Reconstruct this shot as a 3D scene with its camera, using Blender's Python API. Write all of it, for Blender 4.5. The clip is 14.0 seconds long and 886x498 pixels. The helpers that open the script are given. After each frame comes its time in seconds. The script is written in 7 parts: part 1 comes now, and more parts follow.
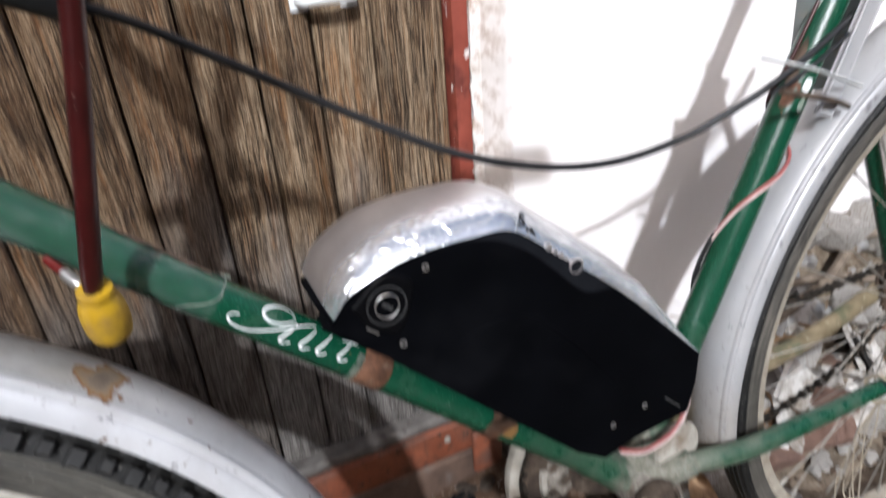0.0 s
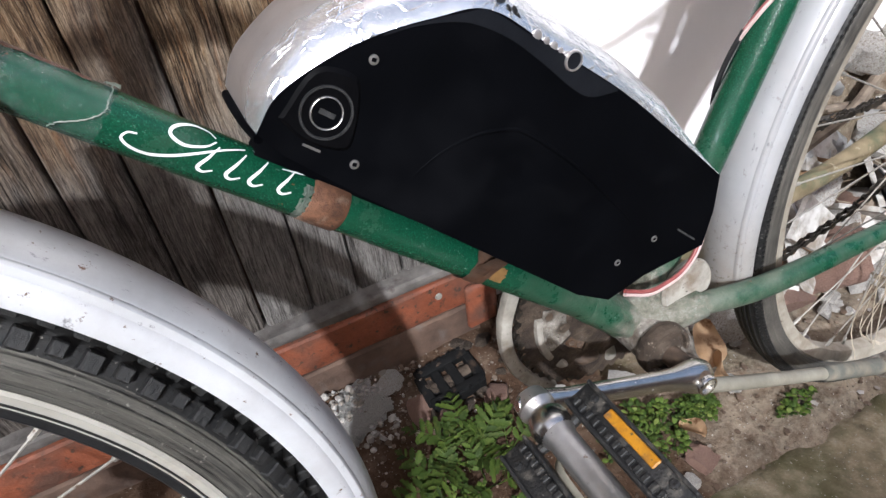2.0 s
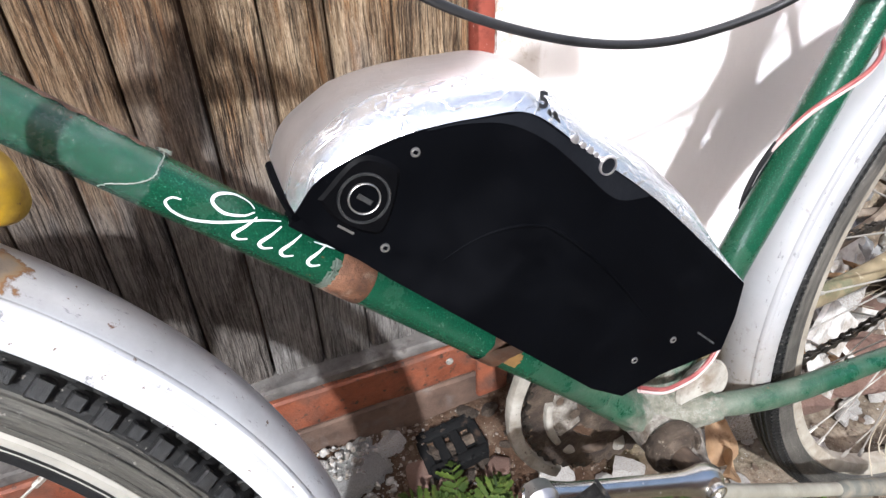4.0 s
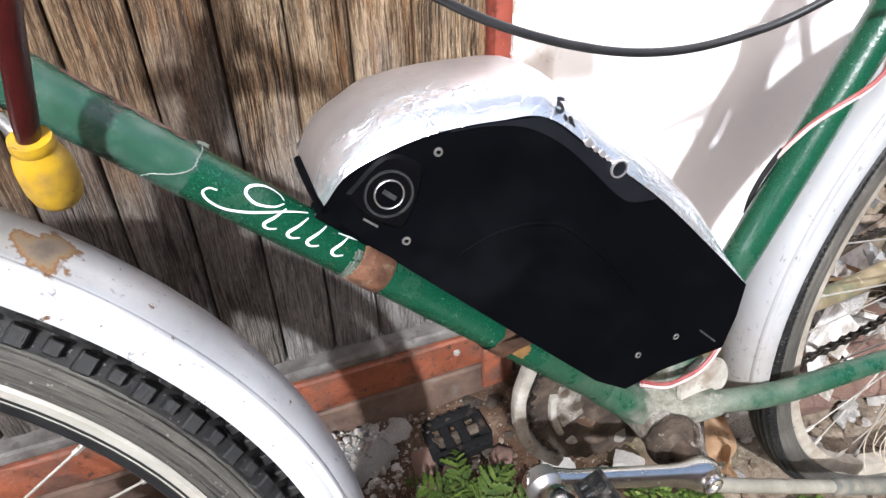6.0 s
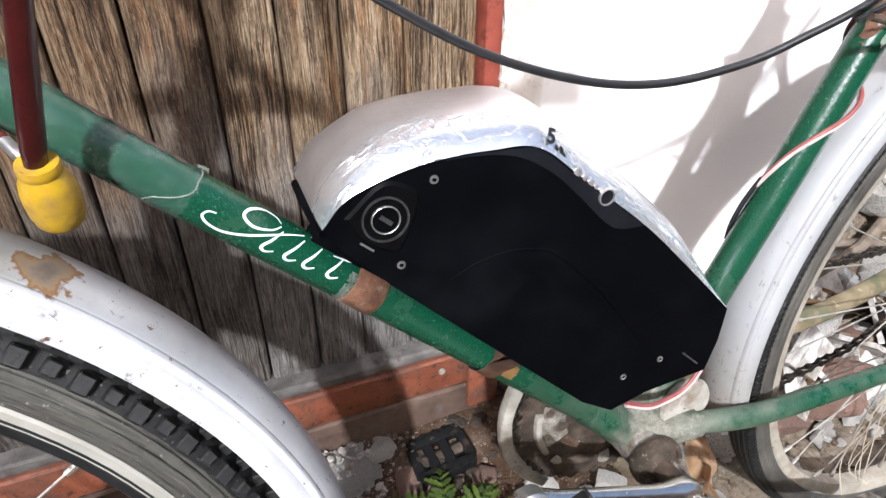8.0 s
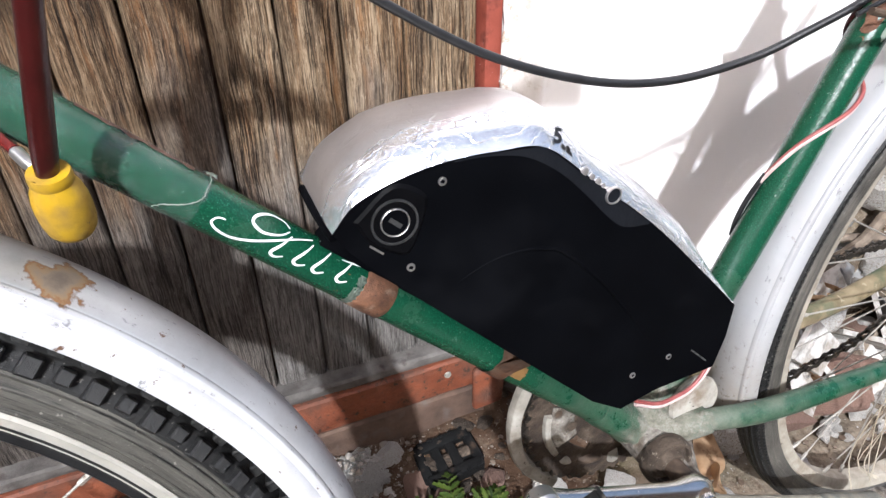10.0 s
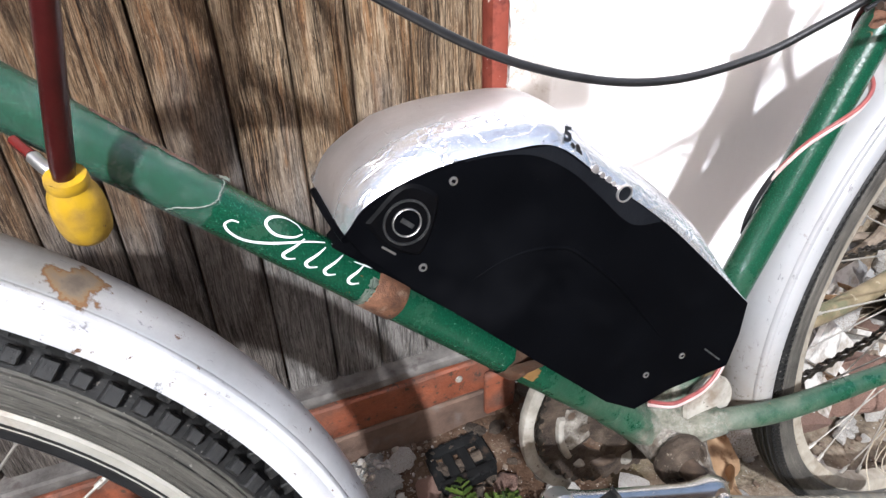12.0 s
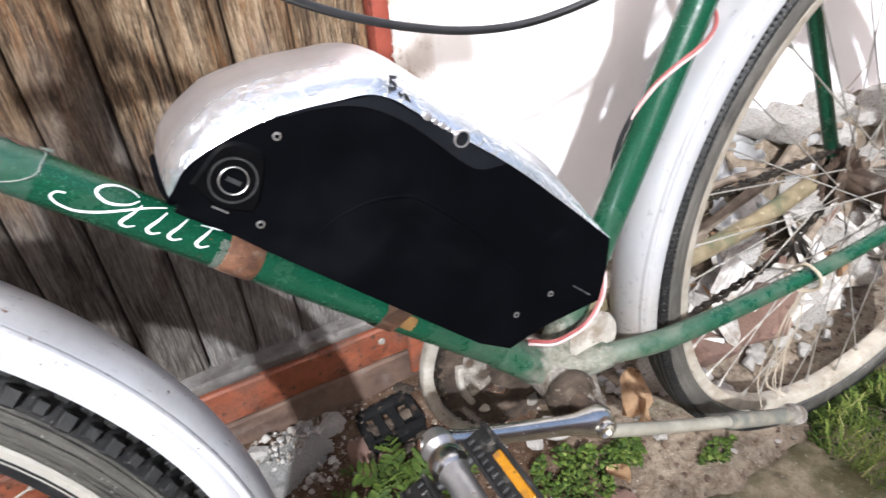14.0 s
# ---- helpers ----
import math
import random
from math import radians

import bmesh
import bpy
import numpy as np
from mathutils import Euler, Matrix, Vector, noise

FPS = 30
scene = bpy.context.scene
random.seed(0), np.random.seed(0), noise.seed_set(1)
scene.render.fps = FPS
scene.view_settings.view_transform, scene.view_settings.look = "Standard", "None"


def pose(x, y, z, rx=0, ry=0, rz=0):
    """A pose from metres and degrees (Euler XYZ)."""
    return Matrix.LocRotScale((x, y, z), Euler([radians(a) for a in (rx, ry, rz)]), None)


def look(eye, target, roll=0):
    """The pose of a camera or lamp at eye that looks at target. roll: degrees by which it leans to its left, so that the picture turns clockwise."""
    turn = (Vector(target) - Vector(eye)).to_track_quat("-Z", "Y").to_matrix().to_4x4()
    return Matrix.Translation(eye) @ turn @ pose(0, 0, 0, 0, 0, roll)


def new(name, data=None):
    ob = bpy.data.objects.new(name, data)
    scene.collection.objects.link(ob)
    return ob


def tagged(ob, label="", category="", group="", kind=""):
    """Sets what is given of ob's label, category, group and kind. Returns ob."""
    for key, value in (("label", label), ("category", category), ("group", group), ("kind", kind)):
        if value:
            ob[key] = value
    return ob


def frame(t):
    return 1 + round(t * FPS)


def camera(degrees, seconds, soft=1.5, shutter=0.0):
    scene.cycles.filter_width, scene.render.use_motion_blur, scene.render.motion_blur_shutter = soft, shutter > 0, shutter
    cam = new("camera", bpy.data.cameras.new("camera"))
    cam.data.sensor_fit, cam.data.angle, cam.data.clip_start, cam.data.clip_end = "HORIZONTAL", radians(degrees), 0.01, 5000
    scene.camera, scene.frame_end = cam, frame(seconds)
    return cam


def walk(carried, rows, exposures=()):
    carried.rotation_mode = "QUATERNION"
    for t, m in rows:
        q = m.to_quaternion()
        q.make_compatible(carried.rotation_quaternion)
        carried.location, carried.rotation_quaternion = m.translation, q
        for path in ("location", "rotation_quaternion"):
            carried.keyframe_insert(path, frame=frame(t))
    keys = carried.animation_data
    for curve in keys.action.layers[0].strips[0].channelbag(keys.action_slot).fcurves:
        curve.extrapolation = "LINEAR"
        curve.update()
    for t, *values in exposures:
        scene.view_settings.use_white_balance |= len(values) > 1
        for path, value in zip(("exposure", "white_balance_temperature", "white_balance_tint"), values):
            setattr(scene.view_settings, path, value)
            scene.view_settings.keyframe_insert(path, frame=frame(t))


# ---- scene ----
cam = camera(70.9, 14.0, soft=1.4, shutter=0.3)
PATH = [
    (0, (0.048, -0.007, 0.782), (0.769, 1.614, -0.142), -4.2),
    (0.2, (0.062, 0.003, 0.768), (0.701, 1.533, -0.352), -3.4),
    (0.5, (0.058, 0.032, 0.745), (0.756, 1.54, -0.368), -0.6),
    (1, (0.08, 0.028, 0.726), (0.731, 1.547, -0.4), -4.8),
    (1.5, (0.082, 0.029, 0.718), (0.71, 1.477, -0.511), -5.3),
    (2, (0.084, 0.036, 0.707), (0.681, 1.467, -0.557), -7.5),
    (2.5, (0.088, 0.041, 0.702), (0.662, 1.489, -0.553), -7.7),
    (3, (0.088, 0.047, 0.71), (0.69, 1.565, -0.445), -5.3),
    (5.3, (0.077, 0.034, 0.737), (0.678, 1.572, -0.39), -1.7),
    (5.5, (0.076, 0.032, 0.738), (0.681, 1.571, -0.388), -1.7),
    (6, (0.073, 0.033, 0.738), (0.65, 1.564, -0.413), -1.2),
    (6.5, (0.068, 0.031, 0.745), (0.701, 1.563, -0.374), 0.2),
    (7, (0.066, 0.03, 0.747), (0.704, 1.567, -0.364), 0.5),
    (7.5, (0.065, 0.031, 0.747), (0.708, 1.568, -0.36), 0.7),
    (8, (0.065, 0.031, 0.747), (0.707, 1.567, -0.361), 0.6),
    (10.3, (0.059, 0.032, 0.746), (0.707, 1.575, -0.35), -0.6),
    (10.5, (0.061, 0.029, 0.747), (0.706, 1.574, -0.348), -0.5),
    (11, (0.055, 0.03, 0.742), (0.7, 1.594, -0.326), -2.4),
    (11.5, (0.055, 0.03, 0.743), (0.692, 1.598, -0.322), -2.2),
    (12, (0.056, 0.03, 0.743), (0.686, 1.594, -0.333), -1.8),
    (12.5, (0.055, 0.031, 0.744), (0.684, 1.591, -0.337), -1.6),
    (13, (0.057, 0.03, 0.743), (0.689, 1.588, -0.34), -1.8),
    (13.5, (0.077, 0.019, 0.738), (0.685, 1.526, -0.428), -2.5),
    (13.7, (0.095, 0.005, 0.738), (0.723, 1.504, -0.427), -4.0),
    (14, (0.115, -0.015, 0.735), (0.822, 1.454, -0.423), -4.2),
]
walk(cam, [(t, look(eye, target, roll)) for t, eye, target, roll in PATH], exposures=[(t, e, 5780, 10) for t, e in ((0.0, 0.48), (0.5, 0.36), (1.0, 0.38), (1.5, 0.50), (2.0, 0.82), (2.5, 1.11), (3.0, 1.24), (5.5, 1.25), (6.5, 1.34), (7.0, 1.27), (7.5, 1.12), (11.0, 1.10), (13.5, 1.10), (14.0, 1.25))])

# ---------- world, sun ----------
world = bpy.data.worlds.new("sky")
scene.world = world
world.use_nodes = True
wn = world.node_tree
sky = wn.nodes.new("ShaderNodeTexSky")
sky.sky_type, sky.sun_disc = "NISHITA", False
SUN_WAY = Vector((0.46, 1.0, -0.86)).normalized()
sky.sun_elevation = math.asin(-SUN_WAY.z)
sky.sun_rotation = math.atan2(-SUN_WAY.x, -SUN_WAY.y)
sky.dust_density, sky.air_density, sky.ozone_density = 7.0, 0.8, 0.6
wn.links.new(sky.outputs[0], wn.nodes["Background"].inputs[0])
wn.nodes["Background"].inputs[1].default_value = 0.116
sun = new("sun", bpy.data.lights.new("sun", "SUN"))
sun.data.energy, sun.data.angle, sun.data.color = 2.9, radians(1.5), (1.0, 0.985, 0.955)
sun.matrix_world = SUN_WAY.to_track_quat("-Z", "Y").to_matrix().to_4x4()


# ---------- materials ----------
def ramp(nt, src, stops):
    n = nt.nodes.new("ShaderNodeValToRGB")
    el = n.color_ramp.elements
    while len(el) < len(stops):
        el.new(0.5)
    for e, (p, c) in zip(el, stops):
        e.position = p
        e.color = (*c, 1) if len(c) == 3 else c
    nt.links.new(src, n.inputs[0])
    return n.outputs[0]


def tex(nt, coord, scale, detail=6.0, stretch=(1, 1, 1), rough=0.6, off=(0, 0, 0)):
    mp = nt.nodes.new("ShaderNodeMapping")
    mp.inputs["Scale"].default_value = stretch
    mp.inputs["Location"].default_value = off
    nt.links.new(coord, mp.inputs[0])
    n = nt.nodes.new("ShaderNodeTexNoise")
    n.inputs["Scale"].default_value, n.inputs["Detail"].default_value, n.inputs["Roughness"].default_value = scale, detail, rough
    nt.links.new(mp.outputs[0], n.inputs["Vector"])
    return n.outputs["Fac"]


def mix(nt, fac, a, b, kind="MIX"):
    n = nt.nodes.new("ShaderNodeMix")
    n.data_type, n.blend_type = "RGBA", kind
    for sock, v in ((n.inputs[0], fac), (n.inputs[6], a), (n.inputs[7], b)):
        if isinstance(v, (int, float)):
            sock.default_value = v
        elif isinstance(v, tuple):
            sock.default_value = (*v, 1)
        else:
            nt.links.new(v, sock)
    return n.outputs[2]


def calc(nt, op, a, b=0.0, clamp=False):
    n = nt.nodes.new("ShaderNodeMath")
    n.operation, n.use_clamp = op, clamp
    for sock, v in ((n.inputs[0], a), (n.inputs[1], b)):
        if isinstance(v, (int, float)):
            sock.default_value = v
        else:
            nt.links.new(v, sock)
    return n.outputs[0]


def mat(name, color=(0.5, 0.5, 0.5), rough=0.5, metal=0.0, spec=0.5):
    m = bpy.data.materials.new(name)
    m.use_nodes = True
    b = m.node_tree.nodes["Principled BSDF"]
    b.inputs["Base Color"].default_value = (*color, 1)
    b.inputs["Roughness"].default_value, b.inputs["Metallic"].default_value = rough, metal
    b.inputs["Specular IOR Level"].default_value = spec
    tc = m.node_tree.nodes.new("ShaderNodeTexCoord")
    return m, m.node_tree, b, tc.outputs["Object"]


def bump(nt, b, src, strength=0.3, dist=0.002):
    n = nt.nodes.new("ShaderNodeBump")
    n.inputs["Strength"].default_value, n.inputs["Distance"].default_value = strength, dist
    nt.links.new(src, n.inputs["Height"])
    nt.links.new(n.outputs[0], b.inputs["Normal"])


def band(nt, fac, lo, hi):
    return ramp(nt, fac, [(lo, (0, 0, 0)), (hi, (1, 1, 1))])


def mottled(name, stops, scale, rough=0.6, metal=0.0, grit=None, bump_s=0.3, bump_d=0.001, spec=0.5, dirt=None):
    """Noise-coloured surface; grit: (scale, low, high, colour) fine specks; dirt: (scale, low, high, colour) broad stains."""
    m, nt, b, co = mat(name, rough=rough, metal=metal, spec=spec)
    base = tex(nt, co, scale)
    col = ramp(nt, base, stops)
    rsrc = None
    for g in (dirt, grit):
        if g:
            f = band(nt, tex(nt, co, g[0], off=(g[0], 1, 2)), g[1], g[2])
            col = mix(nt, f, col, g[3])
            rsrc = f if rsrc is None else rsrc
    nt.links.new(col, b.inputs["Base Color"])
    if rsrc is not None:
        r = calc(nt, "MULTIPLY_ADD", rsrc, 0.9 - rough)
        r.node.inputs[2].default_value = rough
        nt.links.new(r, b.inputs["Roughness"])
        if metal:
            k = calc(nt, "MULTIPLY_ADD", rsrc, -metal)
            k.node.inputs[2].default_value = metal
            nt.links.new(k, b.inputs["Metallic"])
    bump(nt, b, tex(nt, co, scale * 6), bump_s, bump_d)
    return m


def green_paint(name, dusty=0.35, lo=0.5):
    m, nt, b, co = mat(name, rough=0.28)
    flakes = tex(nt, co, 900, 2)
    col = ramp(nt, flakes, [(0.35, (0.0042, 0.039, 0.019)), (0.62, (0.007, 0.062, 0.031)), (0.75, (0.030, 0.128, 0.078))])
    dots = band(nt, tex(nt, co, 420, 3, off=(2, 8, 3)), 0.66, 0.73)
    dots = calc(nt, "MULTIPLY", dots, band(nt, tex(nt, co, 16, 5, off=(6, 1, 3)), 0.42, 0.62))
    col = mix(nt, calc(nt, "MULTIPLY", dots, 0.75), col, (0.34, 0.42, 0.37))
    wear = band(nt, tex(nt, co, 45, 8, rough=0.7), 0.655, 0.69)
    col = mix(nt, wear, col, (0.16, 0.075, 0.03))
    sep = nt.nodes.new("ShaderNodeSeparateXYZ")
    nt.links.new(co, sep.inputs[0])
    # dried mud gathered round the bottom bracket
    d = nt.nodes.new("ShaderNodeVectorMath")
    d.operation = "DISTANCE"
    nt.links.new(co, d.inputs[0])
    d.inputs[1].default_value = (0.03, 0, 0.005)
    near = calc(nt, "SUBTRACT", 1.0, calc(nt, "MULTIPLY", d.outputs["Value"], 10.0), True)
    near = calc(nt, "MULTIPLY", near, calc(nt, "MULTIPLY", tex(nt, co, 48, 9, rough=0.75), 2.2), True)
    near = calc(nt, "MULTIPLY", band(nt, near, 0.50, 0.70), 0.8)
    col = mix(nt, near, col, ramp(nt, tex(nt, co, 85, 10, rough=0.78, off=(3, 3, 3)), [(0.38, (0.055, 0.040, 0.027)), (0.47, (0.15, 0.125, 0.098)), (0.56, (0.26, 0.235, 0.20)), (0.66, (0.46, 0.435, 0.39))]))
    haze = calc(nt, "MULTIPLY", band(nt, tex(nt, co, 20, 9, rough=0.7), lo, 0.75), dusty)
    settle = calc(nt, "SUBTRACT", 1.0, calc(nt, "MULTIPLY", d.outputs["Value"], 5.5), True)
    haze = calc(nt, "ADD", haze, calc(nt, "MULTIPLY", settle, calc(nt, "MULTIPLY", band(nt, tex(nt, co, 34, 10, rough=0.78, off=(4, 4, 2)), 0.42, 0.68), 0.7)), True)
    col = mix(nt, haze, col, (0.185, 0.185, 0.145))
    nt.links.new(col, b.inputs["Base Color"])
    r = calc(nt, "ADD", calc(nt, "MULTIPLY", near, 0.6), calc(nt, "ADD", 0.26, calc(nt, "MULTIPLY", haze, 0.5)), True)
    nt.links.new(r, b.inputs["Roughness"])
    bump(nt, b, calc(nt, "ADD", tex(nt, co, 300), calc(nt, "MULTIPLY", calc(nt, "MULTIPLY", near, tex(nt, co, 120, 10, rough=0.78)), 9.0)), 0.3, 0.0012)
    return m


def silver_paint(name, spot=None, foot=None, crown_shade=0.95, flecks=1.0, tone=1.0):
    m, nt, b, co = mat(name, rough=0.36, metal=0.25)
    col = ramp(nt, tex(nt, co, 14, 8), [(0.3, (0.56 * tone, 0.565 * tone, 0.585 * tone)), (0.7, (0.70 * tone, 0.705 * tone, 0.72 * tone))])
    dust = calc(nt, "MULTIPLY", band(nt, tex(nt, co, 24, 10, rough=0.75), 0.43, 0.70), 0.45)
    col = mix(nt, dust, col, (0.46, 0.44, 0.43))
    # crown duller and beige: dust, and the dimmer light on top put into colour
    sep = nt.nodes.new("ShaderNodeSeparateXYZ")
    nt.links.new(co, sep.inputs[0])
    crown = ramp(nt, calc(nt, "ABSOLUTE", sep.outputs[1]), [(0.0205, (1, 1, 1)), (0.0252, (0, 0, 0))])
    crown = calc(nt, "MULTIPLY", crown, calc(nt, "ADD", 0.35, calc(nt, "MULTIPLY", tex(nt, co, 18, 8, rough=0.7, off=(8, 8, 1)), 0.8)), True)
    crown = calc(nt, "MULTIPLY", crown, ramp(nt, sep.outputs[2], [(0.14, (0.22, 0.22, 0.22)), (0.29, (1, 1, 1))]))
    col = mix(nt, calc(nt, "MULTIPLY", crown, crown_shade), col, (0.165, 0.157, 0.135))
    scuff = tex(nt, co, 1, 8, stretch=(60, 200, 60), rough=0.75, off=(5, 2, 8))
    col = mix(nt, calc(nt, "MULTIPLY", band(nt, scuff, 0.60, 0.66), 0.8), col, (0.16, 0.15, 0.16))
    speck = calc(nt, "MAXIMUM", band(nt, tex(nt, co, 110, 6, rough=0.7, off=(3, 1, 7)), 0.64, 0.68), band(nt, tex(nt, co, 34, 9, rough=0.8, off=(9, 4, 1)), 0.665, 0.70))
    col = mix(nt, calc(nt, "MULTIPLY", speck, flecks), col, (0.13, 0.07, 0.04))
    if foot:
        d = nt.nodes.new("ShaderNodeVectorMath")
        d.operation = "DISTANCE"
        nt.links.new(co, d.inputs[0])
        d.inputs[1].default_value = foot
        near = calc(nt, "SUBTRACT", 0.95, calc(nt, "MULTIPLY", d.outputs["Value"], 8.0), True)
        grime = calc(nt, "MULTIPLY", near, calc(nt, "MULTIPLY", tex(nt, co, 60, 9, rough=0.75), 1.7), True)
        col = mix(nt, grime, col, (0.33, 0.29, 0.24))
        crust = calc(nt, "MULTIPLY", near, band(nt, tex(nt, co, 150, 6, rough=0.7, off=(1, 5, 2)), 0.58, 0.64))
        col = mix(nt, crust, col, (0.15, 0.12, 0.09))
    if spot:
        d = nt.nodes.new("ShaderNodeVectorMath")
        d.operation = "DISTANCE"
        nt.links.new(co, d.inputs[0])
        d.inputs[1].default_value = spot
        f = calc(nt, "ADD", calc(nt, "MULTIPLY", d.outputs["Value"], 28.0), calc(nt, "MULTIPLY", tex(nt, co, 75, 7), 0.9))
        rust = ramp(nt, f, [(0.78, (1, 1, 1)), (0.84, (0, 0, 0))])
        inner = ramp(nt, f, [(0.46, (0.10, 0.078, 0.058)), (0.62, (0.155, 0.118, 0.082)), (0.72, (0.19, 0.125, 0.066)), (0.77, (0.17, 0.085, 0.030)), (0.82, (0.075, 0.032, 0.012))])
        col = mix(nt, rust, col, inner)
        nt.links.new(calc(nt, "MULTIPLY_ADD", rust, 0.5), b.inputs["Roughness"])
        b.inputs["Roughness"].links[0].from_node.inputs[2].default_value = 0.34
        nt.links.new(calc(nt, "SUBTRACT", 0.25, rust, True), b.inputs["Metallic"])
    nt.links.new(col, b.inputs["Base Color"])
    bump(nt, b, tex(nt, co, 60), 0.08, 0.001)
    return m


def wood(name, tone=(1.0, 1.0, 1.0)):
    m, nt, b, co = mat(name, rough=0.75, spec=0.25)
    rnd = nt.nodes.new("ShaderNodeObjectInfo").outputs["Random"]
    shift = nt.nodes.new("ShaderNodeVectorMath")
    shift.operation = "ADD"
    comb = nt.nodes.new("ShaderNodeCombineXYZ")
    nt.links.new(calc(nt, "MULTIPLY", rnd, 9.0), comb.inputs[0])
    nt.links.new(calc(nt, "MULTIPLY", rnd, 5.0), comb.inputs[2])
    nt.links.new(co, shift.inputs[0])
    nt.links.new(comb.outputs[0], shift.inputs[1])
    # the grain wavers along the board
    waver = calc(nt, "ADD", calc(nt, "MULTIPLY", calc(nt, "SUBTRACT", tex(nt, shift.outputs[0], 1, 3, stretch=(10, 10, 9), off=(5, 1, 3)), 0.5), 0.010), calc(nt, "MULTIPLY", calc(nt, "SUBTRACT", tex(nt, shift.outputs[0], 1, 3, stretch=(60, 60, 38), off=(1, 8, 3)), 0.5), 0.0014))
    wave = nt.nodes.new("ShaderNodeCombineXYZ")
    nt.links.new(waver, wave.inputs[0])
    bent = nt.nodes.new("ShaderNodeVectorMath")
    bent.operation = "ADD"
    nt.links.new(shift.outputs[0], bent.inputs[0])
    nt.links.new(wave.outputs[0], bent.inputs[1])
    v = bent.outputs[0]
    long_grain = tex(nt, v, 1, 8, stretch=(260, 260, 6), rough=0.7)
    fleck = tex(nt, v, 1, 9, stretch=(430, 430, 30), rough=0.8, off=(6, 3, 2))
    grain = calc(nt, "ADD", calc(nt, "MULTIPLY", long_grain, 0.45), calc(nt, "MULTIPLY", fleck, 0.55))
    blotch = tex(nt, v, 1, 8, stretch=(30, 30, 11), rough=0.75, off=(2, 6, 7))
    grain = calc(nt, "ADD", grain, calc(nt, "MULTIPLY", calc(nt, "SUBTRACT", blotch, 0.5), 0.35))
    fine = tex(nt, v, 1, 5, stretch=(900, 900, 9), rough=0.65)
    streak = tex(nt, v, 1, 7, stretch=(120, 120, 9), rough=0.65, off=(3, 7, 1))
    glow = tex(nt, v, 1, 7, stretch=(95, 95, 7), rough=0.65, off=(8, 2, 5))
    warm = ramp(nt, grain, [(0.36, (0.028, 0.017, 0.010)), (0.45, (0.12, 0.074, 0.040)), (0.52, (0.27, 0.185, 0.105)), (0.60, (0.56, 0.43, 0.285))])
    warm = mix(nt, calc(nt, "MULTIPLY", band(nt, streak, 0.50, 0.66), 0.6), warm, (0.42, 0.33, 0.22))
    warm = mix(nt, calc(nt, "MULTIPLY", band(nt, glow, 0.54, 0.64), 0.7), warm, (0.38, 0.20, 0.085))
    grey = ramp(nt, grain, [(0.36, (0.050, 0.045, 0.042)), (0.47, (0.170, 0.158, 0.145)), (0.62, (0.34, 0.322, 0.298))])
    grey = mix(nt, calc(nt, "MULTIPLY", band(nt, streak, 0.52, 0.70), 0.35), grey, (0.33, 0.312, 0.285))
    dash = tex(nt, v, 1, 6, stretch=(520, 520, 24), rough=0.8, off=(9, 1, 4))
    warm = mix(nt, calc(nt, "MULTIPLY", band(nt, dash, 0.57, 0.62), 0.65), warm, (0.55, 0.44, 0.30))
    warm = mix(nt, calc(nt, "MULTIPLY", ramp(nt, dash, [(0.38, (1, 1, 1)), (0.43, (0, 0, 0))]), 0.75), warm, (0.030, 0.018, 0.011))
    grey = mix(nt, calc(nt, "MULTIPLY", band(nt, dash, 0.57, 0.62), 0.5), grey, (0.32, 0.305, 0.28))
    grey = mix(nt, calc(nt, "MULTIPLY", ramp(nt, dash, [(0.38, (1, 1, 1)), (0.43, (0, 0, 0))]), 0.7), grey, (0.035, 0.031, 0.028))
    chip = tex(nt, v, 1, 5, stretch=(640, 640, 75), rough=0.75, off=(4, 4, 1))
    lit_chip = calc(nt, "MULTIPLY", band(nt, chip, 0.58, 0.63), 0.6)
    dark_chip = calc(nt, "MULTIPLY", ramp(nt, chip, [(0.37, (1, 1, 1)), (0.42, (0, 0, 0))]), 0.75)
    warm = mix(nt, dark_chip, mix(nt, lit_chip, warm, (0.66, 0.53, 0.37)), (0.026, 0.016, 0.010))
    grey = mix(nt, dark_chip, mix(nt, lit_chip, grey, (0.40, 0.385, 0.355)), (0.030, 0.027, 0.024))
    sep = nt.nodes.new("ShaderNodeSeparateXYZ")
    nt.links.new(co, sep.inputs[0])
    h = calc(nt, "ADD", sep.outputs[2], calc(nt, "MULTIPLY", calc(nt, "SUBTRACT", tex(nt, v, 1, 6, stretch=(22, 22, 5)), 0.5), 0.55))
    h = calc(nt, "ADD", h, calc(nt, "MULTIPLY", calc(nt, "SUBTRACT", rnd, 0.5), 0.1))
    up = band(nt, h, 0.36, 0.54)
    col = mix(nt, up, grey, warm)
    dark = calc(nt, "MULTIPLY", band(nt, tex(nt, v, 1, 7, stretch=(24, 24, 8), rough=0.7, off=(4, 4, 4)), 0.52, 0.68), 0.7)
    col = mix(nt, dark, col, (0.030, 0.020, 0.014))
    col = mix(nt, calc(nt, "MULTIPLY", band(nt, fine, 0.54, 0.60), 0.62), col, (0.028, 0.019, 0.014))
    crack = tex(nt, v, 1, 5, stretch=(170, 170, 3.0), rough=0.6, off=(1, 9, 2))
    crack = ramp(nt, crack, [(0.474, (0, 0, 0)), (0.495, (1, 1, 1)), (0.505, (1, 1, 1)), (0.526, (0, 0, 0))])
    crack = calc(nt, "MULTIPLY", crack, band(nt, tex(nt, v, 1, 4, stretch=(18, 18, 4), off=(2, 2, 9)), 0.45, 0.56))
    col = mix(nt, calc(nt, "MULTIPLY", crack, 0.85), col, (0.015, 0.010, 0.008))
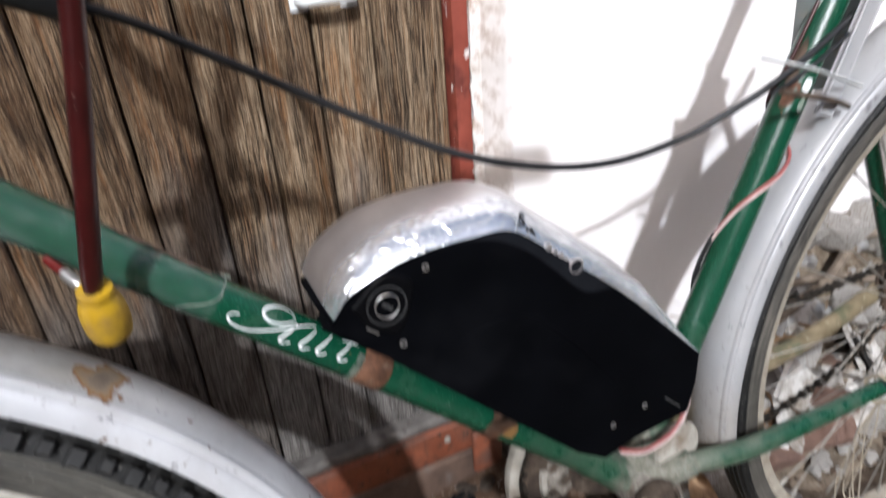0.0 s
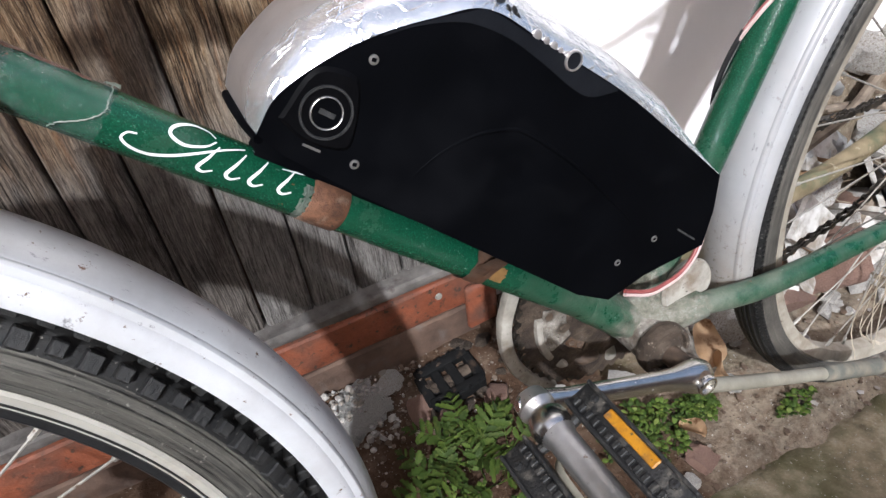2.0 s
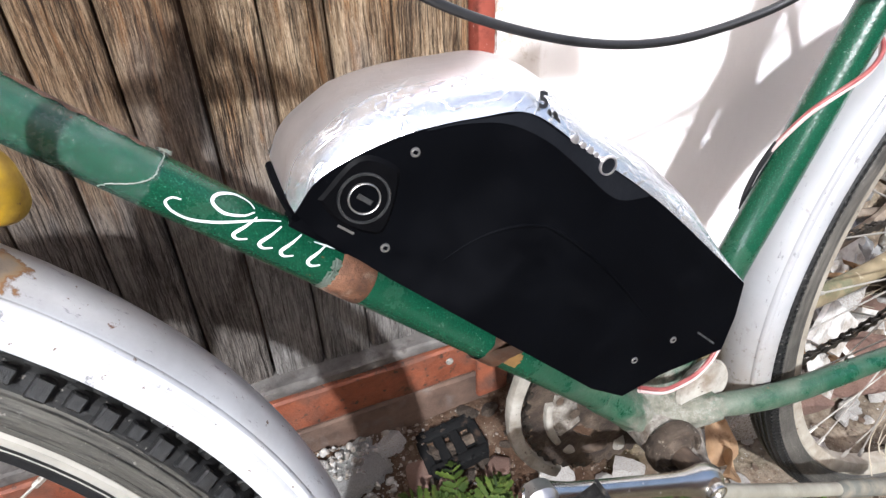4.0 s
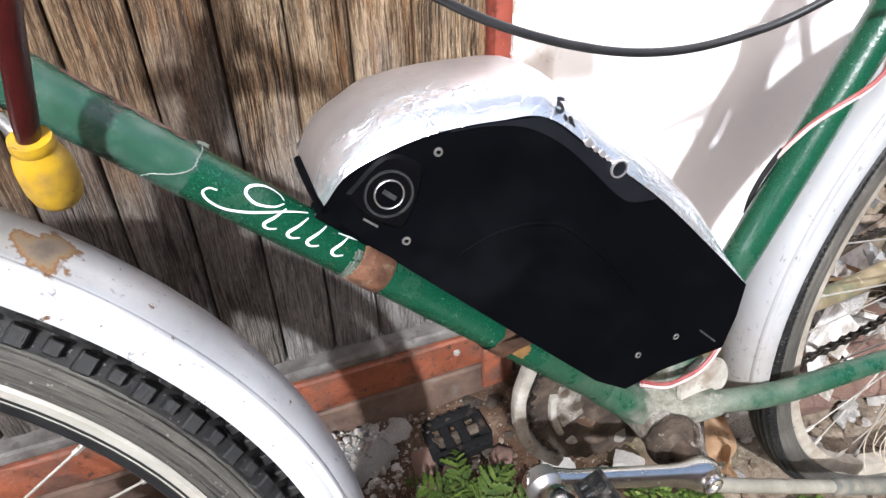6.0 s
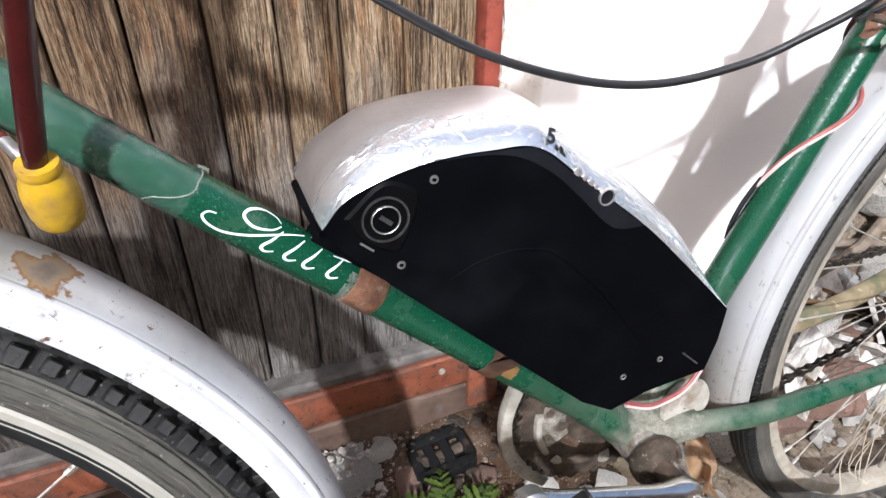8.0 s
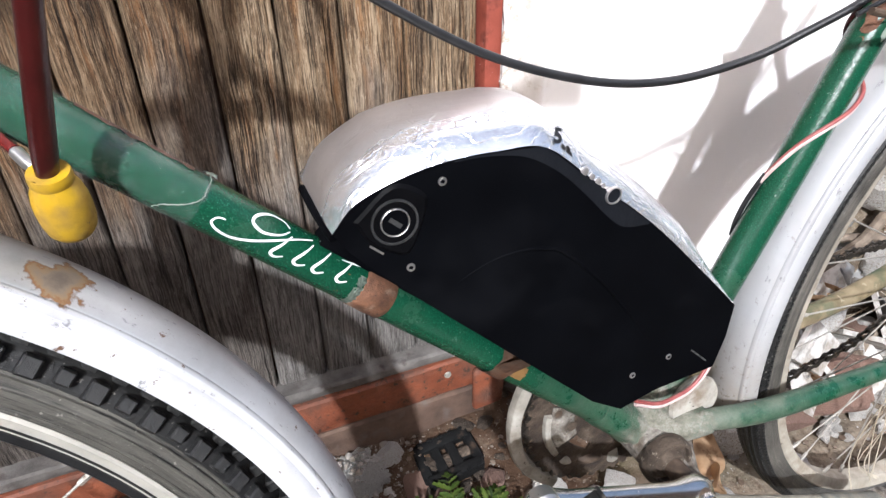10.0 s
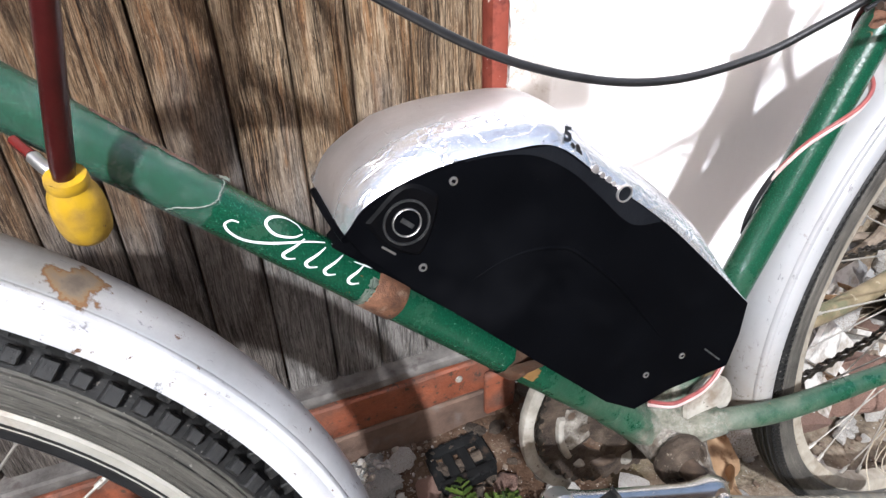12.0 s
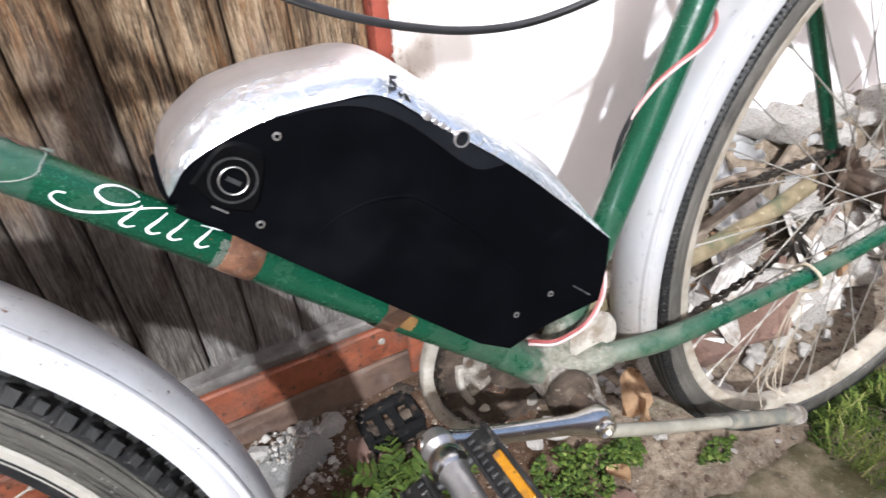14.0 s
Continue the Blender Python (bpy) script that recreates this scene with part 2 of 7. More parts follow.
    col = mix(nt, calc(nt, "MULTIPLY", rnd, 0.45), col, mix(nt, 1.0, col, (0.45, 0.42, 0.40), "MULTIPLY"))
    vor = nt.nodes.new("ShaderNodeTexVoronoi")
    mp = nt.nodes.new("ShaderNodeMapping")
    mp.inputs["Scale"].default_value = (16, 16, 7)
    nt.links.new(v, mp.inputs[0])
    nt.links.new(mp.outputs[0], vor.inputs["Vector"])
    vor.inputs["Scale"].default_value = 1.0
    knot = ramp(nt, calc(nt, "ADD", vor.outputs["Distance"], calc(nt, "MULTIPLY", grain, 0.1)), [(0.12, (1, 1, 1)), (0.2, (0, 0, 0))])
    col = mix(nt, calc(nt, "MULTIPLY", knot, 0.7), col, (0.07, 0.045, 0.03))
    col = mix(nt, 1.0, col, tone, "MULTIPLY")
    nt.links.new(col, b.inputs["Base Color"])
    bump(nt, b, calc(nt, "SUBTRACT", calc(nt, "ADD", calc(nt, "MULTIPLY", grain, 1.2), calc(nt, "ADD", dash, calc(nt, "MULTIPLY", chip, 0.8))), crack), 1.0, 0.003)
    return m


def plaster():
    m, nt, b, co = mat("white_plaster", rough=0.8, spec=0.2)
    col = ramp(nt, tex(nt, co, 2.2, 8), [(0.3, (0.84, 0.795, 0.78)), (0.7, (0.90, 0.865, 0.85))])
    speck = band(nt, tex(nt, co, 90, 4, off=(2, 2, 2)), 0.74, 0.77)
    col = mix(nt, calc(nt, "MULTIPLY", speck, 0.6), col, (0.3, 0.25, 0.22))
    sep = nt.nodes.new("ShaderNodeSeparateXYZ")
    nt.links.new(co, sep.inputs[0])
    edge = ramp(nt, sep.outputs[0], [(0.386, (1, 1, 1)), (0.43, (0, 0, 0))])
    stain = calc(nt, "MULTIPLY", edge, band(nt, tex(nt, co, 55, 8, rough=0.7, off=(5, 5, 5)), 0.50, 0.60))
    col = mix(nt, stain, col, (0.30, 0.17, 0.10))
    # reveal face greyed in the colour to stand for its shade
    corner = ramp(nt, sep.outputs[0], [(0.414, (1, 1, 1)), (0.421, (0, 0, 0))])
    col = mix(nt, calc(nt, "MULTIPLY", corner, calc(nt, "MULTIPLY", tex(nt, co, 26, 8, off=(1, 3, 3)), 0.9)), col, (0.42, 0.37, 0.31))
    nt.links.new(col, b.inputs["Base Color"])
    bump(nt, b, tex(nt, co, 7, 9), 0.35, 0.012)
    return m


def soil():
    m, nt, b, co = mat("soil", rough=0.95, spec=0.15)
    col = ramp(nt, tex(nt, co, 22, 10, rough=0.75), [(0.3, (0.028, 0.017, 0.010)), (0.5, (0.088, 0.058, 0.037)), (0.62, (0.20, 0.15, 0.107)), (0.74, (0.40, 0.345, 0.28))])
    sep = nt.nodes.new("ShaderNodeSeparateXYZ")
    nt.links.new(co, sep.inputs[0])
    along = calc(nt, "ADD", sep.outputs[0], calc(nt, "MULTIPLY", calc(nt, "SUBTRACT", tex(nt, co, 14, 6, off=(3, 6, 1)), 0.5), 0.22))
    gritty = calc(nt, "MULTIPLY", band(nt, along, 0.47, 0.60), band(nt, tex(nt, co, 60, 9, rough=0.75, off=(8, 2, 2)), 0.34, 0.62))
    # dark brown earth near the sill, deepened in colour for the shade there
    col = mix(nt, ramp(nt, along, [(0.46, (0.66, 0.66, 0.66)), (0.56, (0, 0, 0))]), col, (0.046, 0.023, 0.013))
    col = mix(nt, calc(nt, "MULTIPLY", gritty, 0.65), col, (0.30, 0.255, 0.195))
    moss = calc(nt, "MULTIPLY", band(nt, tex(nt, co, 7, 7), 0.58, 0.72), 0.35)
    col = mix(nt, moss, col, (0.06, 0.075, 0.02))
    grit = band(nt, tex(nt, co, 220, 3), 0.66, 0.72)
    col = mix(nt, grit, col, (0.42, 0.4, 0.36))
    nt.links.new(col, b.inputs["Base Color"])
    bump(nt, b, tex(nt, co, 120, 10), 0.8, 0.006)
    return m


def grit_mix():
    m, nt, b, co = mat("mixed_grit", rough=0.9, spec=0.2)
    isl = nt.nodes.new("ShaderNodeNewGeometry").outputs["Random Per Island"]
    col = ramp(nt, isl, [(0.0, (0.055, 0.034, 0.021)), (0.45, (0.12, 0.080, 0.054)), (0.8, (0.20, 0.155, 0.115)), (0.96, (0.34, 0.32, 0.29)), (1.0, (0.6, 0.58, 0.55))])
    col = mix(nt, calc(nt, "MULTIPLY", tex(nt, co, 160), 0.6), col, (0.12, 0.09, 0.07))
    nt.links.new(col, b.inputs["Base Color"])
    bump(nt, b, tex(nt, co, 300), 0.5, 0.002)
    return m


def tyre_rubber(name, dust, film=(0.26, 0.235, 0.2), worn=0.0):
    m, nt, b, co = mat(name, rough=0.5, spec=0.5)
    sep = nt.nodes.new("ShaderNodeSeparateXYZ")
    nt.links.new(co, sep.inputs[0])
    rad = calc(nt, "SQRT", calc(nt, "ADD", calc(nt, "MULTIPLY", sep.outputs[0], sep.outputs[0]), calc(nt, "MULTIPLY", sep.outputs[2], sep.outputs[2])))
    polar = nt.nodes.new("ShaderNodeCombineXYZ")
    nt.links.new(calc(nt, "MULTIPLY", rad, 620.0), polar.inputs[0])
    nt.links.new(calc(nt, "MULTIPLY", calc(nt, "ARCTAN2", sep.outputs[2], sep.outputs[0]), 9.0), polar.inputs[1])
    nt.links.new(calc(nt, "MULTIPLY", sep.outputs[1], 200.0), polar.inputs[2])
    streak = tex(nt, polar.outputs[0], 1.0, 8, rough=0.7)
    col = ramp(nt, tex(nt, co, 40, 9, rough=0.7), [(0.3, (0.0035, 0.0035, 0.004)), (0.7, (0.010, 0.0097, 0.0098))])
    f = calc(nt, "MULTIPLY", band(nt, tex(nt, co, 18, 9, rough=0.7), 0.35, 0.7), dust)
    f = calc(nt, "ADD", f, calc(nt, "MULTIPLY", band(nt, streak, 0.50, 0.66), dust * 0.7), True)
    f = calc(nt, "ADD", f, worn, True)
    col = mix(nt, f, col, film)
    scuff = tex(nt, polar.outputs[0], 0.5, 7, rough=0.8, off=(5, 2, 8))
    col = mix(nt, calc(nt, "MULTIPLY", ramp(nt, scuff, [(0.40, (1, 1, 1)), (0.49, (0, 0, 0))]), worn * 3.5), col, (0.012, 0.011, 0.011))
    col = mix(nt, calc(nt, "MULTIPLY", band(nt, tex(nt, co, 330, 3, off=(3, 3, 1)), 0.65, 0.72), 0.7), col, (0.30, 0.28, 0.25))
    nt.links.new(col, b.inputs["Base Color"])
    bump(nt, b, calc(nt, "ADD", tex(nt, co, 260, 8, rough=0.7), streak), 0.6, 0.0014)
    return m


def foil():
    """Foil tape: satin on top, worm-like creases in the fold along the panel."""
    m, nt, b, co = mat("aluminium_foil_tape", (0.8, 0.8, 0.8), 0.3, 0.82)
    sep = nt.nodes.new("ShaderNodeSeparateXYZ")
    nt.links.new(co, sep.inputs[0])
    side = calc(nt, "ADD", calc(nt, "MULTIPLY", calc(nt, "ABSOLUTE", sep.outputs[1]), 20.0), calc(nt, "MULTIPLY", calc(nt, "SUBTRACT", tex(nt, co, 30, 3), 0.5), 0.35))
    fold = ramp(nt, side, [(0.42, (0, 0, 0)), (0.66, (1, 1, 1))])
    # pinkish top and bluish fold: reflected surroundings put into the colour
    col = ramp(nt, tex(nt, co, 16, 8, rough=0.7), [(0.3, (0.55, 0.52, 0.515)), (0.7, (0.70, 0.67, 0.66))])
    col = mix(nt, fold, col, ramp(nt, tex(nt, co, 40, 6), [(0.35, (0.66, 0.68, 0.71)), (0.65, (0.82, 0.83, 0.85))]))
    dust = calc(nt, "MULTIPLY", band(nt, tex(nt, co, 150, 8, rough=0.75, off=(4, 1, 2)), 0.60, 0.72), 0.35)
    col = mix(nt, dust, col, (0.42, 0.38, 0.35))
    nt.links.new(col, b.inputs["Base Color"])
    lines = None
    for sc, wd, st, gate in ((34, 0.016, (1, 1.6, 1), (0.42, 0.52)), (64, 0.022, (1.2, 1, 1), (0.46, 0.55)), (120, 0.028, (1, 1, 1), (0.52, 0.58))):
        n = tex(nt, co, sc, 2.5, stretch=st, rough=0.5, off=(sc, 3, 1))
        k = ramp(nt, n, [(0.5 - wd, (0, 0, 0)), (0.5, (1, 1, 1)), (0.5 + wd, (0, 0, 0))])
        k = calc(nt, "MULTIPLY", k, band(nt, tex(nt, co, 26, 3, off=(0, sc, 5)), *gate))
        lines = k if lines is None else calc(nt, "ADD", lines, k)
    long_crease = tex(nt, co, 1, 2.0, stretch=(14, 130, 14), rough=0.5, off=(7, 1, 4))
    long_crease = ramp(nt, long_crease, [(0.488, (0, 0, 0)), (0.5, (1, 1, 1)), (0.512, (0, 0, 0))])
    long_crease = calc(nt, "MULTIPLY", long_crease, band(nt, tex(nt, co, 12, 3, off=(3, 9, 5)), 0.50, 0.60))
    height = calc(nt, "ADD", calc(nt, "MULTIPLY", lines, calc(nt, "ADD", calc(nt, "MULTIPLY", fold, 0.85), 0.15)), calc(nt, "MULTIPLY", long_crease, 0.7))
    height = calc(nt, "ADD", height, calc(nt, "MULTIPLY", tex(nt, co, 22, 3), 0.45))
    r = calc(nt, "MULTIPLY_ADD", fold, -0.12)
    r.node.inputs[2].default_value = 0.36
    nt.links.new(calc(nt, "ADD", r, calc(nt, "MULTIPLY", dust, 0.4)), b.inputs["Roughness"])
    bump(nt, b, height, 0.55, 0.0007)
    return m


GREEN = green_paint("green_enamel", 0.13, 0.54)
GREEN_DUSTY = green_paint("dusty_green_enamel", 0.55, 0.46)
FENDER = silver_paint("silver_fender_paint", (0.2437, -0.0106, 0.2765))
FENDER_R = silver_paint("silver_fender_paint_plain", foot=(-0.375, 0.0, -0.06), crown_shade=0.24, flecks=0.35, tone=0.68)
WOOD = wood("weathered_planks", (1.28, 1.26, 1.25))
# same planks toned darker, standing in for shade left of the bike
WOOD_SHADED = wood("shaded_weathered_planks", (0.82, 0.75, 0.70))
PLASTER = plaster()
SOIL = soil()
TYRE_F = tyre_rubber("black_knobbly_rubber", 0.05, (0.16, 0.155, 0.13))
SIDEWALL = tyre_rubber("dusty_black_sidewall", 0.36, (0.180, 0.168, 0.142), 0.24)
TYRE_R = tyre_rubber("dusty_rubber", 0.45, (0.185, 0.17, 0.145), 0.14)
FOIL = foil()
GRIT = grit_mix()
RED_WOOD = mottled("red_painted_wood", [(0.3, (0.155, 0.042, 0.019)), (0.7, (0.25, 0.074, 0.033))], 30, 0.6, grit=(110, 0.58, 0.68, (0.045, 0.026, 0.018)), dirt=(22, 0.44, 0.66, (0.10, 0.045, 0.028)), bump_s=0.6, bump_d=0.003)
RED_TRIM = mottled("red_painted_frame", [(0.3, (0.19, 0.038, 0.022)), (0.7, (0.30, 0.070, 0.044))], 30, 0.6, grit=(48, 0.635, 0.65, (0.74, 0.68, 0.64)), dirt=(26, 0.56, 0.66, (0.13, 0.028, 0.018)), bump_d=0.002)
BROWN_WOOD = mottled("bare_brown_wood", [(0.3, (0.05, 0.029, 0.02)), (0.7, (0.13, 0.08, 0.055))], 25, 0.85, dirt=(30, 0.55, 0.75, (0.13, 0.105, 0.088)), bump_s=0.6, bump_d=0.002)
GREY_WOOD = mottled("grey_bare_wood", [(0.3, (0.06, 0.052, 0.046)), (0.7, (0.17, 0.153, 0.137))], 30, 0.85, dirt=(40, 0.55, 0.7, (0.06, 0.045, 0.04)), bump_s=0.6, bump_d=0.002)
BLACK_PLASTIC = mottled("black_plastic", [(0.3, (0.0010, 0.0011, 0.0016)), (0.7, (0.0019, 0.0021, 0.0029))], 24, 0.6, bump_s=0.2, bump_d=0.0004, spec=0.03, dirt=(13, 0.52, 0.72, (0.0036, 0.0038, 0.0048)), grit=(420, 0.70, 0.74, (0.008, 0.008, 0.009)))
BLACK_GLOSS = mottled("glossy_black_rubber", [(0.3, (0.006, 0.006, 0.0065)), (0.7, (0.015, 0.015, 0.016))], 80, 0.42, bump_s=0.25)
STEEL = mottled("dull_steel", [(0.3, (0.42, 0.40, 0.38)), (0.7, (0.6, 0.58, 0.56))], 60, 0.38, 0.9, grit=(140, 0.64, 0.7, (0.12, 0.07, 0.04)))
MATT_BLACK = mottled("matt_black_plastic", [(0.3, (0.003, 0.003, 0.003)), (0.7, (0.007, 0.0068, 0.0066))], 60, 0.8, bump_s=0.6, bump_d=0.002, spec=0.2, dirt=(38, 0.60, 0.72, (0.055, 0.036, 0.024)))
SPOKE = mottled("dusty_spoke_steel", [(0.3, (0.24, 0.22, 0.19)), (0.7, (0.42, 0.395, 0.35))], 60, 0.5, 0.5, grit=(140, 0.60, 0.68, (0.11, 0.075, 0.05)))
SLEEVE = mottled("worn_grey_green_rubber", [(0.3, (0.085, 0.085, 0.070)), (0.7, (0.16, 0.158, 0.132))], 50, 0.6, dirt=(40, 0.48, 0.68, (0.23, 0.20, 0.15)))
WORN_GREY = mottled("faded_scratch", [(0.35, (0.004, 0.004, 0.005)), (0.65, (0.055, 0.055, 0.055))], 220, 0.6)
RIM_R = mottled("muddy_rim", [(0.3, (0.29, 0.255, 0.20)), (0.7, (0.45, 0.405, 0.335))], 45, 0.65, 0.2, dirt=(30, 0.48, 0.68, (0.22, 0.175, 0.125)), grit=(150, 0.66, 0.7, (0.1, 0.06, 0.04)))
RIM_F = mottled("bright_rim", [(0.3, (0.42, 0.40, 0.345)), (0.7, (0.56, 0.535, 0.475))], 45, 0.42, 0.35, dirt=(30, 0.55, 0.75, (0.3, 0.25, 0.2)))
CHROME = mottled("chrome", [(0.3, (0.60, 0.575, 0.535)), (0.7, (0.74, 0.715, 0.67))], 50, 0.24, 1.0, grit=(160, 0.68, 0.72, (0.2, 0.13, 0.08)), bump_s=0.05)
MUD_METAL = mottled("mud_caked_metal", [(0.34, (0.075, 0.058, 0.042)), (0.46, (0.17, 0.148, 0.122)), (0.56, (0.26, 0.235, 0.20)), (0.68, (0.42, 0.395, 0.355))], 70, 0.9, bump_s=0.8, bump_d=0.003, dirt=(38, 0.56, 0.68, (0.11, 0.08, 0.056)), grit=(200, 0.62, 0.68, (0.06, 0.045, 0.03)))
RUST_METAL = mottled("rusty_dark_steel", [(0.3, (0.025, 0.017, 0.012)), (0.5, (0.07, 0.046, 0.03)), (0.7, (0.15, 0.105, 0.075))], 50, 0.75, 0.2, bump_s=0.5, bump_d=0.001, dirt=(30, 0.56, 0.72, (0.22, 0.19, 0.155)))
PALE_PAINT = mottled("pale_dusty_paint", [(0.3, (0.20, 0.18, 0.15)), (0.5, (0.34, 0.315, 0.27)), (0.7, (0.46, 0.43, 0.38))], 40, 0.75, bump_s=0.4, bump_d=0.001, dirt=(26, 0.54, 0.70, (0.17, 0.125, 0.085)), grit=(170, 0.64, 0.69, (0.07, 0.05, 0.035)))
GUARD_PAINT = mottled("dusty_guard_paint", [(0.3, (0.14, 0.125, 0.102)), (0.5, (0.25, 0.228, 0.192)), (0.7, (0.36, 0.335, 0.292))], 40, 0.75, bump_s=0.4, bump_d=0.001, dirt=(26, 0.54, 0.70, (0.13, 0.095, 0.065)), grit=(170, 0.64, 0.69, (0.07, 0.05, 0.035)))
MUD_PLATE = mottled("mud_crusted_plate", [(0.3, (0.018, 0.011, 0.007)), (0.48, (0.042, 0.027, 0.017)), (0.62, (0.078, 0.055, 0.037)), (0.75, (0.17, 0.14, 0.11))], 40, 0.9, bump_s=0.9, bump_d=0.004, grit=(120, 0.62, 0.68, (0.03, 0.02, 0.014)))
DARK_MUD = mottled("dark_wet_mud", [(0.3, (0.020, 0.013, 0.008)), (0.5, (0.050, 0.034, 0.022)), (0.7, (0.105, 0.078, 0.055))], 45, 0.85, bump_s=0.8, bump_d=0.003, grit=(160, 0.62, 0.67, (0.2, 0.17, 0.13)))
RUST_BAND = mottled("rusty_clamp", [(0.3, (0.050, 0.021, 0.010)), (0.5, (0.105, 0.044, 0.021)), (0.7, (0.19, 0.088, 0.046))], 110, 0.75, 0.0, bump_s=0.6, bump_d=0.0015, dirt=(45, 0.58, 0.70, (0.24, 0.17, 0.12)), grit=(260, 0.62, 0.68, (0.04, 0.02, 0.012)))
TAN_TAPE = mottled("tan_stained_tape", [(0.3, (0.085, 0.050, 0.032)), (0.7, (0.21, 0.14, 0.10))], 60, 0.7, dirt=(34, 0.48, 0.68, (0.15, 0.065, 0.032)), grit=(160, 0.64, 0.70, (0.05, 0.025, 0.015)), bump_s=0.5)
OCHRE_RUST = mottled("ochre_rust", [(0.3, (0.12, 0.058, 0.016)), (0.7, (0.25, 0.135, 0.035))], 70, 0.8)
CHAIN = mottled("greasy_chain_steel", [(0.3, (0.012, 0.010, 0.008)), (0.7, (0.05, 0.042, 0.034))], 90, 0.5, 0.5, dirt=(120, 0.58, 0.68, (0.16, 0.11, 0.07)))
OCHRE_PAINT = mottled("ochre_rusted_paint", [(0.3, (0.095, 0.074, 0.036)), (0.7, (0.215, 0.170, 0.102))], 40, 0.75, dirt=(25, 0.52, 0.68, (0.055, 0.075, 0.040)), grit=(90, 0.62, 0.68, (0.26, 0.22, 0.15)))
RED_ROD = mottled("dark_red_rubber", [(0.3, (0.022, 0.003, 0.003)), (0.7, (0.042, 0.0055, 0.005))], 60, 0.28, grit=(150, 0.68, 0.72, (0.25, 0.15, 0.12)))
YELLOW = mottled("yellow_plastic", [(0.3, (0.40, 0.235, 0.008)), (0.7, (0.52, 0.325, 0.014))], 30, 0.4, dirt=(42, 0.50, 0.70, (0.27, 0.165, 0.035)), grit=(200, 0.64, 0.70, (0.20, 0.12, 0.04)))
RED_PLASTIC = mottled("dark_red_plastic", [(0.3, (0.075, 0.008, 0.007)), (0.7, (0.13, 0.016, 0.014))], 60, 0.25)
WHITE_PAINT = mottled("white_print", [(0.3, (0.72, 0.74, 0.74)), (0.7, (0.85, 0.86, 0.86))], 60, 0.5)
WIRE_RED = mottled("red_wire", [(0.3, (0.20, 0.042, 0.040)), (0.7, (0.30, 0.095, 0.085))], 60, 0.45)
WIRE_WHITE = mottled("white_wire", [(0.3, (0.45, 0.33, 0.31)), (0.7, (0.6, 0.47, 0.45))], 60, 0.45)
PEDAL_RUBBER = mottled("dusty_pedal_rubber", [(0.3, (0.006, 0.006, 0.006)), (0.7, (0.020, 0.019, 0.018))], 90, 0.5, dirt=(70, 0.54, 0.68, (0.10, 0.088, 0.072)), grit=(260, 0.66, 0.70, (0.22, 0.2, 0.17)), bump_s=0.6, bump_d=0.0015)
STAND_GREY = mottled("dusty_grey_paint", [(0.3, (0.20, 0.185, 0.145)), (0.7, (0.36, 0.335, 0.27))], 30, 0.5, 0.2, dirt=(40, 0.52, 0.68, (0.24, 0.205, 0.16)), grit=(180, 0.66, 0.71, (0.09, 0.06, 0.04)), bump_s=0.2)
ORANGE = mottled("orange_reflector", [(0.3, (0.36, 0.15, 0.008)), (0.7, (0.48, 0.22, 0.014))], 160, 0.3, dirt=(90, 0.50, 0.66, (0.16, 0.08, 0.025)), grit=(300, 0.62, 0.68, (0.07, 0.05, 0.03)))
STONE = mottled("pale_rubble", [(0.25, (0.22, 0.20, 0.175)), (0.5, (0.43, 0.405, 0.37)), (0.75, (0.62, 0.595, 0.56))], 35, 0.9, bump_s=0.7, bump_d=0.004, dirt=(18, 0.52, 0.7, (0.19, 0.14, 0.1)))


def crumb_mix():
    m, nt, b, co = mat("pale_crumbs", rough=0.95, spec=0.2)
    isl = nt.nodes.new("ShaderNodeNewGeometry").outputs["Random Per Island"]
    col = ramp(nt, isl, [(0.0, (0.20, 0.165, 0.13)), (0.4, (0.31, 0.285, 0.255)), (0.85, (0.40, 0.38, 0.35)), (1.0, (0.62, 0.60, 0.57))])
    col = mix(nt, calc(nt, "MULTIPLY", tex(nt, co, 220, 8), 0.5), col, (0.22, 0.19, 0.16))
    nt.links.new(col, b.inputs["Base Color"])
    bump(nt, b, tex(nt, co, 500, 8), 0.7, 0.002)
    return m


CRUMB = crumb_mix()
CEMENT = mottled("spilled_cement", [(0.3, (0.40, 0.38, 0.345)), (0.7, (0.68, 0.66, 0.62))], 28, 0.95, bump_s=1.0, bump_d=0.009, dirt=(55, 0.55, 0.68, (0.24, 0.205, 0.17)), grit=(110, 0.60, 0.64, (0.80, 0.78, 0.74)))
BRICK = mottled("reddish_stone", [(0.3, (0.13, 0.07, 0.05)), (0.7, (0.27, 0.17, 0.13))], 35, 0.9, bump_s=0.7, bump_d=0.004)
SHARD = mottled("white_tile_shard", [(0.3, (0.48, 0.455, 0.42)), (0.7, (0.66, 0.635, 0.60))], 30, 0.7, dirt=(24, 0.42, 0.62, (0.24, 0.205, 0.165)))
STRAW = mottled("dry_straw", [(0.3, (0.27, 0.22, 0.15)), (0.7, (0.48, 0.42, 0.33))], 20, 0.85)
STICK = mottled("grey_twig", [(0.3, (0.1, 0.075, 0.055)), (0.7, (0.25, 0.2, 0.15))], 40, 0.9)
LEAF_DRY = mottled("dry_leaf", [(0.3, (0.34, 0.20, 0.10)), (0.7, (0.56, 0.39, 0.235))], 40, 0.7, dirt=(60, 0.55, 0.7, (0.18, 0.09, 0.04)))


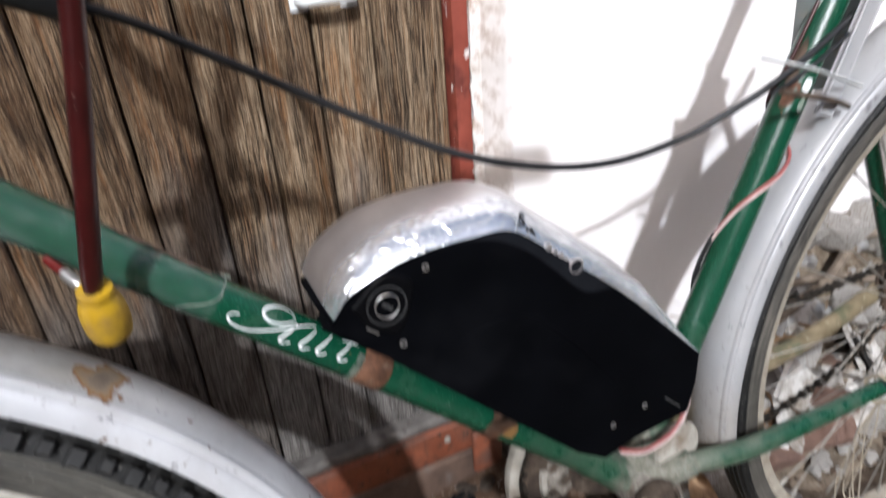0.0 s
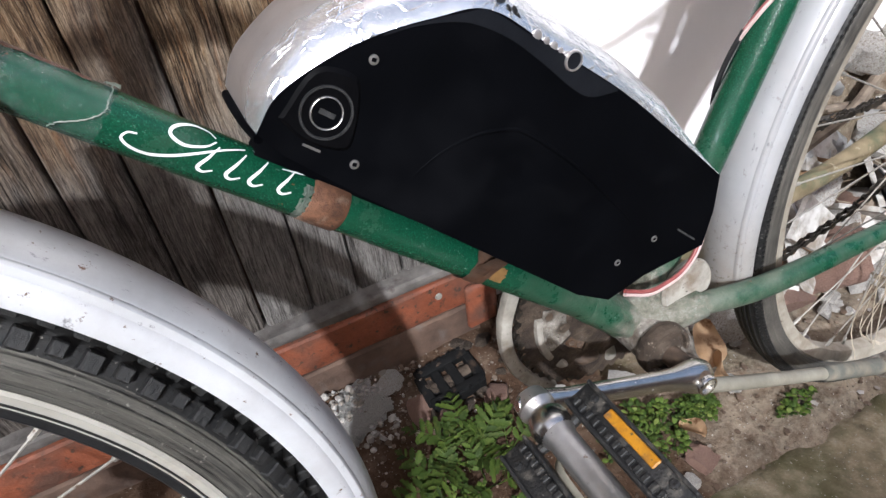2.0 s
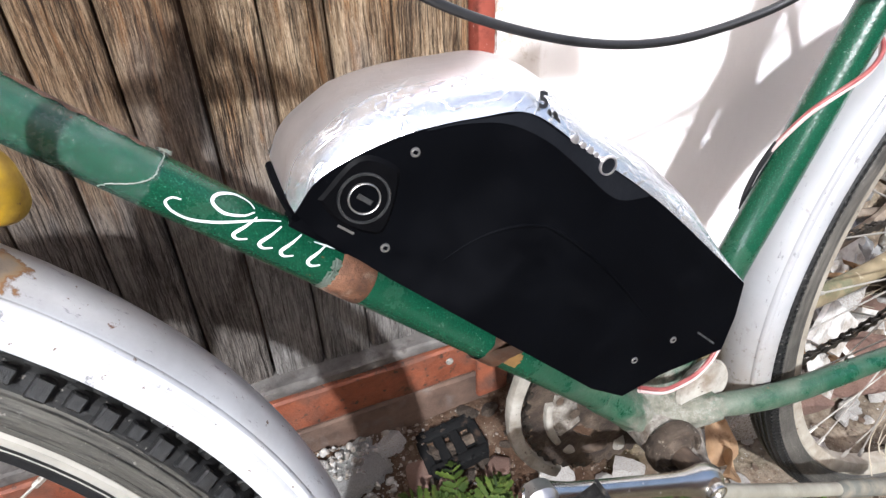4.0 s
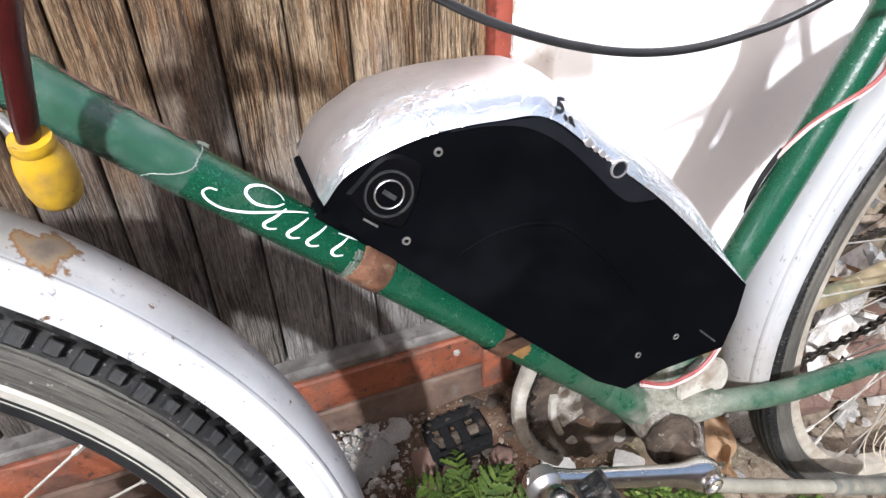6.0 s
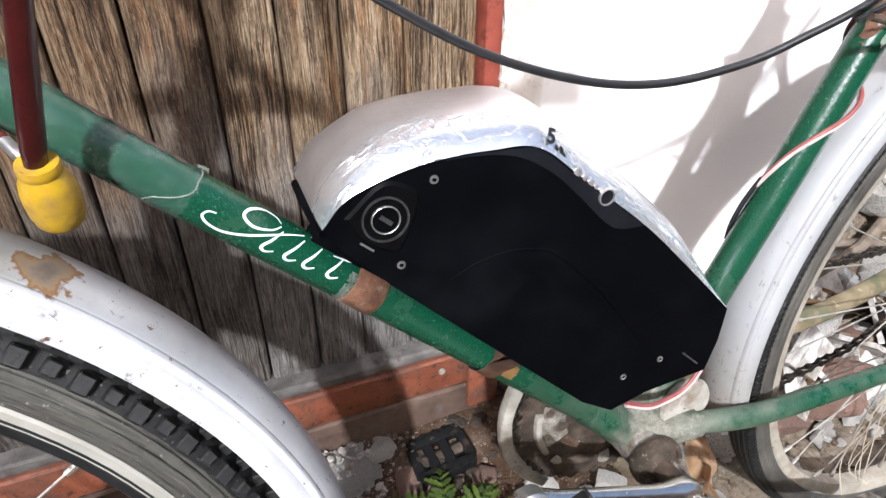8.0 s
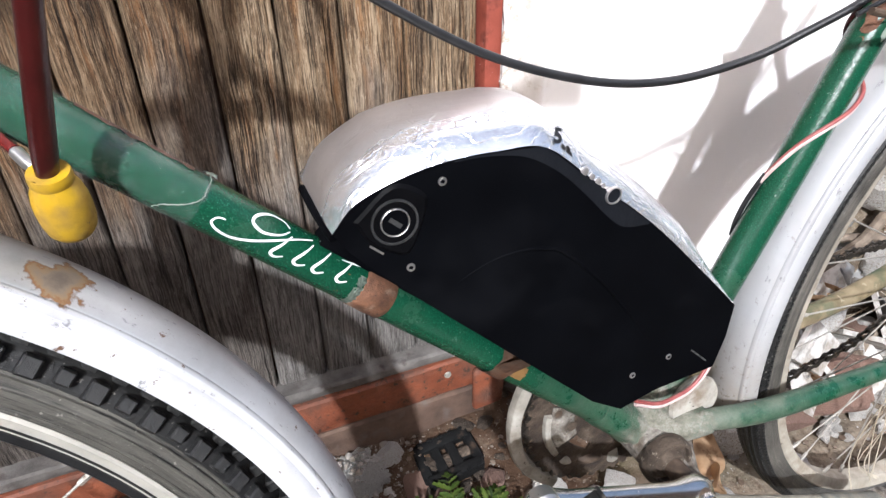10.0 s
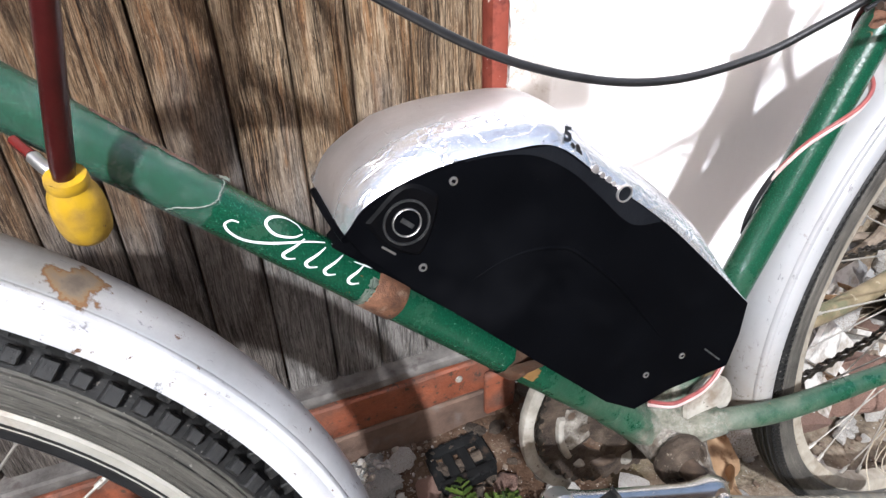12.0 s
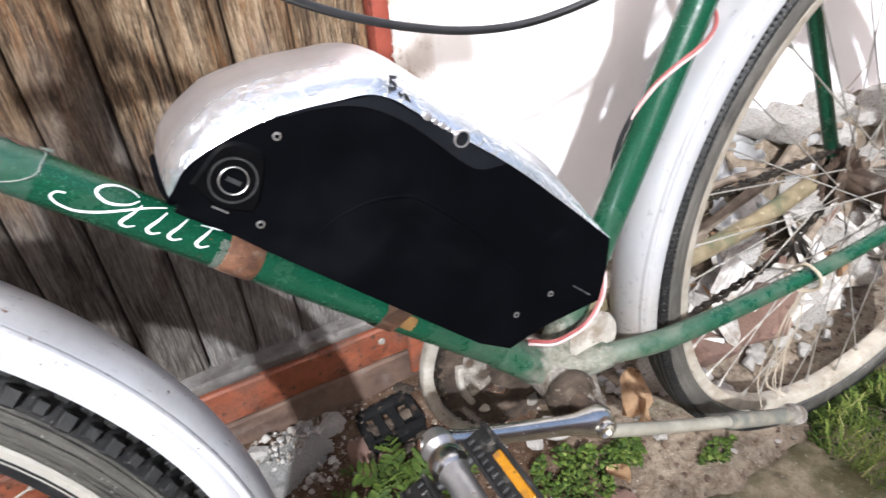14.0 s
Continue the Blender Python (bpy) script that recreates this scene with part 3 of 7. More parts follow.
def leaf_green(name, stops):
    m, nt, b, co = mat(name, rough=0.7, spec=0.2)
    isl = nt.nodes.new("ShaderNodeNewGeometry").outputs["Random Per Island"]
    col = ramp(nt, isl, stops)
    col = mix(nt, calc(nt, "MULTIPLY", band(nt, tex(nt, co, 130, 6), 0.5, 0.7), 0.5), col, (0.09, 0.10, 0.02))
    nt.links.new(col, b.inputs["Base Color"])
    b.inputs["Subsurface Weight"].default_value = 0.0
    bump(nt, b, tex(nt, co, 500), 0.4, 0.0006)
    return m


GRASS = leaf_green("grass_green", [(0.0, (0.040, 0.065, 0.010)), (0.5, (0.105, 0.150, 0.024)), (0.85, (0.19, 0.225, 0.045)), (1.0, (0.36, 0.33, 0.15))])
WEED = leaf_green("weed_green", [(0.0, (0.014, 0.026, 0.004)), (0.45, (0.030, 0.052, 0.007)), (0.85, (0.052, 0.080, 0.011)), (1.0, (0.095, 0.12, 0.025))])
MOSS = leaf_green("moss_green", [(0.0, (0.016, 0.030, 0.005)), (0.5, (0.036, 0.064, 0.009)), (0.85, (0.070, 0.108, 0.016)), (1.0, (0.13, 0.16, 0.04))])
CONCRETE = mottled("mossy_concrete", [(0.3, (0.115, 0.090, 0.052)), (0.5, (0.235, 0.192, 0.120)), (0.7, (0.40, 0.34, 0.245))], 40, 0.9, bump_s=0.7, bump_d=0.003, dirt=(9, 0.46, 0.64, (0.085, 0.080, 0.030)), grit=(200, 0.62, 0.67, (0.34, 0.32, 0.27)))
GREY_BOX = mottled("grey_plastic", [(0.3, (0.16, 0.19, 0.18)), (0.7, (0.24, 0.265, 0.255))], 30, 0.6, dirt=(40, 0.52, 0.70, (0.22, 0.19, 0.145)))
DARK_PANEL = mottled("dark_grey_plastic", [(0.3, (0.0050, 0.0056, 0.0075)), (0.7, (0.0085, 0.0094, 0.0118))], 40, 0.5, spec=0.12)

RING_GREY = mottled("worn_grey_ring", [(0.3, (0.010, 0.010, 0.010)), (0.7, (0.040, 0.040, 0.040))], 90, 0.45)
EDGE_FILM = mottled("whitened_film", [(0.3, (0.08, 0.12, 0.09)), (0.7, (0.30, 0.33, 0.28))], 90, 0.4)
BOSS = mottled("glossy_black_boss", [(0.3, (0.0016, 0.0016, 0.002)), (0.7, (0.0034, 0.0034, 0.004))], 40, 0.45, spec=0.05)
POLY = mottled("grey_polythene", [(0.3, (0.34, 0.33, 0.32)), (0.7, (0.55, 0.54, 0.53))], 14, 0.3, bump_s=0.6, bump_d=0.004)


def clear_tape():
    """Thin hazy film: mostly clear, milky where it is creased."""
    m, nt, b, co = mat("clear_tape", (0.72, 0.78, 0.76), 0.22)
    haze = calc(nt, "MULTIPLY", band(nt, tex(nt, co, 60, 8, rough=0.7), 0.48, 0.74), 0.08)
    crease = tex(nt, co, 120, 3, off=(2, 5, 1))
    crease = ramp(nt, crease, [(0.485, (0, 0, 0)), (0.5, (1, 1, 1)), (0.515, (0, 0, 0))])
    crease = calc(nt, "MULTIPLY", crease, band(nt, tex(nt, co, 30, 3, off=(1, 5, 7)), 0.5, 0.6))
    fac = calc(nt, "ADD", calc(nt, "ADD", haze, 0.025), calc(nt, "MULTIPLY", crease, 0.10), True)
    clear = nt.nodes.new("ShaderNodeBsdfTransparent")
    both = nt.nodes.new("ShaderNodeMixShader")
    nt.links.new(fac, both.inputs[0])
    nt.links.new(clear.outputs[0], both.inputs[1])
    nt.links.new(b.outputs[0], both.inputs[2])
    nt.links.new(both.outputs[0], nt.nodes["Material Output"].inputs["Surface"])
    bump(nt, b, calc(nt, "ADD", tex(nt, co, 60), crease), 0.5, 0.002)
    return m


TAPE = clear_tape()


# ---------- mesh helpers ----------
def finish(bm, name, material, sharp=0.6):
    bmesh.ops.recalc_face_normals(bm, faces=bm.faces)
    for f in bm.faces:
        f.smooth = True
    for e in bm.edges:
        if len(e.link_faces) == 2 and e.calc_face_angle(0) > sharp:
            e.smooth = False
    me = bpy.data.meshes.new(name)
    bm.to_mesh(me)
    bm.free()
    for mm in (material if isinstance(material, (list, tuple)) else [material]):
        me.materials.append(mm)
    return me


def part(name, bm, material, parent=None, label="", m=None, sharp=0.6):
    ob = new(name, finish(bm, name, material, sharp) if isinstance(bm, bmesh.types.BMesh) else bm)
    if parent:
        ob.parent = parent
    if m is not None:
        ob.matrix_basis = m
    if label:
        ob["label"] = label
    return ob


def empty(name, m, label, category, group="", kind=""):
    ob = new(name)
    ob.empty_display_size = 0.05
    ob.matrix_basis = m
    return tagged(ob, label, category, group, kind)


def box(bm, x0, x1, y0, y1, z0, z1, bevel=0.0, seg=2, m=None):
    r = bmesh.ops.create_cube(bm, size=1)
    vs = r["verts"]
    for v in vs:
        v.co = Vector(((x0 + x1) / 2 + v.co.x * (x1 - x0), (y0 + y1) / 2 + v.co.y * (y1 - y0), (z0 + z1) / 2 + v.co.z * (z1 - z0)))
        if m is not None:
            v.co = m @ v.co
    if bevel:
        es = {e for v in vs for e in v.link_edges}
        bmesh.ops.bevel(bm, geom=list(es), offset=bevel, segments=seg, affect="EDGES", profile=0.5)
    return bm


def spline(pts, n=6):
    """Catmull-Rom through pts."""
    p = [Vector(q) for q in pts]
    p = [2 * p[0] - p[1]] + p + [2 * p[-1] - p[-2]]
    out = []
    for i in range(1, len(p) - 2):
        for k in range(n):
            t = k / n
            a, b, c, d = p[i - 1], p[i], p[i + 1], p[i + 2]
            out.append(0.5 * ((2 * b) + (c - a) * t + (2 * a - 5 * b + 4 * c - d) * t * t + (3 * b - a - 3 * c + d) * t ** 3))
    return out + [p[-2]]


def sweep(bm, pts, r, n=16, flat=1.0, cap=True):
    """A tube along pts; r one radius or one for each point."""
    pts = [Vector(q) for q in pts]
    rs = r if isinstance(r, (list, tuple)) else [r] * len(pts)
    rings, nrm = [], None
    for i, q in enumerate(pts):
        tan = (pts[min(i + 1, len(pts) - 1)] - pts[max(i - 1, 0)]).normalized()
        if nrm is None:
            nrm = tan.orthogonal().normalized()
        nrm = (nrm - tan * nrm.dot(tan)).normalized()
        bi = tan.cross(nrm)
        rings.append([bm.verts.new(q + rs[i] * (math.cos(a) * nrm + flat * math.sin(a) * bi)) for a in (2 * math.pi * k / n for k in range(n))])
    for a, b in zip(rings, rings[1:]):
        for k in range(n):
            bm.faces.new((a[k], a[(k + 1) % n], b[(k + 1) % n], b[k]))
    if cap:
        bm.faces.new(rings[0][::-1])
        bm.faces.new(rings[-1])
    return bm


def lathe(bm, prof, n=96, a0=0.0, a1=2 * math.pi, closed_prof=True):
    """Turn (y, r) points about the y axis; angle 0 points along x, a quarter turn up z."""
    full = abs(a1 - a0) > 6.28
    steps = n if full else n + 1
    rings = []
    for i in range(steps):
        a = a0 + (a1 - a0) * i / n
        rings.append([bm.verts.new((r * math.cos(a), y, r * math.sin(a))) for y, r in prof])
    m = len(prof)
    for i in range(n):
        a, b = rings[i], rings[(i + 1) % steps]
        for k in range(m if closed_prof else m - 1):
            bm.faces.new((a[k], a[(k + 1) % m], b[(k + 1) % m], b[k]))
    if not full and closed_prof:
        bm.faces.new(rings[0])
        bm.faces.new(rings[-1][::-1])
    return bm


def disc(bm, prof, n=32, c=(0, 0, 0)):
    """A solid turned about y through c, prof from axis to axis."""
    vs0 = set(bm.verts)
    lathe(bm, [(y, max(r, 1e-5)) for y, r in prof], n, closed_prof=False)
    bmesh.ops.remove_doubles(bm, verts=[v for v in bm.verts if v not in vs0], dist=2e-5)
    for v in bm.verts:
        if v not in vs0:
            v.co += Vector(c)
    return bm


def rough_up(bm, amount, scale, seed=0.0):
    for v in bm.verts:
        v.co += noise.noise_vector(v.co * scale + Vector((seed, seed * 0.7, -seed))) * amount


def BMn():
    return bmesh.new()


# ---------- ground ----------
def smooth01(v, a, b):
    t = min(max((v - a) / (b - a), 0), 1)
    return t * t * (3 - 2 * t)


def ground_z(x, y):
    d = math.hypot(x - 0.4, y - 0.3)
    k = 1 - smooth01(d, 1.2, 3.0)
    z = -0.012 + k * (0.012 * noise.noise(Vector((x * 6, y * 6, 0))) + 0.007 * noise.noise(Vector((x * 22, y * 22, 3))) + 0.004 * noise.noise(Vector((x * 60, y * 60, 5))))
    z += 0.20 * smooth01(x, 0.62, 0.95) * smooth01(y, 0.40, 0.62) * k * (1 + 0.5 * noise.noise(Vector((x * 9, y * 9, 8))))
    z += 0.085 * smooth01(x, 0.37, 0.42) * smooth01(y, 0.49, 0.60) * k
    z += 0.030 * (1 - smooth01(x, 0.36, 0.42)) * smooth01(y, 0.52, 0.62) * k
    z -= 0.02 * (1 - smooth01(y, 0.24, 0.29))
    return z


def axis(lo, hi, step):
    mid = [lo + step * i for i in range(int((hi - lo) / step) + 1)]
    low, high, g = [], [], step
    a, b = lo, mid[-1]
    while b < 900:
        g *= 1.45
        a, b = a - g, b + g
        low.append(a)
        high.append(b)
    return low[::-1] + mid + high


xs, ys = axis(-0.5, 1.75, 0.0125), axis(-0.25, 0.68, 0.0125)
bm = BMn()
grid = [[bm.verts.new((x, y, ground_z(x, y))) for x in xs] for y in ys]
for r0, r1 in zip(grid, grid[1:]):
    for k in range(len(xs) - 1):
        bm.faces.new((r0[k], r0[k + 1], r1[k + 1], r1[k]))
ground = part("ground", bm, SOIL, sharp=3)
tagged(ground, "brown gritty soil with pebbles and moss", "ground", kind="structure")

# concrete path with an uneven edge
bm = BMn()
NX = 260
edge = [(-2.0 + 6.0 * i / NX) for i in range(NX + 1)]
rows_ = []
for j in range(9):
    row = []
    for x in edge:
        y1 = 0.268 - 0.035 * (x - 0.48) + 0.014 * noise.noise(Vector((x * 7, 0, 0))) + 0.006 * noise.noise(Vector((x * 30, 1, 0)))
        y = [y1 + 0.008, y1, y1 - 0.018, y1 - 0.05, y1 - 0.10, y1 - 0.25, -0.3, -1.0, -2.5][j]
        z = [-0.040, -0.026, -0.021, -0.016, -0.010, -0.004, -0.002, 0.0, 0.0][j] + ((0.003 * noise.noise(Vector((x * 18, y * 18, 2))) + 0.002 * noise.noise(Vector((x * 45, y * 45, 2)))) if j else 0)
        row.append(bm.verts.new((x, y, z)))
    rows_.append(row)
for a, b in zip(rows_, rows_[1:]):
    for k in range(NX):
        bm.faces.new((a[k], a[k + 1], b[k + 1], b[k]))
pavement = part("pavement", bm, CONCRETE, sharp=3)
tagged(pavement, "worn mossy concrete path with a broken edge", "pavement", kind="structure")

# ---------- house wall and door ----------
WALL_Y, PLANK_Y = 0.603, 0.655


def wall_block(name, section, z0, z1, material, label, rough_edge=0.004, nz=90):
    bm = BMn()
    rings = []
    for i in range(nz + 1):
        z = z0 + (z1 - z0) * i / nz
        ring = []
        for k, (x, y) in enumerate(section):
            dx = rough_edge * noise.noise(Vector((x * 9, z * 28, k))) if k < 3 else 0
            dy = rough_edge * noise.noise(Vector((x * 9, z * 21, k + 9))) if k < 3 else 0
            ring.append(bm.verts.new((x + dx, y + dy, z)))
        rings.append(ring)
    n = len(section)
    for a, b in zip(rings, rings[1:]):
        for k in range(n):
            bm.faces.new((a[k], a[(k + 1) % n], b[(k + 1) % n], b[k]))
    bm.faces.new(rings[0])
    bm.faces.new(rings[-1][::-1])
    ob = part(name, bm, material, sharp=0.9)
    return tagged(ob, label, "wall", kind="structure")


wall_block("wall_east", [(0.388, 0.652), (0.404, 0.628), (0.420, WALL_Y), (0.46, WALL_Y), (5.0, WALL_Y), (5.0, 0.95), (0.388, 0.95)], -0.2, 2.6, PLASTER, "white limewashed plaster house wall with chipped corner")
wall_block("wall_west", [(-0.62, 0.652), (-0.636, 0.628), (-0.652, WALL_Y), (-0.70, WALL_Y), (-5.0, WALL_Y), (-5.0, 0.95), (-0.62, 0.95)], -0.2, 2.6, PLASTER, "white limewashed plaster house wall beside the door")
bm = BMn()
lip = []
for i in range(141):
    z = 0.02 + 1.0 * i / 140
    f = 0.5 + 0.5 * noise.noise(Vector((0, z * 42, 5))) + 0.35 * noise.noise(Vector((0, z * 130, 2)))
    x = 0.3885 - 0.0085 * max(0.0, f - 0.30)
    lip.append((bm.verts.new((x, 0.6405, z)), bm.verts.new((x, 0.6385, z)), bm.verts.new((0.3985, 0.6350, z)), bm.verts.new((0.3985, 0.6440, z))))
for a, b in zip(lip, lip[1:]):
    for k in range(4):
        bm.faces.new((a[k], a[(k + 1) % 4], b[(k + 1) % 4], b[k]))
bm.faces.new(lip[0])
bm.faces.new(lip[-1][::-1])
tagged(part("trim_plaster", bm, PLASTER), "ragged white limewash lapping over the red post", "plaster", kind="structure")
bm = box(BMn(), -0.62, 0.388, 0.62, 0.95, 2.06, 2.6, 0.004)
tagged(part("wall_lintel", bm, PLASTER), "white plaster over the plank door", "wall", kind="structure")

# unseen fence behind the camera, added to cut low sky light
fence = empty("shade_fence_south", pose(0, 0, 0), "unseen dark board fence added to block low sky light", "fence", kind="structure")
part("boards", box(BMn(), -4.0, 5.0, -2.46, -2.42, -0.05, 2.3, 0.004), BROWN_WOOD, fence)
part("rail", box(BMn(), -4.0, 5.0, -2.42, -2.36, 0.45, 0.55, 0.004), BROWN_WOOD, fence)
part("rail", box(BMn(), -4.0, 5.0, -2.42, -2.36, 1.75, 1.85, 0.004), BROWN_WOOD, fence)

# unseen fence on the west, added to dim the light from that side
side = empty("shade_fence_west", pose(0, 0, 0), "unseen dark board fence added to dim light from the west", "fence", kind="structure")
part("boards", box(BMn(), -1.54, -1.50, -2.40, 0.60, -0.05, 2.2, 0.004), BROWN_WOOD, side)
part("rail", box(BMn(), -1.50, -1.44, -2.36, 0.60, 0.45, 0.55, 0.004), BROWN_WOOD, side)
part("rail", box(BMn(), -1.50, -1.44, -2.36, 0.60, 1.65, 1.75, 0.004), BROWN_WOOD, side)

door = empty("door_1", pose(0, 0, 0), "weathered brown plank door, greyed towards the bottom", "door", kind="structure")
part("backing", box(BMn(), -0.595, 0.364, PLANK_Y + 0.027, PLANK_Y + 0.05, 0.12, 2.03), BROWN_WOOD, door, "dark backing boards")
cuts = [0.3655, 0.281, 0.2145, 0.152, 0.087, 0.020, -0.0445, -0.112, -0.178, -0.244, -0.310, -0.376, -0.442, -0.508, -0.594]
for hi, lo in zip(cuts, cuts[1:]):
    bm = BMn()
    gap = 0.0016
    n = 60
    w = hi - lo
    prof = [(lo + gap, PLANK_Y + 0.025), (lo + gap, PLANK_Y + 0.004), (lo + gap + 0.003, PLANK_Y)] + [(lo + w * f, PLANK_Y) for f in (0.2, 0.35, 0.5, 0.65, 0.8)] + [(hi - gap - 0.003, PLANK_Y), (hi - gap, PLANK_Y + 0.004), (hi - gap, PLANK_Y + 0.025)]
    rings = []
    for i in range(n + 1):
        z = 0.140 + 1.885 * (i / n) ** 1.6
        rings.append([bm.verts.new((x + 0.0016 * noise.noise(Vector((lo * 50, z * 9, 1 + (k > 4)))), y + (0.0022 * noise.noise(Vector((x * 60, z * 7, 4))) if 1 < k < 9 else 0), z)) for k, (x, y) in enumerate(prof)])
    for a, b in zip(rings, rings[1:]):
        for k in range(len(prof)):
            bm.faces.new((a[k], a[(k + 1) % len(prof)], b[(k + 1) % len(prof)], b[k]))
    bm.faces.new(rings[0])
    bm.faces.new(rings[-1][::-1])
    part("plank", bm, WOOD if lo > 0.07 else WOOD_SHADED, door)

tagged(part("trim_red", box(BMn(), 0.3675, 0.3875, 0.642, 0.70, 0.05, 2.06, 0.002), RED_TRIM), "red painted door frame post, paint flaking", "door frame", kind="structure")
tagged(part("trim_west", box(BMn(), -0.6195, -0.596, 0.642, 0.70, 0.05, 2.06, 0.002), RED_TRIM), "red painted door frame post", "door frame", kind="structure")

sill = empty("door_sill", pose(0, 0, 0), "red painted timber sill under the plank door", "door sill", kind="structure")


def timber(name, x0, x1, y0, y1, z0, z1, material, label, seed):
    bm = BMn()
    n = 60
    rings = []
    for i in range(n + 1):
        x = x0 + (x1 - x0) * i / n
        ring = []
        for k, (y, z) in enumerate([(y1, z0), (y0 + 0.002, z0), (y0, z0 + 0.003), (y0, (z0 + z1) / 2), (y0, z1 - 0.003), (y0 + 0.003, z1), (y1, z1)]):
            ring.append(bm.verts.new((x, y + 0.0016 * noise.noise(Vector((x * 14, k, seed))), z + 0.0018 * noise.noise(Vector((x * 17, k, seed + 7))))))
        rings.append(ring)
    for a, b in zip(rings, rings[1:]):
        for k in range(7):
            bm.faces.new((a[k], a[(k + 1) % 7], b[(k + 1) % 7], b[k]))
    bm.faces.new(rings[0])
    bm.faces.new(rings[-1][::-1])
    return part(name, bm, material, sill, label)


timber("ledge", -0.618, 0.362, 0.630, 0.70, 0.132, 0.149, GREY_WOOD, "grey bare wood ledge", 1)
timber("beam", -0.618, 0.366, 0.624, 0.70, 0.072, 0.131, RED_WOOD, "red painted beam", 2)
timber("lower_board", -0.618, 0.372, 0.621, 0.70, -0.03, 0.071, BROWN_WOOD, "bare brown lower board", 3)
bm = disc(BMn(), [(0, 0), (0, 0.0056), (-0.002, 0.0050), (-0.0032, 0)], 14, (0.313, 0.6235, 0.110))
part("nail", bm, GUARD_PAINT, sill, "dull grey nail head")
bm = box(BMn(), 0.3475, 0.397, 0.606, 0.6205, 0.036, 0.114, 0.007, 3)
rough_up(bm, 0.003, 60)
part("end_block", bm, RED_WOOD, sill, "rounded end of the beam")

# ---------- bicycle ----------
BIKE = pose(0.372, 0.3295, 0.285, -4.6, 0, -1.1)
bike = empty("bicycle", BIKE, "old green bicycle with silver mudguards leaning by the door", "bicycle")
TD = Vector((-0.736, 0, 0.677))          # along the down tube, forward
TU = Vector((0.677, 0, 0.736))           # upward normal of the down tube
TUBE_O = Vector((0.0, 0, 0.004))
AX = Vector((0.013, 0, -0.010))          # crank axle
RW = Vector((0.485, 0, 0.047))           # rear axle
ST = Vector((0.427, 0, 0.904))           # along the seat tube, up
ST_O = Vector((0.015, 0, 0.0))
HD = Vector((0.37, 0, 0.929))            # along the steering axis, up
H0 = Vector((-0.470, 0, 0.375))


def on_tube(s, deg, r):
    a = radians(deg)
    return TUBE_O + TD * s + r * (math.sin(a) * TU + math.cos(a) * Vector((0, -1, 0)))


part("down_tube", sweep(BMn(), [TUBE_O + TD * (0.01 + 0.02 * i) for i in range(31)], 0.0145, 32), GREEN, bike)
part("seat_tube", sweep(BMn(), [ST_O + ST * (0.005 + 0.02 * i) for i in range(26)], 0.0143, 32), GREEN, bike)
part("head_tube", sweep(BMn(), [H0 + HD * (0.02 * i) for i in range(9)], [0.021, 0.018] + [0.0175] * 5 + [0.018, 0.021], 28), GREEN, bike)
bm = disc(BMn(), [(0.036, 0), (0.036, 0.021), (-0.033, 0.021), (-0.033, 0)], 36, AX)
rough_up(bm, 0.0012, 90)
part("bottom_bracket_shell", bm, MUD_METAL, bike, "bottom bracket shell caked with dried mud")
bm = disc(BMn(), [(-0.030, 0), (-0.030, 0.0235), (-0.034, 0.0250), (-0.041, 0.0250), (-0.0445, 0.0235), (-0.0445, 0.0205), (-0.0410, 0.0195), (-0.0425, 0.0150), (-0.0450, 0.0135), (-0.047, 0.0115), (-0.047, 0)], 40, AX)
rough_up(bm, 0.0007, 120)
part("bearing_cup", bm, DARK_MUD, bike, "dark rusty bearing cup")
part("axle", sweep(BMn(), [AX + Vector((0, y, 0)) for y in (-0.086, -0.04, 0.05, 0.07)], 0.0095, 16), RUST_METAL, bike)

# lug plate and kickstand mount behind the bottom bracket
bm = disc(BMn(), [(-0.016, 0), (-0.016, 0.026), (-0.019, 0.027), (-0.022, 0.025), (-0.022, 0)], 28, (0.052, 0, 0.03))
rough_up(bm, 0.0012, 70)
part("mount_plate", bm, PALE_PAINT, bike, "dusty round mounting plate")
bm = BMn()
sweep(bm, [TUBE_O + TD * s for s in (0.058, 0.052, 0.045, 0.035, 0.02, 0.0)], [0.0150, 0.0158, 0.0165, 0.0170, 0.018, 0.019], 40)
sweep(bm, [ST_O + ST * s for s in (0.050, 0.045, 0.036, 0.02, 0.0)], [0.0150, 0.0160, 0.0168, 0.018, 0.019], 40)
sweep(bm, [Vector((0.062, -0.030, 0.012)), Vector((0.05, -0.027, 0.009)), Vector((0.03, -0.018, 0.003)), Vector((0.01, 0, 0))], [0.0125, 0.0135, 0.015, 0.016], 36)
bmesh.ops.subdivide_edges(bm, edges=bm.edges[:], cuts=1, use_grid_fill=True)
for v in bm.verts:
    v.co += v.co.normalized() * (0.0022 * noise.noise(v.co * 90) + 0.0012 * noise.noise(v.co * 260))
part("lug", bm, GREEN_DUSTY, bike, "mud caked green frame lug")

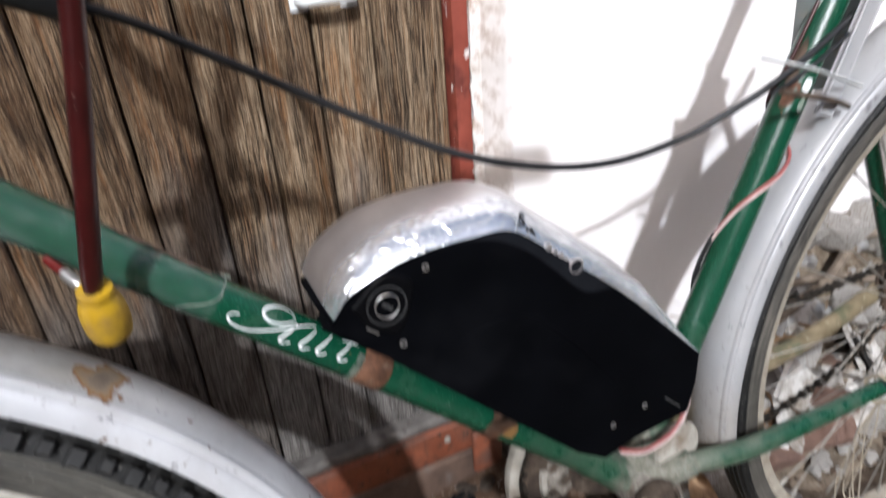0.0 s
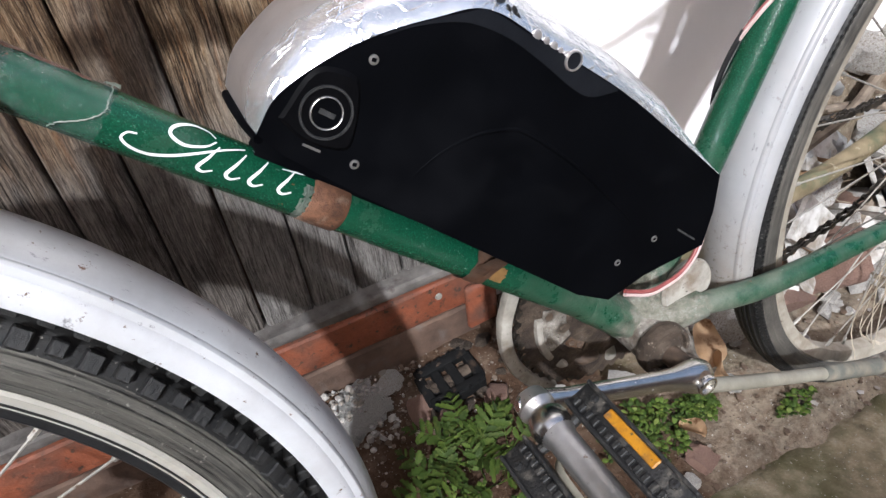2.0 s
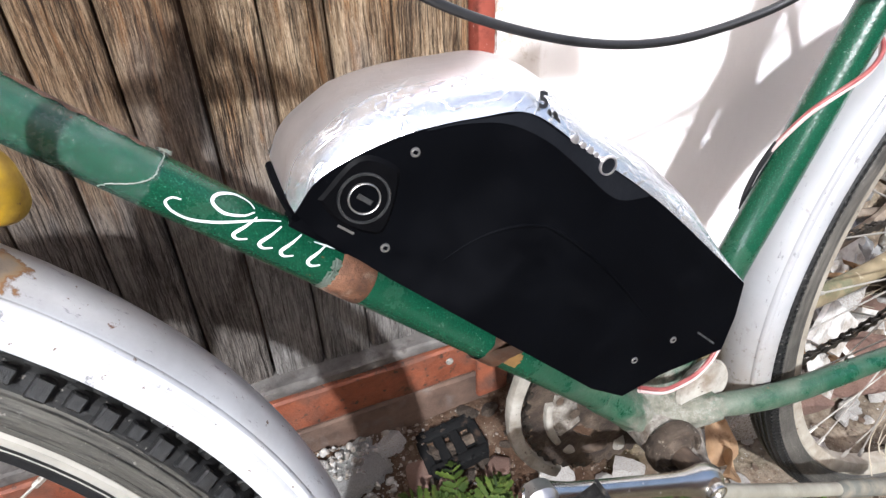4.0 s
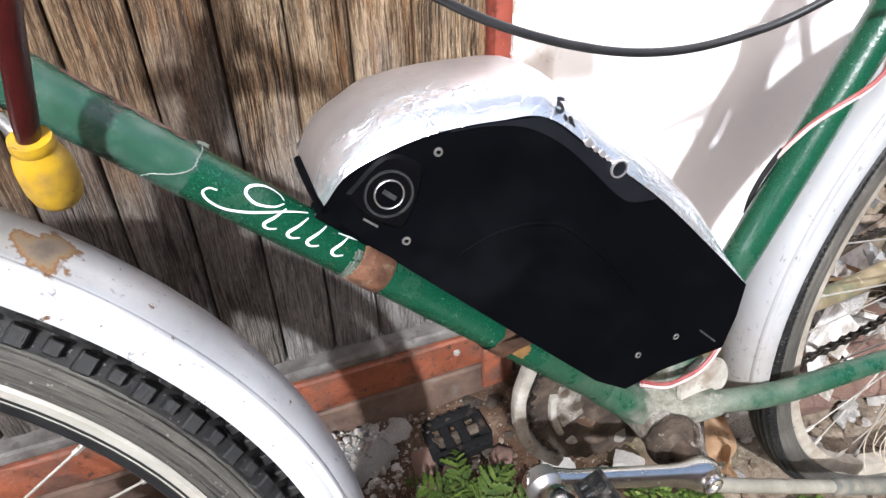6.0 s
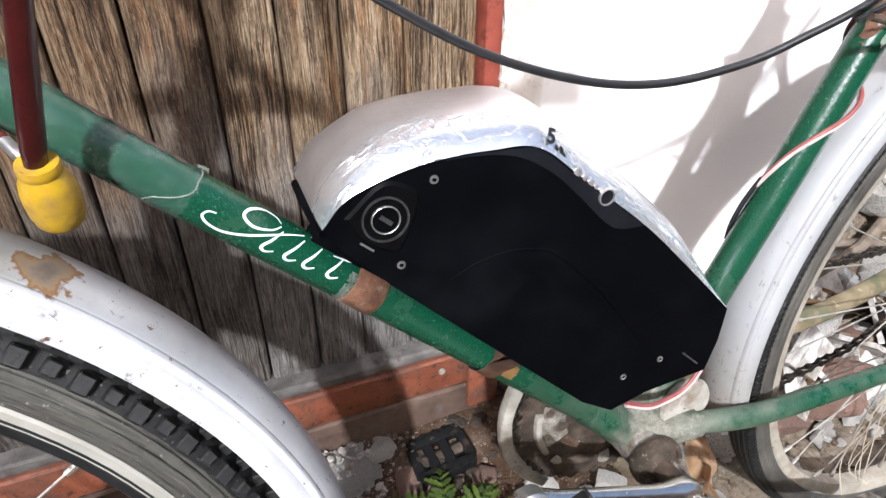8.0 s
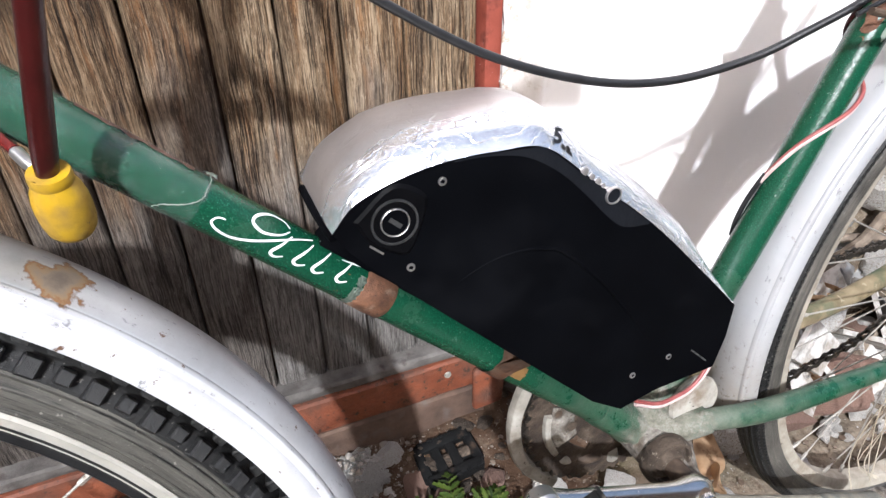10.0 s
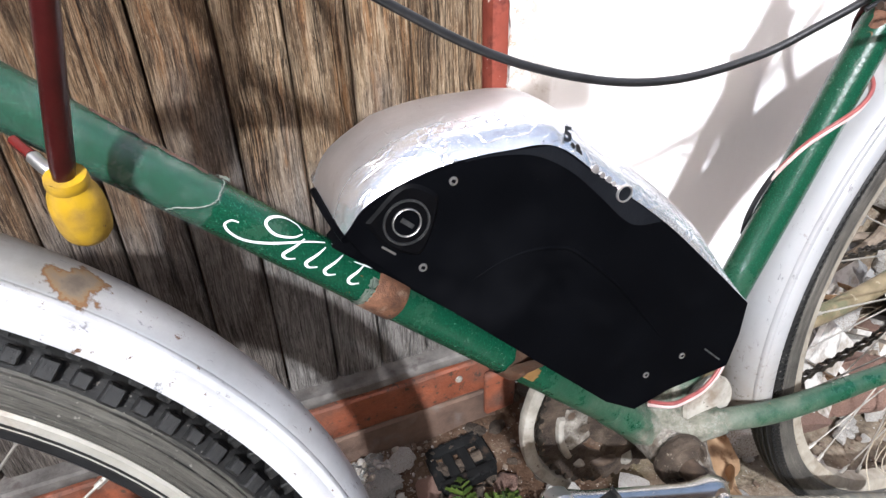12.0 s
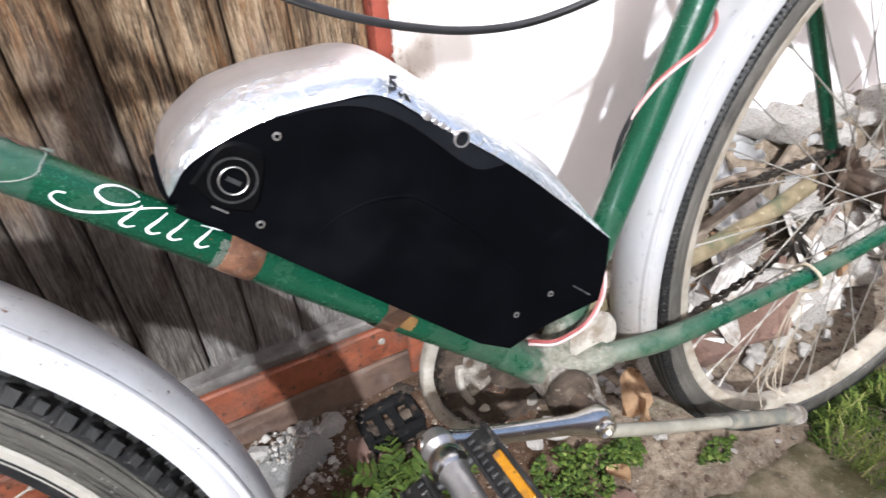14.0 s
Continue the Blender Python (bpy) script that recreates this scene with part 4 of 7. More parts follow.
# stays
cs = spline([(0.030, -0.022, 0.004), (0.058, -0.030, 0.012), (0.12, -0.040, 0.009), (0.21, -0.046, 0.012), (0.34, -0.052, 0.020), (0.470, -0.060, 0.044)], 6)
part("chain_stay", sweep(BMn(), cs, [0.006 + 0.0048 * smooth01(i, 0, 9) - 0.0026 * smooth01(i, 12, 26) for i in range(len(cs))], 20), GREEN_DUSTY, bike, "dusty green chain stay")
cs = [(x, -y, z) for x, y, z in cs]
part("chain_stay", sweep(BMn(), cs, 0.011, 20), OCHRE_PAINT, bike, "chain stay with ochre rusted paint")
for side in (-1, 1):
    ss = [Vector((0.250, side * 0.017, 0.500)), Vector((0.290, side * 0.040, 0.430)), Vector((0.374, side * 0.051, 0.273)), Vector((0.478, side * 0.055, 0.070))]
    ss = spline(ss, 5)
    part("seat_stay", sweep(BMn(), ss, 0.0085, 16), GREEN, bike)
    bm = box(BMn(), 0.455, 0.515, side * 0.058 - 0.0025, side * 0.058 + 0.0025, 0.030, 0.075, 0.002)
    part("dropout", bm, RUST_METAL, bike)


# wheels
def tyre_mesh(r_out, half_w, r_in):
    bm = BMn()
    mid = (r_out + r_in) / 2
    h = (r_out - r_in) / 2
    prof = []
    for k in range(20):
        a = 2 * math.pi * k / 20
        c, s = math.cos(a), math.sin(a)
        prof.append((half_w * (abs(c) ** 0.8) * (1 if c > 0 else -1) * (0.72 if s < -0.7 else 1), mid + h * (abs(s) ** 0.85) * (1 if s > 0 else -1)))
    return lathe(bm, prof, 120)


def rim_mesh(r_out, r_in, hw):
    prof = [(-hw, r_out), (-hw - 0.0012, r_out - 0.002), (-hw, r_out - 0.0045), (-hw * 0.97, r_in + 0.006), (-hw * 0.72, r_in + 0.001), (-hw * 0.3, r_in), (hw * 0.3, r_in), (hw * 0.72, r_in + 0.001), (hw * 0.97, r_in + 0.006), (hw, r_out - 0.0045), (hw + 0.0012, r_out - 0.002), (hw, r_out), (hw * 0.8, r_out - 0.002), (hw * 0.6, r_out - 0.010), (-hw * 0.6, r_out - 0.010), (-hw * 0.8, r_out - 0.002)]
    return lathe(BMn(), prof, 120)


def spokes(rim_ob, r_rim, hub_hw, hub_r, material):
    for i in range(36):
        a = 2 * math.pi * (i + 0.5) / 36
        side = -1 if i % 2 else 1
        cross = 0.62 if (i // 2) % 2 else -0.62
        p0 = Vector((math.cos(a) * r_rim, side * 0.003, math.sin(a) * r_rim))
        b = a + cross
        p1 = Vector((math.cos(b) * hub_r, side * hub_hw, math.sin(b) * hub_r))
        d = (p1 - p0).normalized()
        bm = sweep(BMn(), [p0 - d * 0.001, p0 + d * 0.012, p0 + d * 0.0125, p1], [0.0022, 0.0019, 0.0009, 0.0009], 6)
        part("spoke", bm, material, rim_ob)


def hub(parent, hw, fr, material, m):
    bm = disc(BMn(), [(-hw - 0.018, 0), (-hw - 0.018, 0.006), (-hw - 0.006, 0.007), (-hw - 0.005, 0.014), (-hw - 0.002, 0.014), (-hw - 0.0018, fr), (-hw + 0.001, fr), (-hw + 0.003, 0.017), (0, 0.0155), (hw - 0.003, 0.017), (hw - 0.001, fr), (hw + 0.0018, fr), (hw + 0.002, 0.014), (hw + 0.018, 0.006), (hw + 0.018, 0)], 28)
    return part("hub", bm, material, parent, m=m)


RWM = pose(*RW)
rear_cap = [(-0.0176, 0.3385), (-0.0180, 0.3395), (-0.0176, 0.3415), (-0.0158, 0.3448), (-0.0100, 0.3480), (0, 0.3490), (0.0100, 0.3480), (0.0158, 0.3448), (0.0176, 0.3415), (0.0180, 0.3395), (0.0176, 0.3385), (0.010, 0.339), (-0.010, 0.339)]
rear_tyre = part("rear_tyre", tyre_mesh(0.348, 0.0185, 0.313), TYRE_R, bike, "dusty worn rear tyre", RWM)
part("tread_cap", lathe(BMn(), rear_cap, 120), TYRE_F, rear_tyre, "dark worn tread")
bm = BMn()
for i in range(360):
    a = 2 * math.pi * i / 360
    m_ = pose(0, 0, 0, 0, -math.degrees(a), 0)
    for s in (-1, 1):
        box(bm, 0.3388, 0.3418, s * 0.0172 - 0.0013, s * 0.0172 + 0.0013, -0.0014, 0.0014, m=m_)
        box(bm, 0.3420, 0.3466, s * 0.0150 - 0.0014, s * 0.0150 + 0.0014, -0.0012, 0.0012, m=m_)
for y in (-0.009, -0.003, 0.003, 0.009):
    lathe(bm, [(y - 0.0018, 0.346), (y - 0.0014, 0.3500 - 12 * y * y), (y + 0.0014, 0.3500 - 12 * y * y), (y + 0.0018, 0.346)], 120)
tagged(part("tread", bm, TYRE_F, rear_tyre, "fine ribbed black tread"), kind="stuff")
rear_rim = part("rear_rim", rim_mesh(0.318, 0.302, 0.0125), RIM_R, bike, "mud stained grey rim", RWM)
spokes(rear_rim, 0.303, 0.028, 0.026, SPOKE)
hub(bike, 0.029, 0.031, RUST_METAL, RWM)
bm = BMn()
T = 18
prof = []
for i in range(T * 4):
    a = 2 * math.pi * i / (T * 4)
    prof.append((a, 0.038 if i % 4 in (1, 2) else 0.034))
ring0 = [bm.verts.new((r * math.cos(a), 0.044, r * math.sin(a))) for a, r in prof]
ring1 = [bm.verts.new((r * math.cos(a), 0.047, r * math.sin(a))) for a, r in prof]
for k in range(len(prof)):
    bm.faces.new((ring0[k], ring0[(k + 1) % len(prof)], ring1[(k + 1) % len(prof)], ring1[k]))
bm.faces.new(ring0)
bm.faces.new(ring1[::-1])
part("sprocket", bm, RUST_METAL, bike, "rusty rear sprocket", RWM)


def fender_mesh(r_skirt, r_top, hw, a0, a1, n=90):
    d = r_top - r_skirt
    out = [(-hw, 0), (-hw * 1.015, 0.06), (-hw * 1.01, 0.2), (-hw * 0.995, 0.36), (-hw * 0.965, 0.44), (-hw * 0.915, 0.51), (-hw * 0.90, 0.525), (-hw * 0.905, 0.59), (-hw * 0.88, 0.685), (-hw * 0.83, 0.725), (-hw * 0.785, 0.735), (-hw * 0.76, 0.735), (-hw * 0.70, 0.785), (-hw * 0.5, 0.90), (-hw * 0.25, 0.98), (0, 1.0)]
    out = [(y, r_skirt + d * k) for y, k in out]
    out = out + [(-y, r) for y, r in out[-2::-1]]
    inn = [(y * 0.955, r - 0.0014) for y, r in out]
    inn[0], inn[-1] = (out[0][0] + 0.0014, out[0][1]), (out[-1][0] - 0.0014, out[-1][1])
    return lathe(BMn(), out + inn[::-1], n, radians(a0), radians(a1))


part("rear_mudguard", fender_mesh(0.362, 0.386, 0.027, 20, 190), FENDER_R, bike, "silver rear mudguard, dusty at the foot", RWM)
FWM = BIKE.inverted() @ pose(-0.2603, 0.3028, 0.3025, -7.5, 0, -3.2)
part("front_mudguard", fender_mesh(0.346, 0.372, 0.0274, -30, 128), FENDER, bike, "silver front mudguard with a rust patch", FWM)
front_tyre = part("front_tyre", tyre_mesh(0.335, 0.0195, 0.291), SIDEWALL, bike, "black knobbly front tyre", FWM)
bm = box(BMn(), -0.0055, 0.0055, -0.0062, 0.0062, -0.0053, 0.0053, 0.0011, 1)
for v in bm.verts:
    if v.co.x > 0:
        v.co.y *= 0.84
        v.co.z *= 0.86
blk = finish(bm, "tread_block", TYRE_F)
bm = box(BMn(), -0.0055, 0.0055, -0.0048, 0.0048, -0.0046, 0.0046, 0.0011, 1)
for v in bm.verts:
    if v.co.x > 0:
        v.co.y *= 0.84
        v.co.z *= 0.84
blk_small = finish(bm, "tread_block", TYRE_F)
KNOBS = 130
PITCH = 2 * math.pi / KNOBS
rest = BMn()
for i in range(KNOBS):
    low = 0.0009 * (i % 2)
    for row, (y, r, tilt, ph) in enumerate([(-0.0172 - low * 0.3, 0.3287 - low, -60, 0.0), (-0.0078, 0.3365, -12, 0.5), (0.0040, 0.3370, 4, 0.0), (0.0155, 0.3310, 44, 0.5)]):
        a = PITCH * (i + ph)
        m_ = pose(0, 0, 0, 0, -math.degrees(a), 0) @ pose(r, y, 0, 0, 0, tilt)
        if row < 2:
            part("tread_block", blk if row == 0 and i % 2 else blk_small, None, front_tyre, m=m_)
        else:
            rest.from_mesh(blk_small)
            rest.verts.ensure_lookup_table()
            for v in rest.verts[-len(blk_small.vertices):]:
                v.co = m_ @ v.co
part("far_tread", rest, TYRE_F, front_tyre)
part("tread_base", lathe(BMn(), [(-0.0190, 0.3225), (-0.0186, 0.3262), (-0.0160, 0.3308), (-0.0100, 0.3350), (0, 0.3362), (0.0100, 0.3350), (0.0160, 0.3308), (0.0186, 0.3262), (0.0180, 0.3225)], 120, closed_prof=False), TYRE_F, front_tyre, "black rubber between the tread blocks")
for r_, y_ in ((0.3195, -0.0192), (0.3130, -0.0195), (0.3035, -0.0180)):
    part("sidewall_rib", lathe(BMn(), [(y_ + 0.001, r_ + 0.0011), (y_ - 0.0009, r_ + 0.0005), (y_ - 0.0009, r_ - 0.0005), (y_ + 0.001, r_ - 0.0011)], 120), SIDEWALL, front_tyre)
front_rim = part("front_rim", rim_mesh(0.2965, 0.278, 0.0135), RIM_F, bike, "bright steel front rim", FWM)
bm = lathe(BMn(), [(-0.0143, 0.2893), (-0.0143, 0.2884), (-0.0125, 0.2884), (-0.0125, 0.2893)], 120)
part("rim_line", bm, BLACK_GLOSS, front_rim, "thin dark line round the rim")
bm = lathe(BMn(), [(-0.0142, 0.2866), (-0.0141, 0.2820), (-0.0120, 0.2800), (-0.0120, 0.2866)], 120)
part("rim_stripe", bm, BLACK_GLOSS, front_rim, "dark band round the rim")
spokes(front_rim, 0.279, 0.030, 0.018, SPOKE)
hub(bike, 0.032, 0.021, STEEL, FWM)

# fork, stem, handlebar, saddle
crown = H0 - HD * 0.012
part("fork_crown", box(BMn(), -0.02, 0.02, -0.045, 0.045, -0.012, 0.012, 0.006, 2, m=Matrix.Translation(crown) @ pose(0, 0, 0, 0, 22, 0)), GREEN, bike)
for side in (-1, 1):
    a = crown + Vector((0, side * 0.043, 0))
    e = FWM @ Vector((0, side * 0.050, 0))
    blade = spline([a, a.lerp(e, 0.5) + Vector((0.02, 0, 0.0)), a.lerp(e, 0.82) + Vector((0.018, 0, -0.005)), e], 6)
    part("fork_blade", sweep(BMn(), blade, [0.011 - 0.004 * i / len(blade) for i in range(len(blade))], 16), GREEN, bike)
top = H0 + HD * 0.17
part("stem", sweep(BMn(), spline([top, top + HD * 0.10, top + HD * 0.13 + Vector((-0.03, 0, 0.01)), top + HD * 0.12 + Vector((-0.06, 0, -0.035)), top + HD * 0.14 + Vector((-0.07, 0, -0.075))], 6), 0.0115, 16), CHROME, bike)
# unseen handlebar, lowered and lengthened to cast the shadow band on the door
hb = top + HD * 0.14 + Vector((-0.07, 0, -0.075))
bar = spline([hb + Vector(v) for v in ((0.29, -0.29, 0.055), (0.08, -0.285, 0.05), (-0.01, -0.20, 0.045), (0, -0.06, 0.0), (0, 0, 0), (0, 0.06, 0.0), (-0.01, 0.20, 0.045), (0.08, 0.285, 0.05), (0.29, 0.29, 0.055))], 6)
handlebar = part("handlebar", sweep(BMn(), bar, 0.011, 16), CHROME, bike)
for k in (0, -1):
    d = (bar[0] - bar[8]).normalized() if k == 0 else (bar[-1] - bar[-9]).normalized()
    q = bar[k]
    part("grip", sweep(BMn(), [q + d * 0.003, q - d * 0.06, q - d * 0.15], [0.0195, 0.0185, 0.018], 16), BLACK_GLOSS, handlebar)
post = ST_O + ST * 0.50
part("seat_post", sweep(BMn(), [post, post + ST * 0.20], 0.0125, 16), CHROME, bike)
bm = BMn()
sd = post + ST * 0.215
srow = []
for i in range(15):
    u = i / 14
    hw = 0.022 + 0.068 * smooth01(u, 0.35, 0.9)
    srow.append([bm.verts.new(sd + Vector((-0.15 + 0.26 * u, hw * math.cos(math.pi * k / 10), 0.012 * math.sin(math.pi * k / 10) * (1 + u) + 0.02 * u * u - (0.02 if k in (0, 10) else 0)))) for k in range(11)])
for i in range(14):
    for k in range(10):
        bm.faces.new((srow[i][k], srow[i + 1][k], srow[i + 1][k + 1], srow[i][k + 1]))
for r_ in (srow[0], srow[-1]):
    bm.faces.new(r_)
bm.faces.new([r_[0] for r_ in srow] + [r_[10] for r_ in srow[::-1]])
part("saddle", bm, BLACK_GLOSS, bike, "black saddle")

# crank, pedal
PE = Vector((-0.142, -0.078, 0.056))
CE = Vector((AX.x, -0.076, AX.z))
cd = (PE - CE).normalized()
crank = part("left_crank", sweep(BMn(), [CE + cd * q for q in (-0.0165, -0.0155, -0.012, -0.006, 0.002, 0.010, 0.018, 0.028, 0.040, 0.09, 0.14, 0.156, 0.168, 0.178, 0.182)], [0.004, 0.0085, 0.0122, 0.0142, 0.0146, 0.0134, 0.0112, 0.0094, 0.0086, 0.0080, 0.0076, 0.0092, 0.0105, 0.0085, 0.004], 24, 0.72), CHROME, bike, "chromed steel crank arm")
part("crank_bolt_rim", lathe(BMn(), [(-0.0135, 0.0092), (-0.0148, 0.0086), (-0.0148, 0.0072), (-0.0085, 0.0068), (-0.0085, 0.0092)], 28), CHROME, crank, "raised rim round the crank bolt", Matrix.Translation(CE))
part("crank_bolt", disc(BMn(), [(-0.008, 0), (-0.008, 0.0069), (-0.0115, 0.0066), (-0.0122, 0.0040), (-0.0112, 0.0032), (-0.0112, 0)], 20), STAND_GREY, crank, "dull grey crank bolt", Matrix.Translation(CE))
PM = Matrix.Translation(PE) @ pose(0, 0, 0, 0, -24, 0)
pedal = part("pedal", disc(BMn(), [(0.004, 0), (0.004, 0.0125), (-0.006, 0.0135), (-0.012, 0.010), (-0.018, 0.0125), (-0.030, 0.013), (-0.036, 0.0105), (-0.100, 0.010), (-0.106, 0.013), (-0.117, 0.012), (-0.119, 0)], 28), STEEL, bike, "grey steel pedal barrel", PM)
part("barrel_cap", disc(BMn(), [(-0.012, 0), (-0.012, 0.0108), (-0.016, 0.0138), (-0.022, 0.0148), (-0.029, 0.0138), (-0.034, 0.0108), (-0.034, 0)], 32), CHROME, pedal, "bright chromed collar")
for s in (-1, 1):
    x0 = s * 0.0280
    bm = box(BMn(), x0 - 0.0115, x0 + 0.0115, -0.119, -0.021, -0.011, 0.0085, 0.0016, 2)
    part("pedal_block", bm, PEDAL_RUBBER, pedal, "black rubber pedal block")
    for e in (-1, 1):
        part("block_rail", box(BMn(), x0 + e * 0.0098 - 0.0014, x0 + e * 0.0098 + 0.0014, -0.1185, -0.0215, 0.0080, 0.0112, 0.0006, 1), PEDAL_RUBBER, pedal)
    for j in range(14):
        y = -0.027 - 0.0066 * j
        part("pedal_tooth", box(BMn(), x0 - s * 0.0050 - 0.0030, x0 - s * 0.0050 + 0.0030, y - 0.0019, y + 0.0019, 0.0080, 0.0108, 0.0006, 1), PEDAL_RUBBER, pedal)
    if s == 1:
        part("reflector", box(BMn(), x0 + 0.0012, x0 + 0.0082, -0.092, -0.047, 0.0080, 0.0102, 0.0007, 1), ORANGE, pedal, "orange reflector strip")
    for y in (-0.034, -0.106):
        part("rivet", disc(BMn(), [(0, 0), (0, 0.0032), (0.0012, 0.0028), (0.0016, 0)], 12), PEDAL_RUBBER, pedal, m=Matrix.Translation((x0 + s * 0.0045, y, 0.0084)) @ pose(0, 0, 0, 90, 0, 0))
part("cage_strip", sweep(BMn(), spline([(-0.004, -0.036, -0.010), (-0.0125, -0.046, -0.002), (-0.0150, -0.062, 0.001), (-0.0150, -0.098, 0.001)], 5), 0.0046, 8, 0.35), STAND_GREY, pedal, "bent pale steel strip of the pedal cage")
for y in (-0.028, -0.112):
    part("cage_bar", sweep(BMn(), [(-0.0275, y, -0.002), (-0.010, y, -0.006), (0.010, y, -0.006), (0.0275, y, -0.002)], 0.004, 10), PEDAL_RUBBER, pedal)

# drive side: chainring with guard, crank, chain
TEETH = 46
outer = [0.0990 if i % 4 in (1, 2) else 0.0945 for i in range(TEETH * 4)]
bm = BMn()
cols = []
for i, r in enumerate(outer):
    a = 2 * math.pi * i / len(outer)
    lump = 0.0016 * noise.noise(Vector((math.cos(a) * 4, math.sin(a) * 4, 1)))
    prof = [(0.0430 + lump * 0.3, r), (0.0425 + lump, 0.090), (0.0415 + lump, 0.076), (0.0425 + lump * 0.5, 0.0655 + lump), (0.0460, 0.0655 + lump), (0.0460, r)]
    cols.append([bm.verts.new((q * math.cos(a), y, q * math.sin(a))) for y, q in prof])
for i in range(len(cols)):
    a, b = cols[i], cols[(i + 1) % len(cols)]
    for k in range(6):
        bm.faces.new((a[k], a[(k + 1) % 6], b[(k + 1) % 6], b[k]))
chainring = part("chainring", bm, MUD_PLATE, bike, "toothed chainring caked with brown mud", Matrix.Translation(AX))


def web_open(a, r):
    """Where the web between hub and ring is cut away: a round hole and three slots."""
    x, z = r * math.cos(a), r * math.sin(a)
    d = (math.degrees(a) - 108) % 120
    d = min(d, 120 - d)
    return math.hypot(x + 0.024, z - 0.026) < 0.0065 or (0.050 < r < 0.059 and d < 14)


bm = BMn()
NA, NR = 120, 20
radii = [0.016 + 0.051 * j / NR for j in range(NR + 1)]
near_face, far_face = [], []
for i in range(NA):
    a = 2 * math.pi * i / NA
    ca, sa = math.cos(a), math.sin(a)
    dish = [0.0395 + 0.0012 * noise.noise(Vector((r * ca * 60, r * sa * 60, 3))) + 0.002 * smooth01(r, 0.03, 0.06) for r in radii]
    near_face.append([bm.verts.new((r * ca, y, r * sa)) for r, y in zip(radii, dish)])
    far_face.append([bm.verts.new((r * ca, y + 0.0025, r * sa)) for r, y in zip(radii, dish)])
solid = [[not web_open(2 * math.pi * (i + 0.5) / NA, (radii[j] + radii[j + 1]) / 2) for j in range(NR)] for i in range(NA)]
for i in range(NA):
    k = (i + 1) % NA
    for j in range(NR):
        if not solid[i][j]:
            continue
        bm.faces.new((near_face[i][j], near_face[k][j], near_face[k][j + 1], near_face[i][j + 1]))
        bm.faces.new((far_face[i][j], far_face[i][j + 1], far_face[k][j + 1], far_face[k][j]))
        if not solid[i - 1][j]:
            bm.faces.new((near_face[i][j], near_face[i][j + 1], far_face[i][j + 1], far_face[i][j]))
        if not solid[k][j]:
            bm.faces.new((near_face[k][j], far_face[k][j], far_face[k][j + 1], near_face[k][j + 1]))
        if j == 0 or not solid[i][j - 1]:
            bm.faces.new((near_face[i][j], far_face[i][j], far_face[k][j], near_face[k][j]))
        if j == NR - 1 or not solid[i][j + 1]:
            bm.faces.new((near_face[i][j + 1], near_face[k][j + 1], far_face[k][j + 1], far_face[i][j + 1]))
bmesh.ops.delete(bm, geom=[v for v in bm.verts if not v.link_faces], context="VERTS")
part("chainring_web", bm, MUD_PLATE, chainring, "muddy web of the chainring with cut-outs")
bm = lathe(BMn(), [(0.0405, 0.046), (0.0385, 0.048), (0.0378, 0.060), (0.0385, 0.072), (0.0405, 0.074)], 18, radians(162), radians(206))
rough_up(bm, 0.0012, 90)
part("web_plate", bm, MUD_METAL, chainring, "grey dusty plate on the web")
# dark disc laid on the plate in place of its hole
part("plate_hole_disc", disc(BMn(), [(0.0395, 0), (0.0366, 0.0058), (0.0360, 0.0045), (0.0364, 0)], 14), DARK_MUD, chainring, "dark disc standing in for the hole in the plate", Matrix.Translation((-0.051, 0, -0.007)))
bm = lathe(BMn(), [(0.0420, 0.0735), (0.0370, 0.0745), (0.0360, 0.0775), (0.0372, 0.0805), (0.0420, 0.0815)], 18, radians(170), radians(211))
rough_up(bm, 0.0010, 90)
part("web_rim", bm, GUARD_PAINT, chainring, "pale raised edge of the web")
for x, z, w, h, turn in ((-0.023, -0.067, 0.016, 0.007, 8), (0.007, -0.077, 0.007, 0.009, 30), (-0.052, -0.058, 0.006, 0.005, 0)):
    bm = disc(BMn(), [(0.0425, 0), (0.0415, 1.0), (0.0385, 0.8), (0.0368, 0.35), (0.0362, 0)], 11)
    for v in bm.verts:
        v.co.x *= w
        v.co.z *= h
    rough_up(bm, 0.0022, 110, w * 100)
    part("dried_mud", bm, GUARD_PAINT if w < 0.01 else RUST_METAL, chainring, "lump of dried mud", Matrix.Translation((x, 0, z)) @ pose(0, 0, 0, 0, turn, 0))
for k in range(3):
    a = radians(168 + 120 * k)
    part("chainring_bolt", disc(BMn(), [(0.0420, 0), (0.0395, 0.0045), (0.0375, 0.0042), (0.0368, 0.002), (0.0368, 0)], 12), RUST_METAL, chainring, "rusty chainring bolt", Matrix.Translation((0.068 * math.cos(a), 0, 0.068 * math.sin(a))))
bm = lathe(BMn(), [(0.045, 0.1148), (0.049, 0.1160), (0.054, 0.1150), (0.0560, 0.1090), (0.054, 0.1030), (0.049, 0.1016), (0.045, 0.1026), (0.0435, 0.1040), (0.0440, 0.1130)], 48, radians(118), radians(236))
rough_up(bm, 0.0010, 70)
part("chain_guard_ring", bm, GUARD_PAINT, bike, "dusty grey chain guard arc", Matrix.Translation(AX))
ce2 = Vector((AX.x, 0.07, AX.z))
part("right_crank", sweep(BMn(), [ce2 - cd * 0.0, ce2 - Vector((cd.x, 0, cd.z)) * 0.17], [0.012, 0.008], 16), CHROME, bike)


